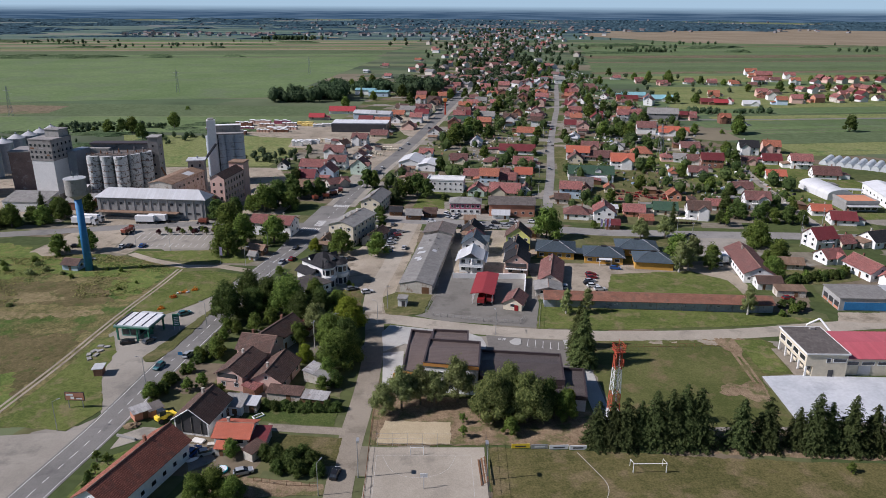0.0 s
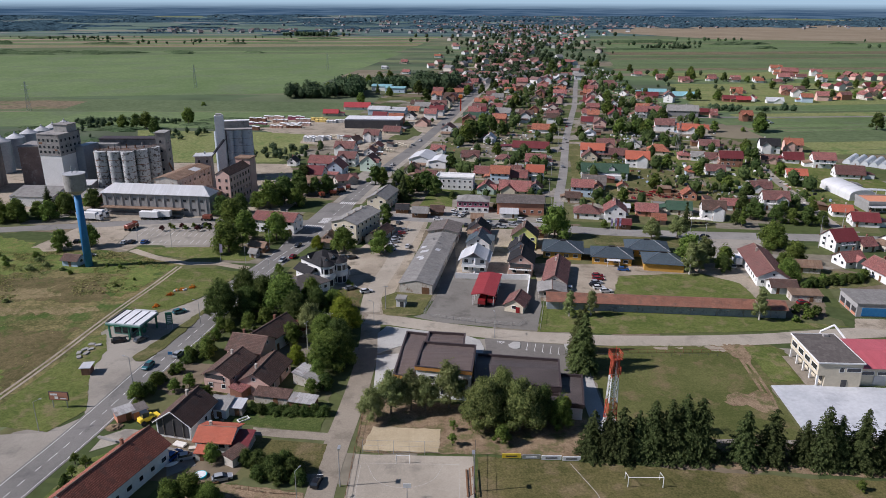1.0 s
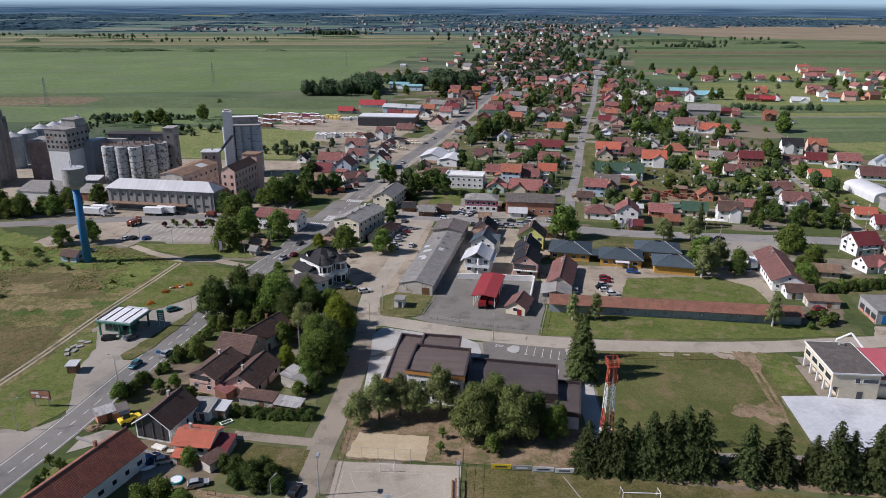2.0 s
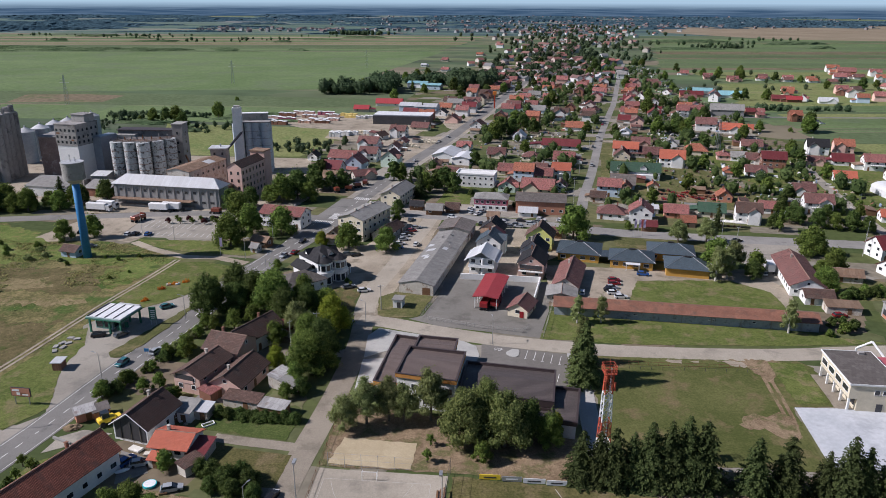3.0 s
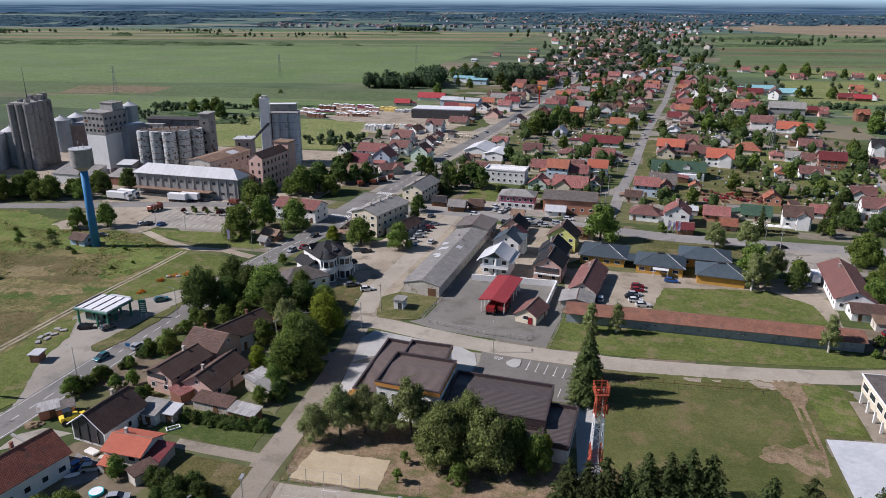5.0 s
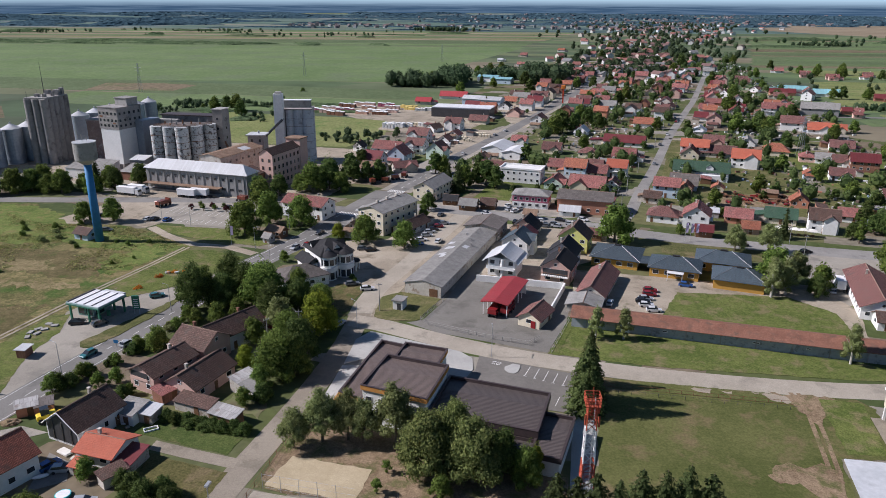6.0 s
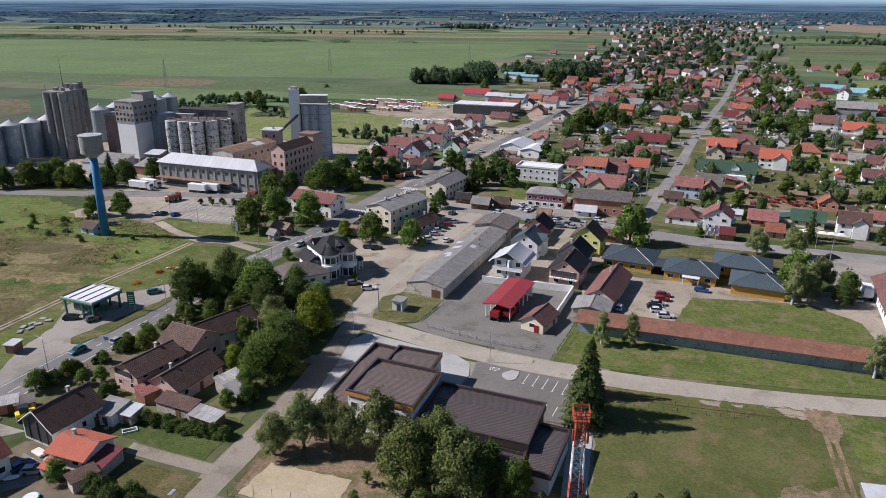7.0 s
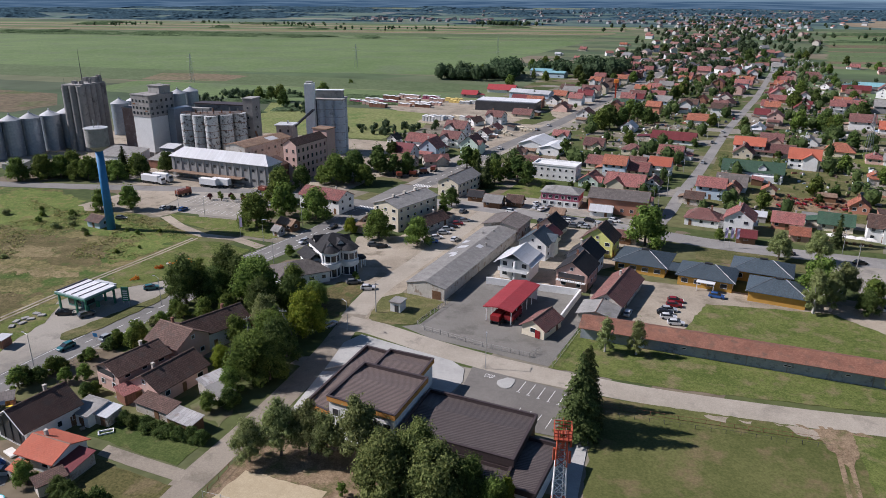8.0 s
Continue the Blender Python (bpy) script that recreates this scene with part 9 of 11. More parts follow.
for dz in (0.0, 0.35):
    bm = bmesh.new()
    run_ = [Vector((-16.5, 168, 8.3 - dz)), Vector((-24, 178, 8.2 - dz)), Vector((-36, 190, 7.6 - dz)), Vector((-48, 206, 7.8 - dz))]
    for a, b in zip(run_, run_[1:]):
        strut(bm, a, b, 0.03, 4)
    part("wire", bm, STEEL_DARK, cable)
car("silver", -37.8, 112.0, 20)
bm = bmesh.new(); bmesh.ops.create_icosphere(bm, subdivisions=2, radius=1.0, matrix=Matrix.Translation((0, 0, 0.3)) @ Matrix.Diagonal((1.5, 0.6, 0.3, 1)))
tagged(part("plastic_boat", bm, WHITE_PAINT, at=placed(-50.2, 116.9, 35, z=0.12)), "small white plastic boat on a patio", "boat")
for x, y, r_, w_, d_, c_ in ((-51.0, 124.5, -20, 3.0, 1.6, CLOTH), (-47.6, 123.0, 5, 1.8, 1.2, PLASTER["old"]), (-45.6, 135.8, 20, 1.5, 1.0, WHITE_PAINT), (-44.2, 134.4, 60, 0.9, 0.7, TIMBER_GREY), (-39.0, 110.8, 15, 1.6, 0.8, TIMBER)):
    bm = bmesh.new(); box(bm, 0, 0, 0, w_, d_, 0.45); bmesh.ops.bevel(bm, geom=bm.edges[:], offset=0.08, segments=1, affect="EDGES")
    tagged(part("building_material", bm, c_, at=placed(x, y, r_, z=0.1)), "low stack of building material in a yard", "building material", "yard stacks")

# ---- houses and trees of the town, from near to far ----
house(78.1, 307.4, 11.6, 9.0, -11.5, 1, "brown", "white", hip=True)
house(90.1, 302.7, 10.9, 9.5, 78.5, 2, "red", "white", balcony=True)
house(107.2, 311.1, 10.0, 7.8, -11.5, 1, "red", "clay")
house(123.6, 314.1, 11.2, 8.7, -11.5, 1, "green", "cream")
house(137.3, 340.3, 7.9, 6.9, 78.5, 1, "orange", "clay")
house(136.4, 304.6, 10.2, 8.0, -11.5, 2, "dark", "white")
house(150.6, 320.9, 7.5, 6, -11.5, 1, "red", "white")
house(83.4, 346.7, 11.0, 8.6, -11.5, 2, "red", "blue")
house(92.8, 354.9, 6.7, 5.8, 78.5, 1, "orange", "orange")
house(76.3, 334.6, 7.0, 6, -11.5, 1, "dark", "old")
house(92.9, 363.2, 12.3, 9.6, -11.5, 1, "ash", "blue")
house(107.0, 356.9, 5.8, 5, 78.5, 1, "orange", "cream")
house(108.8, 444.5, 14.9, 10, -11.5, 2, "vermilion", "white")
house(105.2, 435.0, 10.9, 9.5, 78.5, 1, "brown", "cream")
house(121.0, 441.5, 18.6, 10, -11.5, 1, "brown", "old")
house(123.8, 473.7, 11.7, 9.1, -11.5, 1, "brown", "pink", far=True)
house(136.0, 549.1, 10.9, 9.5, 78.5, 2, "brown", "pink", far=True)
house(121.5, 514.3, 9.1, 7.9, 78.5, 1, "white", "white", far=True)
house(130.5, 416.3, 13.8, 10, -11.5, 2, "vermilion", "white")
house(153.9, 452.7, 14.3, 10, -11.5, 1, "orange", "cream", hip=True, far=True)
house(143.0, 473.9, 10.2, 8.9, 78.5, 1, "grey", "white", far=True)
house(166.8, 438.2, 8.9, 7.7, 78.5, 1, "red", "pink", hip=True)
house(174.5, 435.0, 8.7, 6.8, -11.5, 1, "grey", "white")
house(194.8, 472.2, 12.7, 9.9, -11.5, 1, "brown", "white", far=True)
house(181.8, 428.1, 10.1, 7.9, -11.5, 1, "brown", "white")
house(156.2, 394.4, 6.2, 5.4, 78.5, 1, "orange", "blue")
house(185.5, 543.5, 14.5, 10, -11.5, 2, "brown", "white", far=True)
house(201.0, 534.8, 15.5, 10, -11.5, 1, "vermilion", "white", far=True)
house(212.0, 536.9, 10.9, 8.5, -11.5, 1, "vermilion", "cream", far=True)
house(194.1, 617.0, 19.8, 10, -11.5, 2, "red", "white", balcony=True, far=True)
house(224.3, 619.2, 26.4, 10, -11.5, 2, "grey", "grey", far=True)
house(71.1, 464.2, 23.8, 10, -11.5, 1, "crimson", "white", far=True)
house(88.7, 536.6, 14.9, 10, -11.5, 1, "orange", "white", far=True)
house(63.2, 381.1, 9.7, 7.6, -11.5, 2, "vermilion", "white", balcony=True)
house(68.8, 420.9, 12.1, 9.4, -11.5, 1, "red", "white")
house(43.1, 377.6, 10.5, 8.2, -11.5, 2, "orange", "blue")
house(34.4, 388.7, 9.9, 7.7, -11.5, 1, "red", "cream")
house(52.8, 395.2, 8.1, 6.3, -11.5, 1, "brown", "old")
house(33.9, 352.9, 10.0, 8.7, 78.5, 1, "red", "mint")
house(48.8, 350.4, 16.1, 10, -11.5, 1, "red", "cream")
house(60.2, 354.0, 7.1, 6.2, 78.5, 1, "brown", "white")
house(53.4, 378.9, 10.1, 7.9, -11.5, 1, "red", "cream")
house(49.6, 425.6, 10.3, 8.0, -11.5, 1, "brown", "cream", hip=True)
house(29.2, 433.0, 10.5, 8.2, -11.5, 1, "brown", "cream")
house(16.1, 523.1, 10.9, 9.5, 78.5, 2, "brown", "white", far=True)
house(45.4, 495.1, 9.3, 8.1, 78.5, 1, "white", "white", far=True)
house(230.9, 459.6, 12.5, 9.8, -11.5, 2, "black", "white", far=True)
house(248.4, 462.7, 11.2, 8.7, -11.5, 2, "orange", "pink", far=True)
house(244.6, 415.3, 12.7, 9.9, -11.5, 2, "red", "white", balcony=True)
house(232.2, 428.3, 11.5, 9.0, -11.5, 1, "crimson", "white")
house(213.7, 384.7, 10.8, 8.4, -11.5, 1, "vermilion", "white")
house(216.0, 425.8, 8.9, 6.9, -11.5, 1, "brown", "pink")
house(171.0, 395.7, 10.6, 8.3, -11.5, 1, "brown", "white")
house(189.1, 419.5, 13.2, 10, -11.5, 2, "crimson", "brick")
house(180.4, 354.9, 10.1, 7.9, -11.5, 1, "brown", "white")
house(173.4, 322.8, 11.8, 9.2, -11.5, 2, "brown", "white", balcony=True)
house(245.6, 387.8, 15.4, 10, -11.5, 1, "brown", "white")
house(201.9, 294.9, 11.2, 8.7, -11.5, 1, "crimson", "white")
house(199.7, 310.0, 8.9, 6.9, -11.5, 1, "vermilion", "white")
house(47.7, 316.1, 22, 13, -6, 1, "ash", "clay", h=6, rise=2.2, chimney=False)
house(-1.2, 424.5, 21, 13, 78.5, 1, "bright", "white", h=4.4, rise=2.2, chimney=False, far=True, name="hall", category="hall", label="low hall with a bright white sheet roof")
house(9.2, 417.0, 17, 10.5, 78.5, 1, "bright", "white", h=4.0, rise=1.2, chimney=False, far=True, name="hall", category="hall", label="low hall with a bright white sheet roof")
house(-7.3, 398.5, 10, 7, 78, 1, "dark", "old", far=True)
house(1.5, 381.1, 12, 7, -10, 1, "brown", "old", far=True)
house(25.8, 280.6, 9, 9, 78.5, 1, "black", "cream")
house(26.0, 270.5, 8, 7, 78.5, 1, "crimson", "white")
house(24.7, 256.8, 9.5, 9, 78.5, 2, "slate", "white")
house(44.0, 265.3, 9, 10, 78.5, 2, "dark", "lime")
house(42.3, 263.2, 9, 6, 78.5, 1, "green", "cream")
house(40.6, 248.0, 9, 9, 78.5, 2, "black", "white")
terrace_house = house(39.4, 235.6, 11, 8.8, 78.5, 2, "black", "pink", label="two-storey pink house with an anthracite roof and a timber balcony")
# shade of the loggia given by a flat dark panel on the gable
bm = bmesh.new(); box(bm, 0, -0.02, 2.9, 7.6, 0.14, 2.0); part("loggia", bm, STEEL_DARK, terrace_house, "flat dark panel in place of a shaded loggia", at=wall_pose(11, 8.8, 3, 0, 0))
bm = bmesh.new(); box(bm, 0, -0.6, 2.75, 8.4, 1.3, 0.16); balcony_slab = part("balcony", bm, PLASTER["white"], terrace_house, at=wall_pose(11, 8.8, 3, 0, 0))
bm = bmesh.new()
for k in range(13):
    box(bm, -4.1 + k * 0.683, -1.2, 2.9, 0.09, 0.06, 0.9)
box(bm, 0, -1.2, 3.8, 8.4, 0.1, 0.1)
part("railing", bm, TIMBER, balcony_slab, "brown timber railing")
house(51.2, 277.1, 5, 4, -11.5, 1, "brown", "brown", chimney=False)
house(41.5, 307.5, 8, 5, -6, 1, "white", "white", chimney=False, h=2.4, name="kiosk", category="kiosk", label="small white kiosk with a white roof")
house(-8.9, 314.5, 6, 5, -6, 1, "black", "brown", chimney=False, h=2.4, name="kiosk", category="kiosk", label="small brown timber kiosk with a black roof")
house(-0.2, 307.7, 7, 6, -6, 1, "grey", "brown", chimney=False, h=2.7, name="kiosk", category="kiosk", label="small brown timber kiosk with a grey roof")
house(7.7, 310.9, 6, 5, -6, 1, "dark", "brown", chimney=False, h=2.4, name="kiosk", category="kiosk", label="small brown timber kiosk with a dark roof")
house(26.0, 299.2, 5, 4, -6, 1, "rust", "brown", chimney=False, h=2.4, name="kiosk", category="kiosk", label="small brown timber kiosk with a rusty roof")
house(90.9, 289.3, 6, 5, -6, 1, "crimson", "brown", chimney=False, h=2.7, name="kiosk", category="kiosk", label="small brown timber kiosk with a dark red roof")
house(108.7, 296.7, 6, 5, -6, 1, "orange", "orange", chimney=False, h=2.7, name="kiosk", category="kiosk", label="small orange kiosk with a orange roof")
house(-59.8, 404.0, 16, 10, -11.5, 2, "red", "white", balcony=True, far=True)
house(-50.5, 390.3, 10, 10, 78.5, 2, "red", "blue", far=True)
house(-60.1, 375.6, 10, 9, -11.5, 2, "crimson", "white", far=True)
house(-57.3, 364.6, 12, 8, -11.5, 1, "rust", "grey", chimney=False)
house(-32.4, 405.1, 10, 10, 78.5, 2, "brown", "mint", far=True)
house(-47.1, 417.7, 11, 9, -11.5, 2, "brown", "white", balcony=True, far=True)
house(-43.1, 371.2, 12, 7, 30, 1, "brown", "old", far=True)
house(-80.8, 417.3, 6, 6, 78.5, 1, "black", "white", far=True)
house(-64.3, 258.3, 7, 4, -20, 1, "rust", "brown", chimney=False, h=2.7, name="kiosk", category="kiosk", label="small brown timber kiosk with a rusty roof")
house(-64.5, 251.1, 3, 3, -20, 1, "grey", "grey", chimney=False, h=2.4, name="kiosk", category="kiosk", label="small grey kiosk with a grey roof")
house(-17.0, 273.9, 15, 6, 68, 1, "dark", "old")
house(-34.2, 276.3, 8, 8, 78, 1, "black", "cream")
house(-36.6, 267.8, 8, 6, 78, 1, "rust", "old")
house(-52.2, 448.6, 13, 9, -11.5, 2, "brown", "white", far=True)
house(-38.9, 496.6, 11, 9, -11.5, 2, "brown", "white", far=True)
house(-33.3, 466.6, 8, 7, 78.5, 1, "red", "white", far=True)
house(-36.2, 448.7, 8, 7, 78.5, 1, "brown", "white", far=True)
house(-26.2, 526.9, 13, 9, -11.5, 1, "brown", "cream", far=True)
house(-50.9, 488.2, 9, 7, 60, 1, "dark", "white", far=True)
house(8.5, 455.5, 9, 7, -11.5, 1, "red", "white", far=True)
house(-66.4, 654.8, 24, 9, -4, 1, "scarlet", "white", chimney=False, far=True)
house(-85.3, 616.2, 13, 8, -4, 1, "scarlet", "old", chimney=False, far=True)
house(-43.7, 625.9, 18, 14, -10, 1, "white", "blue", h=5, rise=2, chimney=False, far=True)
house(-28.8, 621.1, 18, 14, -10, 1, "white", "blue", h=5, rise=2, chimney=False, far=True)
house(-13.8, 633.5, 11, 9, -11.5, 1, "orange", "cream", far=True)
house(-15.3, 599.4, 9, 9, 78.5, 1, "black", "white", far=True)
house(-40.9, 599.1, 12, 8, -11.5, 1, "crimson", "white", far=True)
house(-5.3, 642.3, 14, 9, -11.5, 2, "grey", "mint", chimney=False, far=True)
house(9.1, 651.3, 15, 9, -11.5, 2, "brown", "cream", far=True)
house(7.6, 723.2, 10, 9, -11.5, 2, "orange", "white", far=True)
house(38.4, 889.4, 10, 9, -11.5, 2, "red", "white", far=True)
house(54.7, 904.8, 9, 8, 78.5, 2, "brown", "white", far=True)
house(46.4, 854.9, 8, 8, 78.5, 1, "black", "white", far=True)
house(62.4, 695.1, 10, 8, -11.5, 1, "red", "white", far=True)
house(70.0, 728.8, 12, 8, -11.5, 1, "grey", "white", far=True)
house(88.2, 786.5, 12, 8, -11.5, 1, "orange", "white", far=True)
house(62.8, 657.0, 11, 9, -11.5, 1, "red", "cream", far=True)
house(45.0, 632.2, 14, 9, -11.5, 1, "crimson", "white", chimney=False, far=True)
house(38.2, 596.1, 16, 9, -11.5, 1, "green", "old", chimney=False, far=True)
house(65.6, 623.0, 14, 10, -11.5, 1, "grey", "blue", chimney=False, far=True)
house(59.8, 593.9, 10, 8, -11.5, 1, "red", "white", far=True)
house(71.7, 784.3, 8, 8, 60, 1, "black", "white", far=True)
house(108.3, 927.1, 11, 9, -11.5, 1, "orange", "white", far=True)
house(92.8, 819.2, 8, 7, -11.5, 1, "red", "white", far=True)
house(-54.0, 806, 22, 16, -10, 1, "teal", "white", h=5, rise=1.6, chimney=False, far=True)
house(-38.0, 787, 22, 13, -10, 1, "teal", "blue", h=5, rise=1.4, chimney=False, far=True)
house(-35.3, 998.0, 10, 8, -11.5, 1, "red", "white", far=True)
house(-70.4, 1068.0, 8, 5, -11.5, 1, "white", "white", chimney=False, far=True)
house(8.6, 1297.7, 12, 8, -11.5, 1, "orange", "white", far=True)
house(15.7, 1073.0, 14, 9, -11.5, 1, "red", "white", far=True)
house(-44.9, 1167.5, 10, 8, -11.5, 1, "red", "cream", far=True)
house(80.4, 1082.3, 11, 9, -11.5, 1, "brown", "white", far=True)
house(143.4, 634.7, 8, 8, 60, 1, "red", "orange", far=True)
house(130.2, 718.7, 9, 9, 60, 1, "red", "pink", far=True)
house(111.1, 657.2, 8, 8, 60, 1, "dark", "white", far=True)
house(114.4, 625.6, 8, 7, 60, 1, "brown", "cream", far=True)
house(138.7, 783.4, 9, 8, 60, 1, "brown", "white", far=True)
house(188.8, 824.0, 11, 9, 78.5, 2, "brown", "pink", far=True)
house(186.1, 613.1, 10, 10, -11.5, 2, "red", "white", balcony=True, far=True)
house(248.2, 608.6, 6, 5, -6, 1, "red", "pink", far=True)
house(270.4, 593.5, 9, 9, -6, 2, "orange", "brick", far=True)
house(241.4, 711.5, 11, 9, 60, 2, "brown", "white", far=True)
house(218.9, 715.2, 11, 8, -6, 1, "brown", "old", far=True)
house(279.6, 974.7, 10, 8, -6, 1, "red", "white", far=True)
house(294.8, 922.4, 9, 8, -6, 1, "brown", "pink", far=True)
house(317.3, 893.2, 10, 8, -6, 1, "red", "pink", far=True)
house(383.8, 902.2, 10, 8, -6, 1, "brown", "white", far=True)
house(358.0, 912.2, 9, 7, -6, 1, "red", "white", far=True)
house(409.5, 893.8, 10, 8, -6, 1, "orange", "white", far=True)
house(329.6, 762.6, 10, 8, -6, 1, "orange", "cream", far=True)
house(316.0, 712.2, 14, 8, -6, 1, "scarlet", "brick", far=True)
house(329.0, 721.6, 10, 8, 60, 1, "red", "white", far=True)
house(484.7, 1007.3, 12, 9, -6, 1, "orange", "white", far=True)
house(478.0, 964.3, 14, 9, -6, 1, "red", "brick", far=True)
house(428.5, 884.9, 10, 8, -6, 1, "brown", "cream", far=True)
house(386.1, 769.9, 9, 8, 60, 1, "orange", "brick", far=True)
house(334.5, 1878.9, 12, 9, -6, 1, "scarlet", "white", far=True)
house(164.0, 908.2, 18, 9, -6, 1, "white", "white", chimney=False, far=True)
house(189.4, 922.0, 12, 10, -6, 2, "grey", "white", far=True)
house(211.0, 833.7, 12, 8, -6, 1, "brown", "pink", far=True)
house(208.9, 764.5, 10, 8, 60, 1, "dark", "white", far=True)
house(113.2, 820.6, 8, 8, 60, 1, "white", "white", far=True)
house(174.6, 725.6, 9, 8, 60, 1, "brown", "white", far=True)
house(173.0, 262.0, 10.4, 9, 12, 2, "crimson", "white", balcony=True, h=4.9)
house(182.6, 260.6, 6.6, 7, 12, 1, "red", "cream")
house(198.4, 262.6, 11, 9.4, 15, 1, "black", "white", h=3.4)
house(166.6, 242.6, 8.6, 7.6, 12, 1, "red", "white", h=3.0)
house(172.6, 227.6, 15, 8.4, -82, 1, "red", "white", h=3.6)
house(176.8, 215.0, 9, 7.6, -82, 1, "red", "white", h=3.0)
house(146.8, 235.7, 9, 5, -10, 1, "rust", "old", chimney=False, h=2.7, name="kiosk", category="kiosk", label="small weathered kiosk with a rusty roof")
for kind, x, y, k in (("dark", 157.0, 302.5, 0.75), ("dark", 163.0, 297.5, 0.8), ("oak", 169.5, 296.0, 0.72), ("dark", 176.0, 294.5, 0.78), ("dark", 181.0, 291.5, 0.66), ("dark", 166.0, 338.0, 0.7), ("oak", 195.8, 330.0, 0.4), ("dark", 197.4, 339.0, 0.36), ("poplar", 145.0, 291.0, 0.75)):
    plant(kind, x, y, k)
for k in range(10):
    plant("thicket", 139.0 + 2.7 * k, 219.0 + 0.75 * k + math.sin(k * 2.3), 0.62 + 0.14 * math.sin(k * 1.9))
plant("oak", -30.0, 257.6, 1)
plant("oak", -15.3, 254.5, 0.95)
plant("lime", -41.1, 259.4, 0.6)
plant("oak", -60.1, 271.4, 1.2)
plant("ash", -73.0, 271.4, 1.2)
plant("oak", -76.2, 256.6, 1.25)
plant("oak", -83.7, 288.6, 1.3)
plant("ash", -73.4, 320.2, 1.3)
plant("dark", -68.3, 328.5, 1.3)
plant("dark", -65.3, 349.7, 1.1)
plant("ash", -50.3, 349.2, 0.9)
plant("dark", -66.0, 372.5, 0.9)
plant("oak", -61.6, 324.2, 0.9)
plant("poplar", -14.6, 284.4, 0.8)
plant("dark", -16.4, 302.7, 0.7)
plant("oak", -22.9, 367.8, 0.9)
plant("spruce", -9.4, 335.3, 0.8)
plant("dark", 1.7, 349.0, 1.1)
plant("ash", 6.8, 345.5, 0.9)
plant("oak", 58.0, 275.5, 1.35)
plant("fruit", 15.3, 338.9, 0.8)
plant("fruit", 26.0, 342.1, 0.8)
plant("ash", 15.9, 410.0, 0.8)
plant("oak", 46.4, 446.2, 0.8)
plant("pine", 63.9, 363.0, 0.7)
plant("fruit", 61.8, 352.6, 0.9)
plant("fruit", 81.8, 455.1, 1)
plant("maple", 99.0, 273.3, 0.9)
plant("maple", 110.2, 273.8, 1)
plant("pine", 119.5, 291.7, 1.1)
plant("oak", 104.2, 241.6, 1.2)
plant("maple", 111.8, 245.2, 1)
plant("ash", 117.3, 240.1, 0.8)
plant("oak", 125.1, 359.2, 0.8)
plant("fruit", 133.5, 362.2, 0.9)
plant("fruit", 124.7, 347.7, 0.9)
plant("fruit", 121.8, 435.1, 0.9)
plant("oak", 147.4, 411.6, 0.8)
plant("oak", 158.3, 388.7, 0.8)
plant("dark", 153.6, 313.0, 0.78)
plant("dark", 154.3, 304.1, 0.72)
plant("dark", 143.9, 295.0, 0.6)
plant("oak", 145.5, 262.7, 1.1)
plant("dark", 169.9, 345.2, 0.54)
plant("dark", 160.9, 330.2, 0.6)
plant("oak", 163.2, 355.8, 0.8)
plant("fruit", 155.9, 355.1, 1)
plant("fruit", 151.5, 336.5, 0.66)
plant("oak", 210.5, 447.3, 0.8)
plant("fruit", 93.0, 328.2, 0.9)
plant("oak", 102.1, 334.3, 0.7)
plant("fruit", 82.4, 289.2, 0.8)
plant("fruit", 102.2, 317.7, 0.7)
plant("dark", 168.3, 338.9, 0.6)
plant("oak", 145.5, 243.2, 0.9)
plant("dark", 172.0, 309.8, 0.66)
plant("dark", 176.5, 296.1, 0.72)
plant("ash", 187.8, 313.1, 0.6)
plant("oak", 207.4, 390.2, 0.8)
plant("oak", 212.4, 453.3, 0.9)
plant("dark", 356.4, 548.5, 1.2)
plant("dark", 260.4, 542.9, 1.2)
plant("oak", 134.3, 224.4, 0.9)
plant("fruit", 139.8, 241.2, 1)
plant("oak", -204.2, 293.7, 1.1)
plant("oak", -199.1, 297.8, 1)
plant("oak", -197.4, 303.7, 1.1)
plant("ash", -183.5, 297.3, 1)
plant("spruce", -176.1, 311.8, 0.8)
plant("oak", -171.1, 301.0, 0.9)
plant("oak", -169.1, 312.2, 1)
plant("oak", -145.3, 260.0, 0.8)
plant("ash", -134.5, 263.2, 0.9)
plant("dark", -159.0, 320.7, 0.9)
plant("oak", -213.3, 287.7, 1)
plant("fruit", -73.0, 473.8, 1)
for kind, x, y, s in (("dark", -26.4, 368, 0.95), ("pine", -14.5, 341, 1.15), ("oak", -8.0, 345, 1.0), ("dark", -3.0, 352, 0.9), ("dark", -93, 306, 0.95), ("oak", -100, 316, 0.8), ("dark", -86, 312, 0.9), ("ash", -62, 344, 0.9), ("dark", -56, 346, 0.85), ("poplar", -70, 326, 0.7), ("dark", 33, 500, 1.25), ("oak", 27, 496, 1.05), ("dark", 40, 508, 1.1), ("dark", -75, 330, 0.9), ("oak", -80, 322, 0.8)):
    plant(kind, x, y, s)
plant("oak", -67.6, 693.9, 1)
plant("poplar", -55.9, 759.6, 0.9)
plant("oak", -43.0, 750.4, 0.9)
plant("pine", -32.8, 617.7, 0.8)
plant("oak", -109.5, 763.3, 1.2)
plant("oak", -96.4, 765.0, 1.2)
plant("oak", -95.0, 847.1, 1.3)
plant("oak", -122.2, 771.2, 1.1)
plant("ash", -131.1, 759.7, 1.1)
plant("ash", -141.9, 758.2, 1.1)
plant("dark", -75.1, 789.2, 1.1)
plant("dark", -144.1, 747.8, 1)
plant("dark", -12.7, 766.6, 1.3)
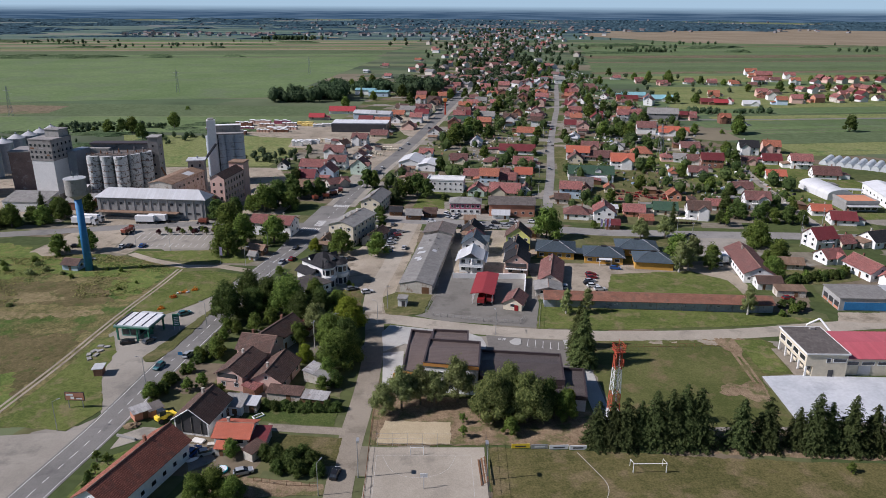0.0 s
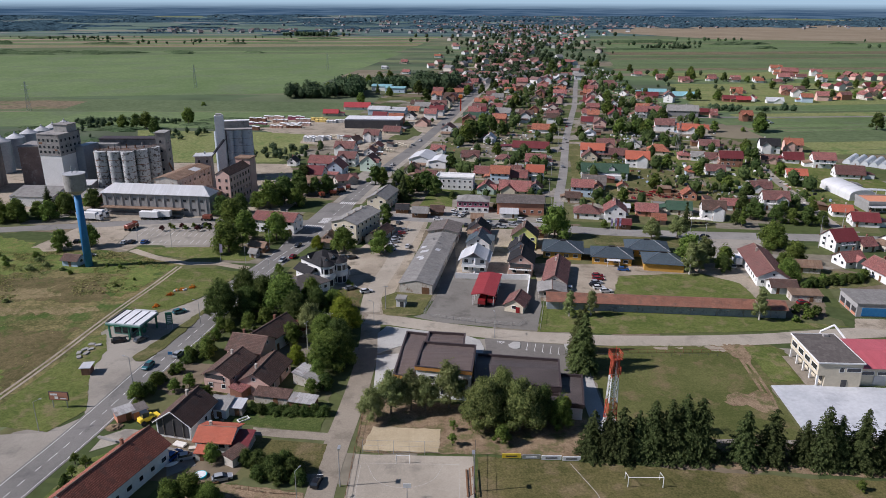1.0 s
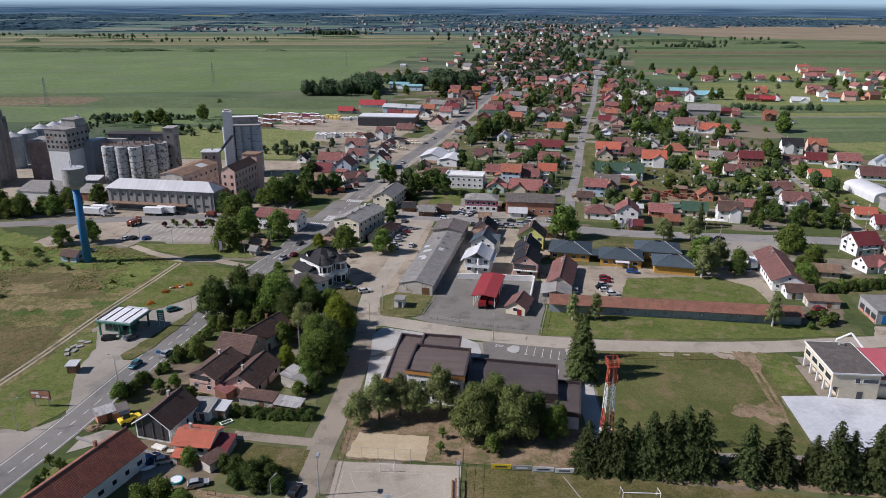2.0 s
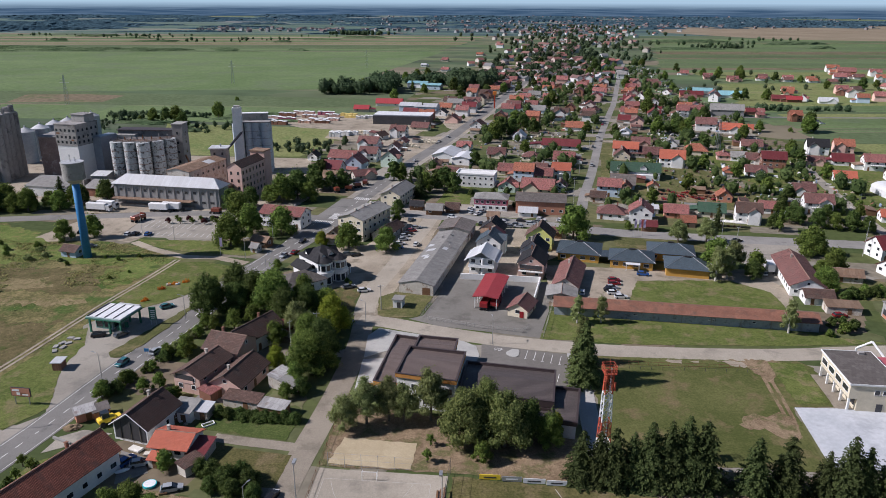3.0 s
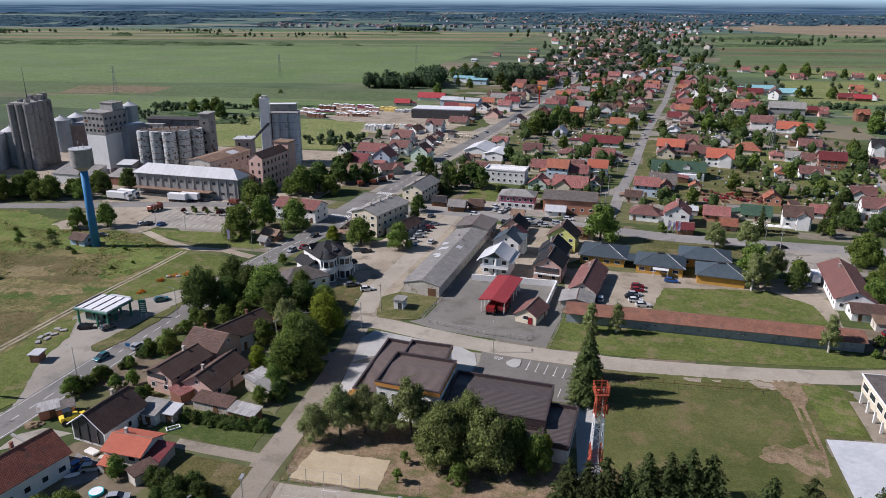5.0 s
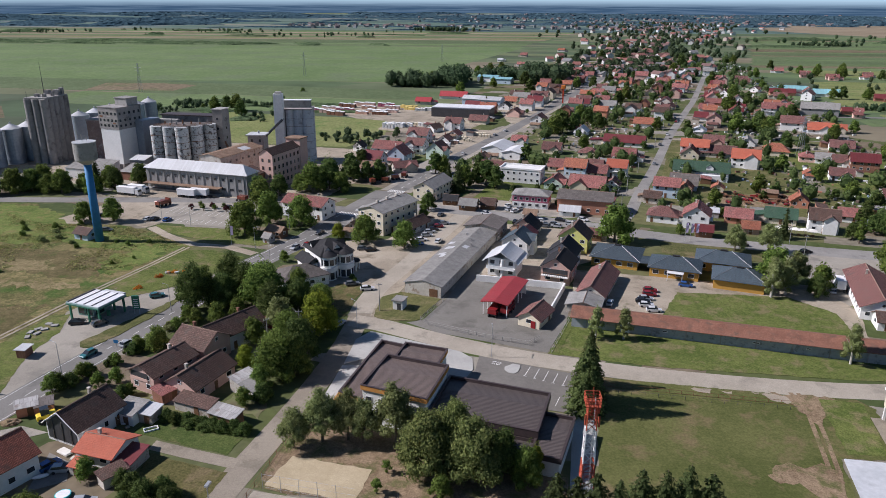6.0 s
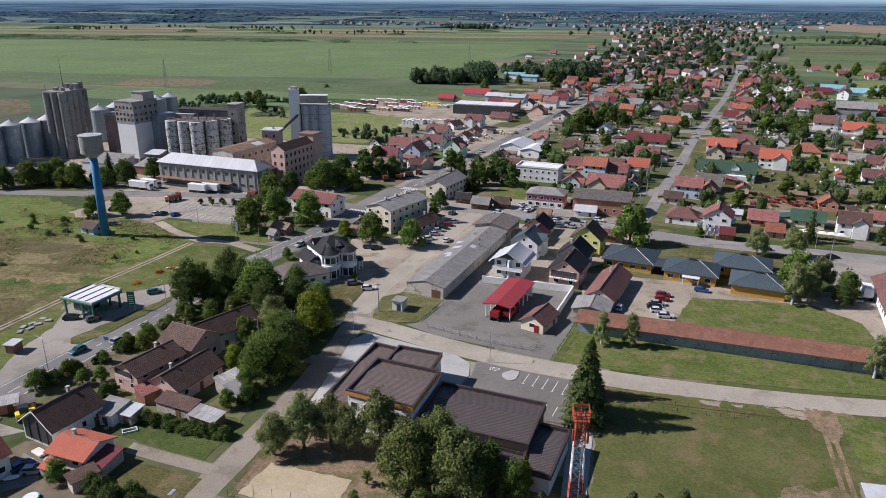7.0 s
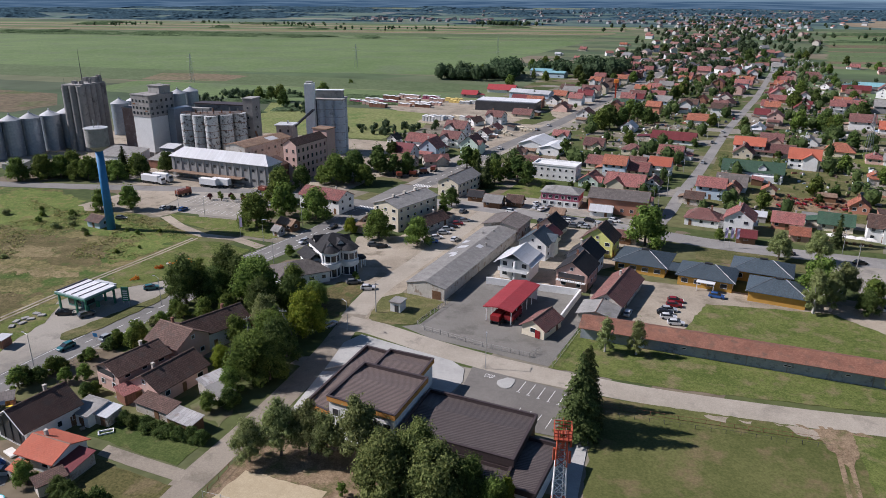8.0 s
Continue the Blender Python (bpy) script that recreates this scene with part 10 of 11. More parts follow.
plant("oak", -3.7, 811.2, 1.5)
plant("dark", 7.7, 812.7, 1.5)
plant("oak", 19.5, 792.0, 1.4)
plant("dark", -3.5, 710.6, 1.1)
plant("oak", -52.4, 915.6, 1.1)
plant("oak", -63.9, 899.9, 1.1)
plant("oak", -75.9, 871.3, 1)
plant("oak", 28.3, 493.1, 1.2)
plant("dark", 31.2, 510.8, 1.2)
plant("oak", 39.4, 761.8, 1)
plant("dark", 55.5, 763.9, 1)
plant("pine", 70.2, 828.5, 1)
plant("pine", 81.8, 830.1, 1)
plant("oak", 81.5, 666.2, 1.2)
plant("dark", 74.1, 637.0, 1.1)
plant("oak", 43.6, 550.7, 1.1)
plant("dark", 49.3, 531.5, 1.1)
plant("ash", 56.3, 520.0, 1)
plant("oak", 51.4, 655.7, 0.9)
plant("dark", 99.5, 1080.9, 1.2)
plant("dark", 71.5, 1136.5, 1.2)
plant("oak", 91.9, 1396.2, 1.2)
plant("oak", 146.3, 524.8, 1.2)
plant("oak", 158.1, 621.7, 1.3)
plant("oak", 177.2, 709.2, 1.1)
plant("dark", 112.9, 510.5, 0.8)
plant("oak", 95.4, 525.5, 0.8)
plant("oak", 173.0, 809.7, 1)
plant("dark", 172.2, 1037.3, 1.3)
plant("oak", 151.8, 940.9, 1.2)
plant("dark", 194.9, 1076.0, 1.2)
plant("oak", 249.5, 1102.5, 1.1)
plant("oak", 239.7, 912.2, 1)
plant("oak", 309.5, 935.1, 1)
plant("oak", 331.6, 911.9, 1.2)
plant("oak", 191.4, 575.5, 0.9)
plant("oak", 257.8, 535.6, 1.2)
plant("oak", 201.3, 509.2, 0.9)
plant("oak", 159.7, 532.6, 0.9)
plant("oak", 163.5, 524.1, 0.9)
plant("dark", 179.7, 658.0, 1)
plant("oak", 293.6, 724.5, 0.9)
plant("dark", 163.6, 468.8, 0.9)
plant("bush", -216.2, 676.9, 1.6)
plant("oak", -220.9, 547.3, 1.2)
plant("dark", -202.9, 518.5, 1.1)
plant("dark", -228.9, 547.5, 1)
plant("oak", -238.8, 547.6, 1)
plant("oak", -196.3, 572.4, 1.2)
plant("bush", -255.8, 559.7, 1.3)

# ---- houses scattered in the fields beside the town ----
house(193.5, 636.4, 11, 9, -6, 2, "orange", "white", far=True, windows=False)
house(204.0, 641.3, 9, 8, 78.5, 2, "brown", "white", far=True, windows=False)
house(226.5, 628.0, 20, 9, -6, 2, "grey", "grey", far=True, windows=False)
house(246.9, 628.7, 7, 7, -6, 1, "crimson", "clay", far=True, windows=False)
house(255.6, 628.9, 6, 6, -6, 1, "red", "clay", far=True, windows=False)
house(299.9, 940.4, 11, 9, -11.5, 1, "red", "white", far=True, windows=False)
house(319.0, 903.7, 13, 10, -11.5, 1, "red", "pink", far=True, windows=False)
house(365.6, 934.7, 10, 9, -11.5, 1, "brown", "clay", far=True, windows=False)
house(389.0, 916.3, 12, 9, -11.5, 1, "red", "white", far=True, windows=False)
house(414.1, 907.6, 12, 9, -11.5, 1, "orange", "white", far=True, windows=False)
house(496.9, 1041.3, 16, 12, -11.5, 2, "orange", "white", far=True, windows=False)
house(493.2, 992.9, 22, 13, -11.5, 2, "red", "clay", far=True, windows=False)
house(450.4, 916.3, 14, 11, -11.5, 2, "red", "white", far=True, windows=False)
house(485.5, 941.7, 13, 10, -11.5, 1, "brown", "white", far=True, windows=False)
house(525.2, 982.2, 14, 11, -11.5, 2, "red", "white", far=True, windows=False)
house(495.9, 909.1, 12, 10, -11.5, 2, "orange", "white", far=True, windows=False)
house(306.8, 717.8, 18, 9, -11.5, 1, "crimson", "brick", far=True, windows=False)
house(338.7, 786.3, 12, 9, -11.5, 1, "orange", "cream", far=True, windows=False)
house(345.1, 705.4, 16, 8, -11.5, 0.8, "white", "white", far=True, windows=False)
house(380.4, 713.0, 11, 9, -11.5, 2, "orange", "blue", far=True, windows=False)
house(392.4, 783.2, 12, 10, -11.5, 2, "red", "pink", far=True, windows=False)
house(389.8, 754.1, 11, 9, 78.5, 2, "brown", "white", far=True, windows=False)
house(402.9, 726.0, 11, 9, -11.5, 2, "red", "pink", far=True, windows=False)
house(227.9, 744.1, 22, 8, -6, 1, "crimson", "clay", far=True, windows=False)
house(246.8, 731.3, 10, 9, 78.5, 2, "brown", "blue", far=True, windows=False)
house(265.5, 743.3, 22, 9, -6, 1, "teal", "white", far=True, windows=False)
house(245.6, 780.4, 26, 7, -6, 0.8, "teal", "white", far=True, windows=False)
house(417.6, 804.6, 10, 8, -11.5, 1, "dark", "old", far=True, windows=False)
plant("oak", 345.7, 958.1, 1.3)
plant("oak", 322.3, 969.1, 1.1)
plant("dark", 369.6, 904.5, 1)
plant("oak", 297.9, 956.5, 1)
plant("dark", 280.8, 1021.9, 1)
plant("oak", 394.7, 893.2, .8)
plant("dark", 432.6, 821.2, 1.2)
plant("dark", 259.8, 539.7, 1.3)
plant("bush", 246.0, 539.1, 1.5)
plant("ash", 298.5, 732.4, .9)
plant("oak", 220.8, 792.5, .8)
plant("dark", 191.6, 570.6, 1.2)
plant("oak", 223.3, 538.5, .8)
plant("oak", 204.9, 516.5, .8)
plant("dark", 161.6, 527.6, 1.1)
plant("oak", 166.2, 523.8, 1.1)
plant("pine", 212.2, 453.5, 1)
plant("dark", 206.1, 423.7, .9)
plant("dark", 272.8, 722.5, 1)
plant("oak", 265.6, 722.4, .9)
plant("oak", 212.3, 682.3, .8)
plant("oak", 397.3, 827.2, .9)
# ---- further streets: rows of houses ----
row_rng = random.Random(5)
TAKEN = [(o.matrix_basis.translation.x, o.matrix_basis.translation.y) for o in scene.objects if o.parent is None and o.get("category") in ("house", "hall", "warehouse", "kiosk")]


def free(x, y, gap):
    return all((x - a) ** 2 + (y - b) ** 2 > gap * gap for a, b in TAKEN)


def off_street(x, y):
    """True where a place lies clear of the two long streets of the town."""
    return abs(x - (67 + (y - 321) * 0.2)) > 9 and not -9 < x - (-37 + (y - 330) * 0.2) < 13


def house_row(line, offset, step, start, end, skip=0.2, jitter=3.0, turn=0.0):
    """Houses along a street, set back by offset, between two distances along it."""
    pts = smooth_line(line, 4.0)
    run, nxt = 0.0, start
    for a, b in zip(pts, pts[1:]):
        d = b - a
        run += d.length
        if run < nxt or run > end:
            continue
        nxt = run + step * row_rng.uniform(0.85, 1.3)
        if row_rng.random() < skip:
            continue
        n = Vector((-d.y, d.x)).normalized()
        p = a + n * (offset + row_rng.uniform(-jitter, jitter))
        if p.y < 560 or not free(p.x, p.y, 11.5):
            continue
        TAKEN.append((p.x, p.y))
        w, dd = row_rng.uniform(9, 13), row_rng.uniform(8, 10)
        rot = math.degrees(math.atan2(d.y, d.x)) + (90 if row_rng.random() < 0.6 else 0) + turn + row_rng.uniform(-4, 4)
        house(p.x, p.y, w, dd, rot, row_rng.choice((1, 1, 2, 2)), row_rng.choice(("red", "red", "red", "crimson", "brown", "orange", "crimson", "dark", "brown")), row_rng.choice(("white", "old", "cream", "pink", "white", "old", "clay", "brick")), far=True, windows=p.y < 470, chimney=row_rng.random() < 0.5)
        tx, ty = p.x + row_rng.uniform(-9, 9), p.y + row_rng.uniform(7, 10)
        if row_rng.random() < 0.55 and off_street(tx, ty):
            plant(row_rng.choice(("oak", "ash", "dark", "fruit", "pine")), tx, ty, row_rng.uniform(0.6, 1.0))


for off in (16, -21, 38, -44):
    house_row(MAIN[9:], off, 17 if abs(off) < 22 else 24, 60, 560, 0.15 if abs(off) < 22 else 0.3)
for off in (16.5, -15.5, 36, -38):
    house_row(SIDE, off, 17 if abs(off) < 20 else 24, 40, 600, 0.1 if abs(off) < 20 else 0.35)
for line in ([(420, 742), (560, 770)], [(460, 820), (640, 850)], [(520, 930), (700, 960)]):
    for off in (9, -12):
        house_row(line, off, 20, 8, 420, 0.2, 4)


# sheds and outbuildings in the gardens
for hx, hy in list(TAKEN):
    if 295 < hy < 560 and -60 < hx < 230 and row_rng.random() < 0.75:
        x, y = hx + row_rng.uniform(-12, 12), hy + row_rng.uniform(9, 14)
        if free(x, y, 7.5) and off_street(x, y):
            TAKEN.append((x, y))
            tl, wl = row_rng.choice(("brown", "rust", "grey", "red", "dark", "white")), row_rng.choice(("old", "old", "brick", "brown", "grey"))
            lean_to(x, y, row_rng.uniform(4, 8), row_rng.uniform(3, 5), -10 + row_rng.choice((0, 90)), 2.3, 3.0, tl, wl, "%s garden shed with a %s sloping roof" % (WALL_WORDS[wl], ROOF_WORDS[tl]), door=False)


def house_stuff(n, spread, label, wall=None, roof_=None):
    """Hundreds of houses too far off to pick apart: bodies and roofs of real form."""
    walls, tiles = [], []
    for _ in range(n):
        x, y = spread()
        w, d, h = row_rng.uniform(9, 14), row_rng.uniform(8, 11), row_rng.uniform(3.5, 6.5)
        m = placed(x, y, row_rng.uniform(0, 180))
        for a, lst in ((gable_walls(w, d, h, d * 0.3), walls), (gable_roof(w, d, h, d * 0.3), tiles)):
            a.verts.index_update()
            lst.append((np.array([(m @ v.co)[:] for v in a.verts]), [[v.index for v in f.verts] for f in a.faces]))
            a.free()
    t = thing("far_houses", placed(0, 0), label, "houses")
    t["kind"] = "stuff"
    tagged(part("walls", joined("walls", walls, wall or FAR_WALL), None, t), kind="stuff")
    tagged(part("roofs", joined("roofs", tiles, roof_ or FAR_ROOF), None, t), kind="stuff")


def by_island(name, tones, rough=0.85):
    """A few tones, dealt out piece by piece."""
    m = bpy.data.materials.new(name)
    m.use_nodes = True
    n, l = m.node_tree.nodes, m.node_tree.links
    g, r = n.new("ShaderNodeNewGeometry"), n.new("ShaderNodeValToRGB")
    r.color_ramp.interpolation = "CONSTANT"
    for k, c in enumerate(tones):
        e = r.color_ramp.elements[k] if k < 2 else r.color_ramp.elements.new(k / len(tones))
        e.position, e.color = k / len(tones), (*c, 1)
    l.new(g.outputs["Random Per Island"], r.inputs["Fac"])
    l.new(r.outputs["Color"], n["Principled BSDF"].inputs["Base Color"])
    n["Principled BSDF"].inputs["Roughness"].default_value = rough
    return m


FAR_WALL = by_island("far_walls", [(0.6, 0.6, 0.58), (0.5, 0.46, 0.4), (0.46, 0.36, 0.32), (0.66, 0.66, 0.65), (0.45, 0.45, 0.43)])
# walls and roofs of the farthest houses, dimmed in colour for distance haze
HAZED_WALL = by_island("hazed_far_walls", [(0.26, 0.27, 0.28), (0.22, 0.22, 0.22), (0.3, 0.31, 0.32), (0.2, 0.19, 0.19)])
HAZED_ROOF = by_island("hazed_far_roofs", [(0.13, 0.09, 0.09), (0.15, 0.1, 0.09), (0.12, 0.1, 0.1), (0.14, 0.13, 0.13)])
FAR_ROOF = by_island("far_roofs", [(0.19, 0.085, 0.07), (0.24, 0.1, 0.08), (0.14, 0.09, 0.08), (0.19, 0.1, 0.085), (0.17, 0.17, 0.17), (0.16, 0.095, 0.085)])


def along_axis():
    y = 880 + 2000 * row_rng.random() ** 1.4
    f = (y - 873) / 1330
    return 62 + 185 * f + row_rng.gauss(25, 34 + 75 * f), y


def village_left():
    return row_rng.uniform(-900, 350), row_rng.gauss(2350, 60)


def city():
    y = row_rng.uniform(2700, 4600)
    return row_rng.gauss(500, 520), y


house_stuff(230, along_axis, "red-roofed houses along the road far off")
house_stuff(120, village_left, "red-roofed hamlet far off in the fields", HAZED_WALL, HAZED_ROOF)
house_stuff(420, city, "small houses of a distant town", HAZED_WALL, HAZED_ROOF)


# ---- far trees, hedges and woods ----
def woods(n, spread, label, low=6, high=12, cover=60, leaf=None):
    """Far trees: each a clump of leafy pieces on a lumpy core."""
    pieces = []
    for _ in range(n):
        x, y = spread()
        h = row_rng.uniform(low, high)
        r = h * row_rng.uniform(0.34, 0.55)
        c = np.array([x, y, h * 0.55])
        pieces.append(ball((x, y, h * 0.5), (r * 0.85, r * 0.85, h * 0.48), 0.35, 1))
        d = rng.normal(size=(cover, 3))
        d /= np.linalg.norm(d, axis=1)[:, None]
        pieces.append(cards(c + d * np.array([r, r, h * 0.5]) * rng.uniform(0.75, 1.1, cover)[:, None], rng.uniform(0.5, 1.0, cover) * r * (0.17 if cover > 100 else 0.28), d))
    ob = part("woods", joined("woods", pieces, leaf or FAR_LEAF), None)
    return tagged(ob, label, "woods", kind="stuff")


def clumped(x0, x1, y0, y1, fine=0.0016, keep=0.02):
    """Places in uneven belts and patches, with open land between."""
    def pick():
        while True:
            x, y = row_rng.uniform(x0, x1), row_rng.uniform(y0, y1)
            if noise.noise((x * fine, y * fine * 2.2, 7.0)) > keep:
                return x, y
    return pick


def between(x0, x1, y0, y1):
    return lambda: (row_rng.uniform(x0, x1), row_rng.uniform(y0, y1))


def town_gap():
    while True:
        y = 318 + 900 * row_rng.random() ** 1.5
        x = row_rng.uniform(-45, 210 - (y - 318) * 0.13) + (y - 330) * 0.19
        if free(x, y, 8.5) and not (-18 < x < 30 and y < 362) and not (100 < x < 140 and 332 < y < 362) and not (-12 < x < 19 and 400 < y < 442) and off_street(x, y):
            return x, y


woods(420, town_gap, "garden trees and bushes between the houses", 2.5, 8.5, 130, TOWN_LEAF)
woods(34, between(-146, -98, 732, 764), "dense grove beside the road", 8, 16, 150, GROVE)
woods(20, between(-98, -74, 742, 800), "tall dense grove beside the road", 12, 20, 150, GROVE)
woods(30, between(-78, -20, 822, 850), "trees behind the blue halls", 8, 13, 90, GROVE)
woods(44, between(-20, 28, 778, 812), "dense tall grove in the village", 14, 21, 130, GROVE)
woods(620, along_axis, "trees among the houses along the road", 5, 12, 60, GROVE)
woods(120, clumped(-1400, -200, 1640, 1960, 0.004, 0.1), "scattered trees in the fields", 4, 9, 24)
woods(60, lambda: (row_rng.gauss(-330, 40), row_rng.gauss(2060, 12)), "dark copse in the fields", 8, 14, 30)


def belts(n, x0, x1, y0, y1, label, high=14.0, long=420.0, deep=60.0, leaf=None):
    """Long low woods seen from afar: closed canopies with a rough top and edge."""
    pieces = []
    for _ in range(n):
        cx, cy = row_rng.uniform(x0, x1), row_rng.uniform(y0, y1)
        ln, dp, h = long * row_rng.uniform(0.35, 1.4), deep * row_rng.uniform(0.4, 1.5), high * row_rng.uniform(0.6, 1.15)
        a = radians(row_rng.gauss(0, 9))
        nx, ny = max(6, int(ln / 14)), 8
        vs, fs = [], []
        for i in range(nx + 1):
            for j in range(ny + 1):
                u, v = i / nx * 2 - 1, j / ny * 2 - 1
                k = noise.noise((cx + i * 0.9, cy + j * 0.9, 2.0))
                e = max(0.0, 1 - abs(u) ** 4)
                x, y = u * ln / 2, v * dp / 2 * (0.6 + 0.6 * abs(noise.noise((i * 0.23, cx, cy))) + 0.25 * k) * (0.35 + 0.65 * e)
                vs.append((cx + x * math.cos(a) - y * math.sin(a), cy + x * math.sin(a) + y * math.cos(a), h * e * (1 - v * v) ** 0.8 * (0.8 + 0.5 * k) - 0.3))
        for i in range(nx):
            for j in range(ny):
                q = i * (ny + 1) + j
                fs.append((q, q + ny + 1, q + ny + 2, q + 1))
        pieces.append((np.array(vs), fs))
    tagged(part("woods", joined("woods", pieces, leaf or WOOD_HAZED), None), label, "woods", kind="stuff")


belts(22, -1100, -250, 1340, 1430, "scrubby line along the field edge", 5, 110, 24, SCRUB_FAR)
belts(12, -1500, -900, 1290, 1370, "scrubby line along the field edge", 6, 110, 24, SCRUB_FAR)
belts(14, -1500, -200, 1650, 2000, "hedges in the fields", 6, 130, 22, SCRUB_FAR)
belts(22, -310, -140, 490, 600, "low scrub in the marshy meadow", 2.6, 40, 14, SCRUB_FAR)
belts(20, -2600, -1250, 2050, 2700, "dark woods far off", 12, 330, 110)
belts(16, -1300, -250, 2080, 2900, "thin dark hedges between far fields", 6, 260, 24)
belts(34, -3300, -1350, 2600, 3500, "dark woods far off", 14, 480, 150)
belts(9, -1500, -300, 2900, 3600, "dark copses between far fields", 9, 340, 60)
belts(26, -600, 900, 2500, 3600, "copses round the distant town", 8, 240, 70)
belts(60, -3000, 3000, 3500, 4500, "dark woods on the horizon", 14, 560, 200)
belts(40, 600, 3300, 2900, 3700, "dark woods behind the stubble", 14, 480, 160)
belts(9, 350, 1300, 1500, 1800, "hedges and copses before the stubble", 7, 160, 30, SCRUB_FAR)
woods(50, clumped(250, 1100, 1150, 1900, 0.003, 0.2), "trees in the fields", 6, 11, 40)
woods(40, lambda: (row_rng.uniform(440, 560), row_rng.gauss(1560, 8)), "dark copse in the fields", 5, 9, 30)
woods(70, between(260, 900, 660, 1000), "hedges and trees between the gardens", 3, 8, 40)
woods(60, lambda: (row_rng.uniform(205, 340), 655 + row_rng.gauss(0, 5)), "dark hedge line between the fields", 3, 6, 50)
woods(110, clumped(-320, -150, 500, 590, 0.02, 0.1), "dense shrubs in the marshy meadow", 2, 5, 60)
woods(40, clumped(-120, -60, 425, 470, 0.04, 0.0), "bushes along the meadow", 2, 5, 60)
woods(900, town_gap, "low garden shrubs and hedges", 1.0, 3.0, 40, TOWN_LEAF)
CLUTTER = by_island("yard_clutter", [(0.55, 0.55, 0.53), (0.12, 0.09, 0.07), (0.35, 0.33, 0.3), (0.3, 0.14, 0.09), (0.06, 0.06, 0.06), (0.65, 0.64, 0.62), (0.2, 0.26, 0.34), (0.42, 0.36, 0.26)])
bits = []
for _ in range(1500):
    x, y = town_gap()
    w, d, h = row_rng.uniform(0.4, 2.6), row_rng.uniform(0.3, 1.3), row_rng.uniform(0.3, 1.5)
    m = placed(x, y, row_rng.uniform(0, 180))
    q = [(m @ Vector((a * w / 2, b * d / 2, c * h)))[:] for a, b, c in ((-1, -1, 0), (1, -1, 0), (1, 1, 0), (-1, 1, 0), (-1, -1, 1), (1, -1, 1), (1, 1, 0.8), (-1, 1, 0.8))]
    bits.append((np.array(q), [(0, 1, 5, 4), (1, 2, 6, 5), (2, 3, 7, 6), (3, 0, 4, 7), (4, 5, 6, 7)]))
tagged(part("yard_clutter", joined("yard_clutter", bits, CLUTTER), None), "crates, boards and woodpiles lying in the yards", "clutter", kind="stuff")


def tufts(n, poly, size, label):
    """Weeds and tall grass in uneven clumps."""
    xs, ys = [p[0] for p in poly], [p[1] for p in poly]
    pts, sz = [], []
    while len(pts) < n:
        cx, cy = row_rng.uniform(min(xs), max(xs)), row_rng.uniform(min(ys), max(ys))
        if noise.noise((cx * 0.05, cy * 0.05, 3.0)) < -0.05:
            continue
        for _ in range(row_rng.randint(4, 22)):
            x, y = cx + row_rng.gauss(0, 1.3), cy + row_rng.gauss(0, 1.3)
            if inside(x, y, poly):
                pts.append((x, y, row_rng.uniform(0.1, 0.5))); sz.append(size * row_rng.uniform(0.5, 1.3))
    ob = part("weeds", joined("weeds", [cards(np.array(pts), sz, np.tile((0.0, 0.0, 1.5), (len(pts), 1)))], WEED), None)
    tagged(ob, label, "weeds", kind="stuff")


tufts(4000, [(-94, 242), (-98, 205), (-106, 146), (-106, 134), (-200, 134), (-200, 272), (-160, 255), (-128, 258), (-112, 253)], 0.2, "dry weeds and tall grass on the wasteland")
tufts(5000, [(-94, 242), (-97, 217), (-130, 206), (-200, 212), (-200, 272), (-160, 255), (-128, 258), (-112, 253)], 0.34, "tall green weeds round the water tower")
for x, y, s in ((-128, 232, 0.9), (-137, 206, 0.8), (-112, 238, 0.9), (-133, 236, 0.8), (-141, 240, 1.1), (-147, 246, 1.0), (-160, 246, 1.2), (-166, 252, 1.0), (-175, 244, 1.3), (-118, 240, 0.6), (-102, 226, 0.6), (-106, 220, 0.7), (-145, 236, 1.3), (-150, 250, 1.4), (-144, 256, 1.2), (-106, 242, 0.8), (-156, 240, 1.2), (-170, 228, 1.3), (-126, 176, 0.6)):
    plant("scrub" if int(x) % 2 else "bush", x, y, s * 0.8)


def pylon(x, y, h=26):
    t = thing("pylon", placed(x, y, 10), "slim lattice power pylon in a field", "pylon", "pylons")
    bm = bmesh.new()
    for a, b in ((-1, -1), (1, -1), (1, 1), (-1, 1)):
        strut(bm, (1.6 * a, 1.6 * b, 0), (0.3 * a, 0.3 * b, h), 0.12, 4)
    for k in range(8):
        r0, r1 = 1.6 - 1.3 * k / 8, 1.6 - 1.3 * (k + 1) / 8
        strut(bm, (-r0, -r0, h * k / 8), (r1, -r1, h * (k + 1) / 8), 0.06, 4); strut(bm, (r0, -r0, h * k / 8), (-r1, -r1, h * (k + 1) / 8), 0.06, 4)
    part("tower", bm, STEEL, t)
    bm = bmesh.new()
    for z, w in ((h * 0.74, 4.0), (h * 0.86, 3.0)):
        strut(bm, (-w, 0, z), (w, 0, z), 0.1, 4)
    part("crossarm", bm, STEEL, t)


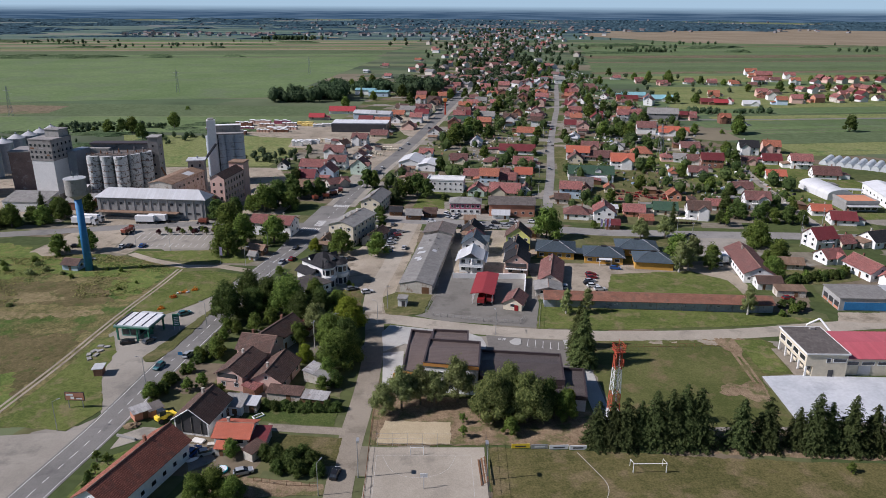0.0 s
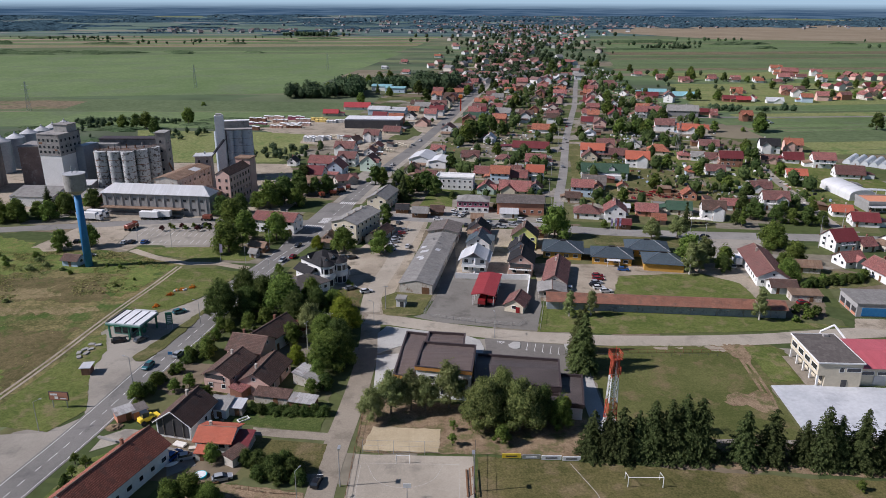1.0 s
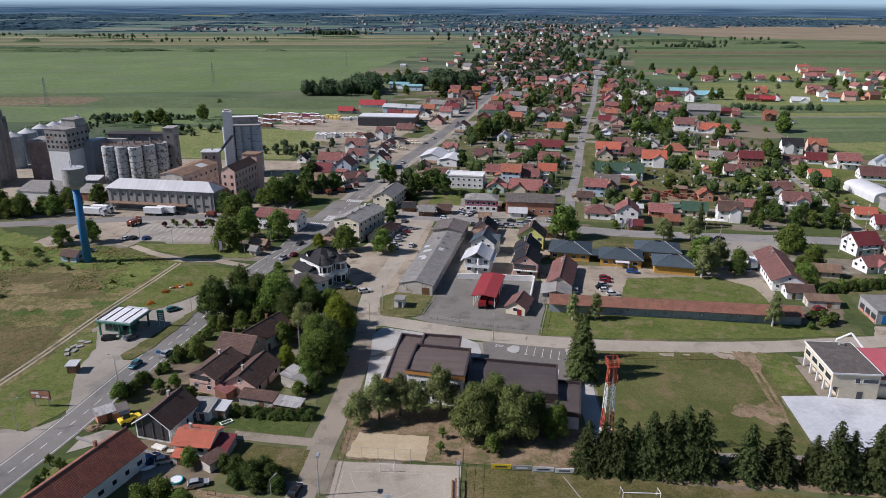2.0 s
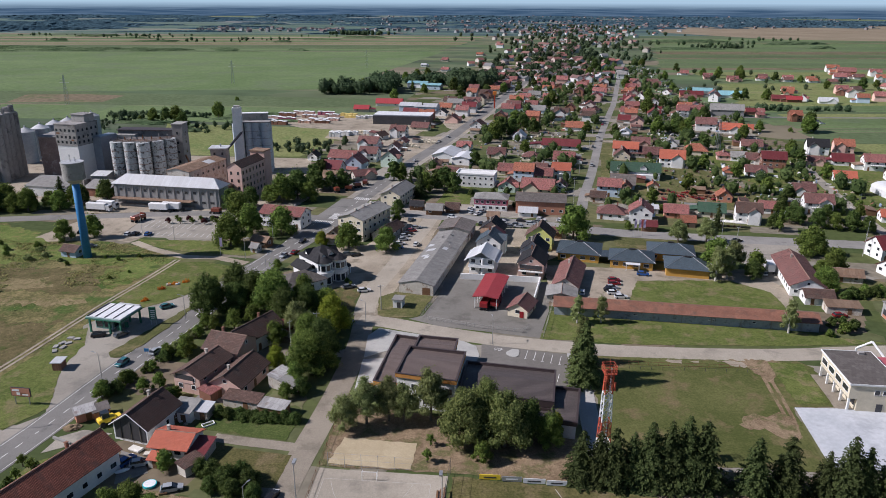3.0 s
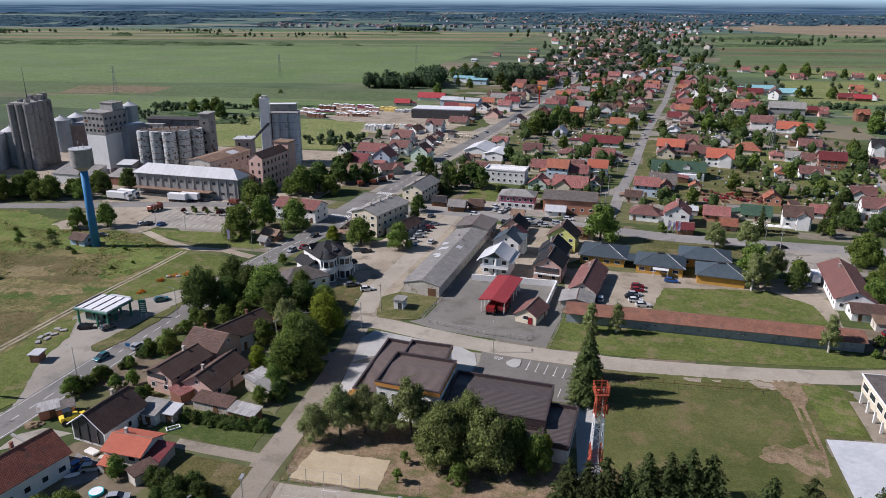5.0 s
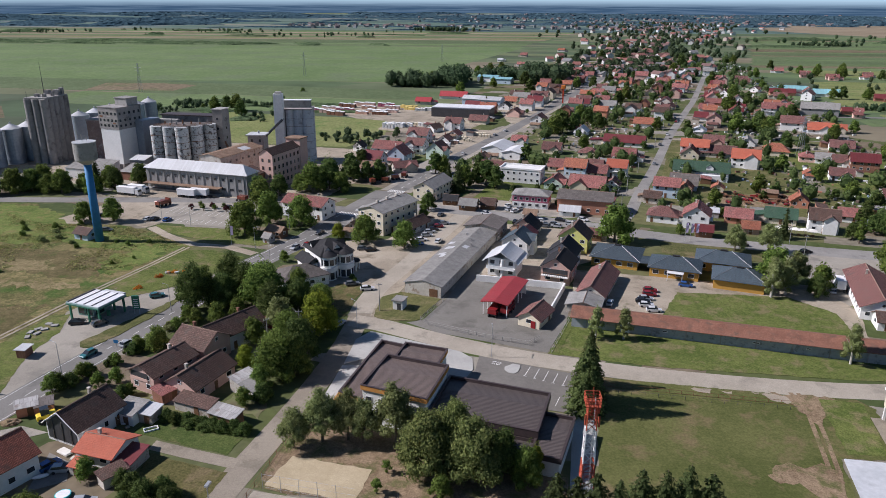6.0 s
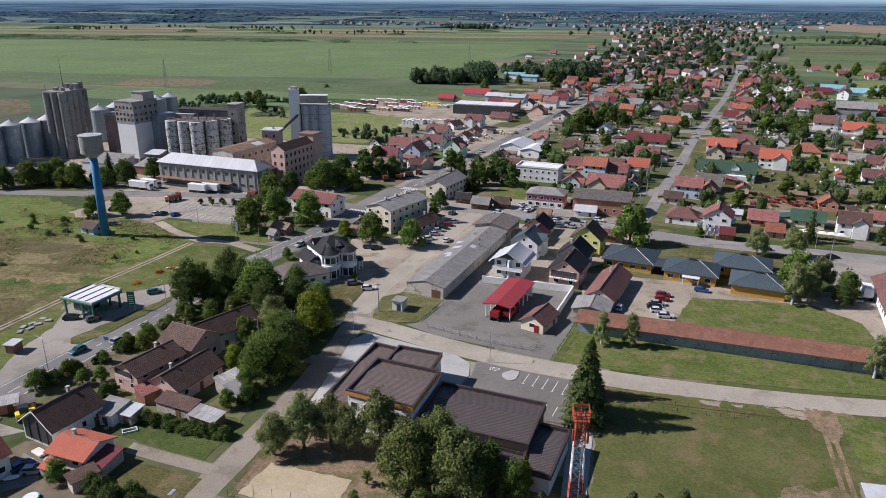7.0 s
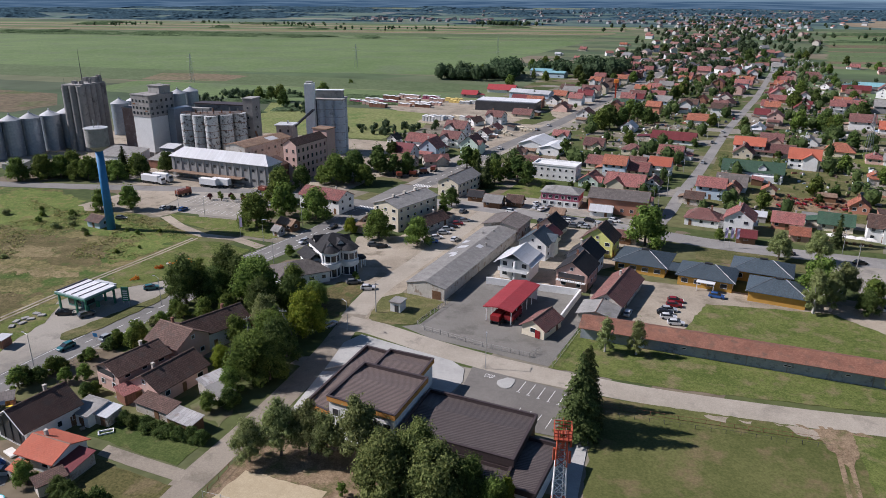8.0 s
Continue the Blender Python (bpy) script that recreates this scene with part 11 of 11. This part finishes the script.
pylon(-363, 641); pylon(-269, 819); pylon(-150, 1040, 24); pylon(-500, 500); pylon(167, 452, 22)
STACK_LABELS = {"brick": "stack of red bricks on pallets", "pink": "stack of pink bricks wrapped on pallets", "orange": "stack of orange clay blocks on pallets", "yellow": "stack of yellow formwork boards", "magenta": "stack of purple wrapped blocks on pallets", "white": "stack of white aerated blocks on pallets", "cream": "stack of fresh sawn timber"}
for x, y, w, d, h, m_ in ((-160, 556, 12, 4, 3.0, "magenta"), (-148, 552, 12, 4, 2.8, "pink"), (-138, 543, 14, 4, 3.0, "brick"), (-150, 566, 14, 4, 3.2, "pink"), (-136, 560, 14, 4, 3.2, "magenta"), (-142, 584, 14, 4, 3.2, "brick"), (-131, 596, 18, 4, 2.8, "pink"), (-112, 594, 14, 4, 3.0, "magenta"), (-111, 561, 16, 5, 2.4, "orange"), (-122, 578, 12, 4, 2.6, "orange"), (-104, 582, 12, 4, 2.8, "pink"), (-92, 590, 14, 4, 2.4, "yellow"), (-88, 582, 12, 4, 2, "yellow"), (-120, 552, 10, 4, 2.2, "orange"), (-106, 552, 12, 4, 2.4, "brick"), (-100, 565, 10, 4, 2.2, "pink"), (-80, 577, 8, 4, 2.0, "white"), (-73, 580, 8, 4, 2.2, "white"),
                         (-84, 494, 8, 4, 3.4, "white"), (-79, 500, 9, 4, 3.0, "white"), (-73, 503, 8, 3, 2.6, "white"), (-86, 503, 7, 4, 2.4, "white"), (-68, 511, 8, 3, 2.0, "cream"), (-62, 507, 8, 3, 2.2, "white"), (-20, 480, 9, 3, 2.0, "cream"), (-15.4, 474, 8, 2.6, 1.8, "cream"), (-29, 464, 7, 3, 1.8, "cream"), (-31, 449, 6, 3, 2.0, "orange"), (-24, 458, 6, 2.4, 1.6, "cream"), (-34, 440, 5, 3, 2.0, "white")):
    t = thing("brick_store", placed(x, y, -8 + (x * 7 + y) % 9), STACK_LABELS[m_], "pallets", "material stacks")
    for k in range(4):
        bm = bmesh.new(); box(bm, (k - 1.5) * w / 4, 0, 0, w / 4 - 0.4, d, h * (1 - 0.12 * (k % 2))); part("brick_pallet", bm, PLASTER[m_], t)
        if m_ not in ("yellow", "cream"):
            bm = bmesh.new(); box(bm, (k - 1.5) * w / 4, 0, h * (1 - 0.12 * (k % 2)) - 0.02, w / 4 - 0.1, d + 0.2, 0.24); part("cover", bm, PLASTER["white"], t, "pale sheet cover")
for k, (x, y) in enumerate(((-46, 346), (-43, 352), (-50, 350), (-40, 358), (-52, 342))):
    lorry(x, y, 30 * k, "rust", 4.2, "old rusty farm trailer in the yard", False, True)
scrap = random.Random(3)
for k in range(46):
    x, y = scrap.uniform(108, 136), scrap.uniform(338, 356)
    t = thing("farm_implement", placed(x, y, scrap.uniform(0, 180)), "rusty red farm implement stored in a yard", "farm implement", "farm implements")
    bm = bmesh.new(); box(bm, 0, 0, 0.4, 2.6, 0.9, 0.6); strut(bm, (-1.4, 0, 0.6), (-2.6, 0, 0.3), 0.08); part("frame", bm, CAR_PAINT["red"] if k % 3 == 0 else RUST, t)
    for s in (-0.8, 0.8):
        bm = bmesh.new(); bmesh.ops.create_cone(bm, cap_ends=True, segments=10, radius1=0.45, radius2=0.45, depth=0.2, matrix=Matrix.Rotation(radians(90), 4, "X")); part("wheel", bm, RUBBER, t, at=placed(0.3, s, 0, 1, 0.45))
for k in STOCK:
    if k not in USED:
        for o in (*STOCK[k].children_recursive, STOCK[k]):
            bpy.data.objects.remove(o)
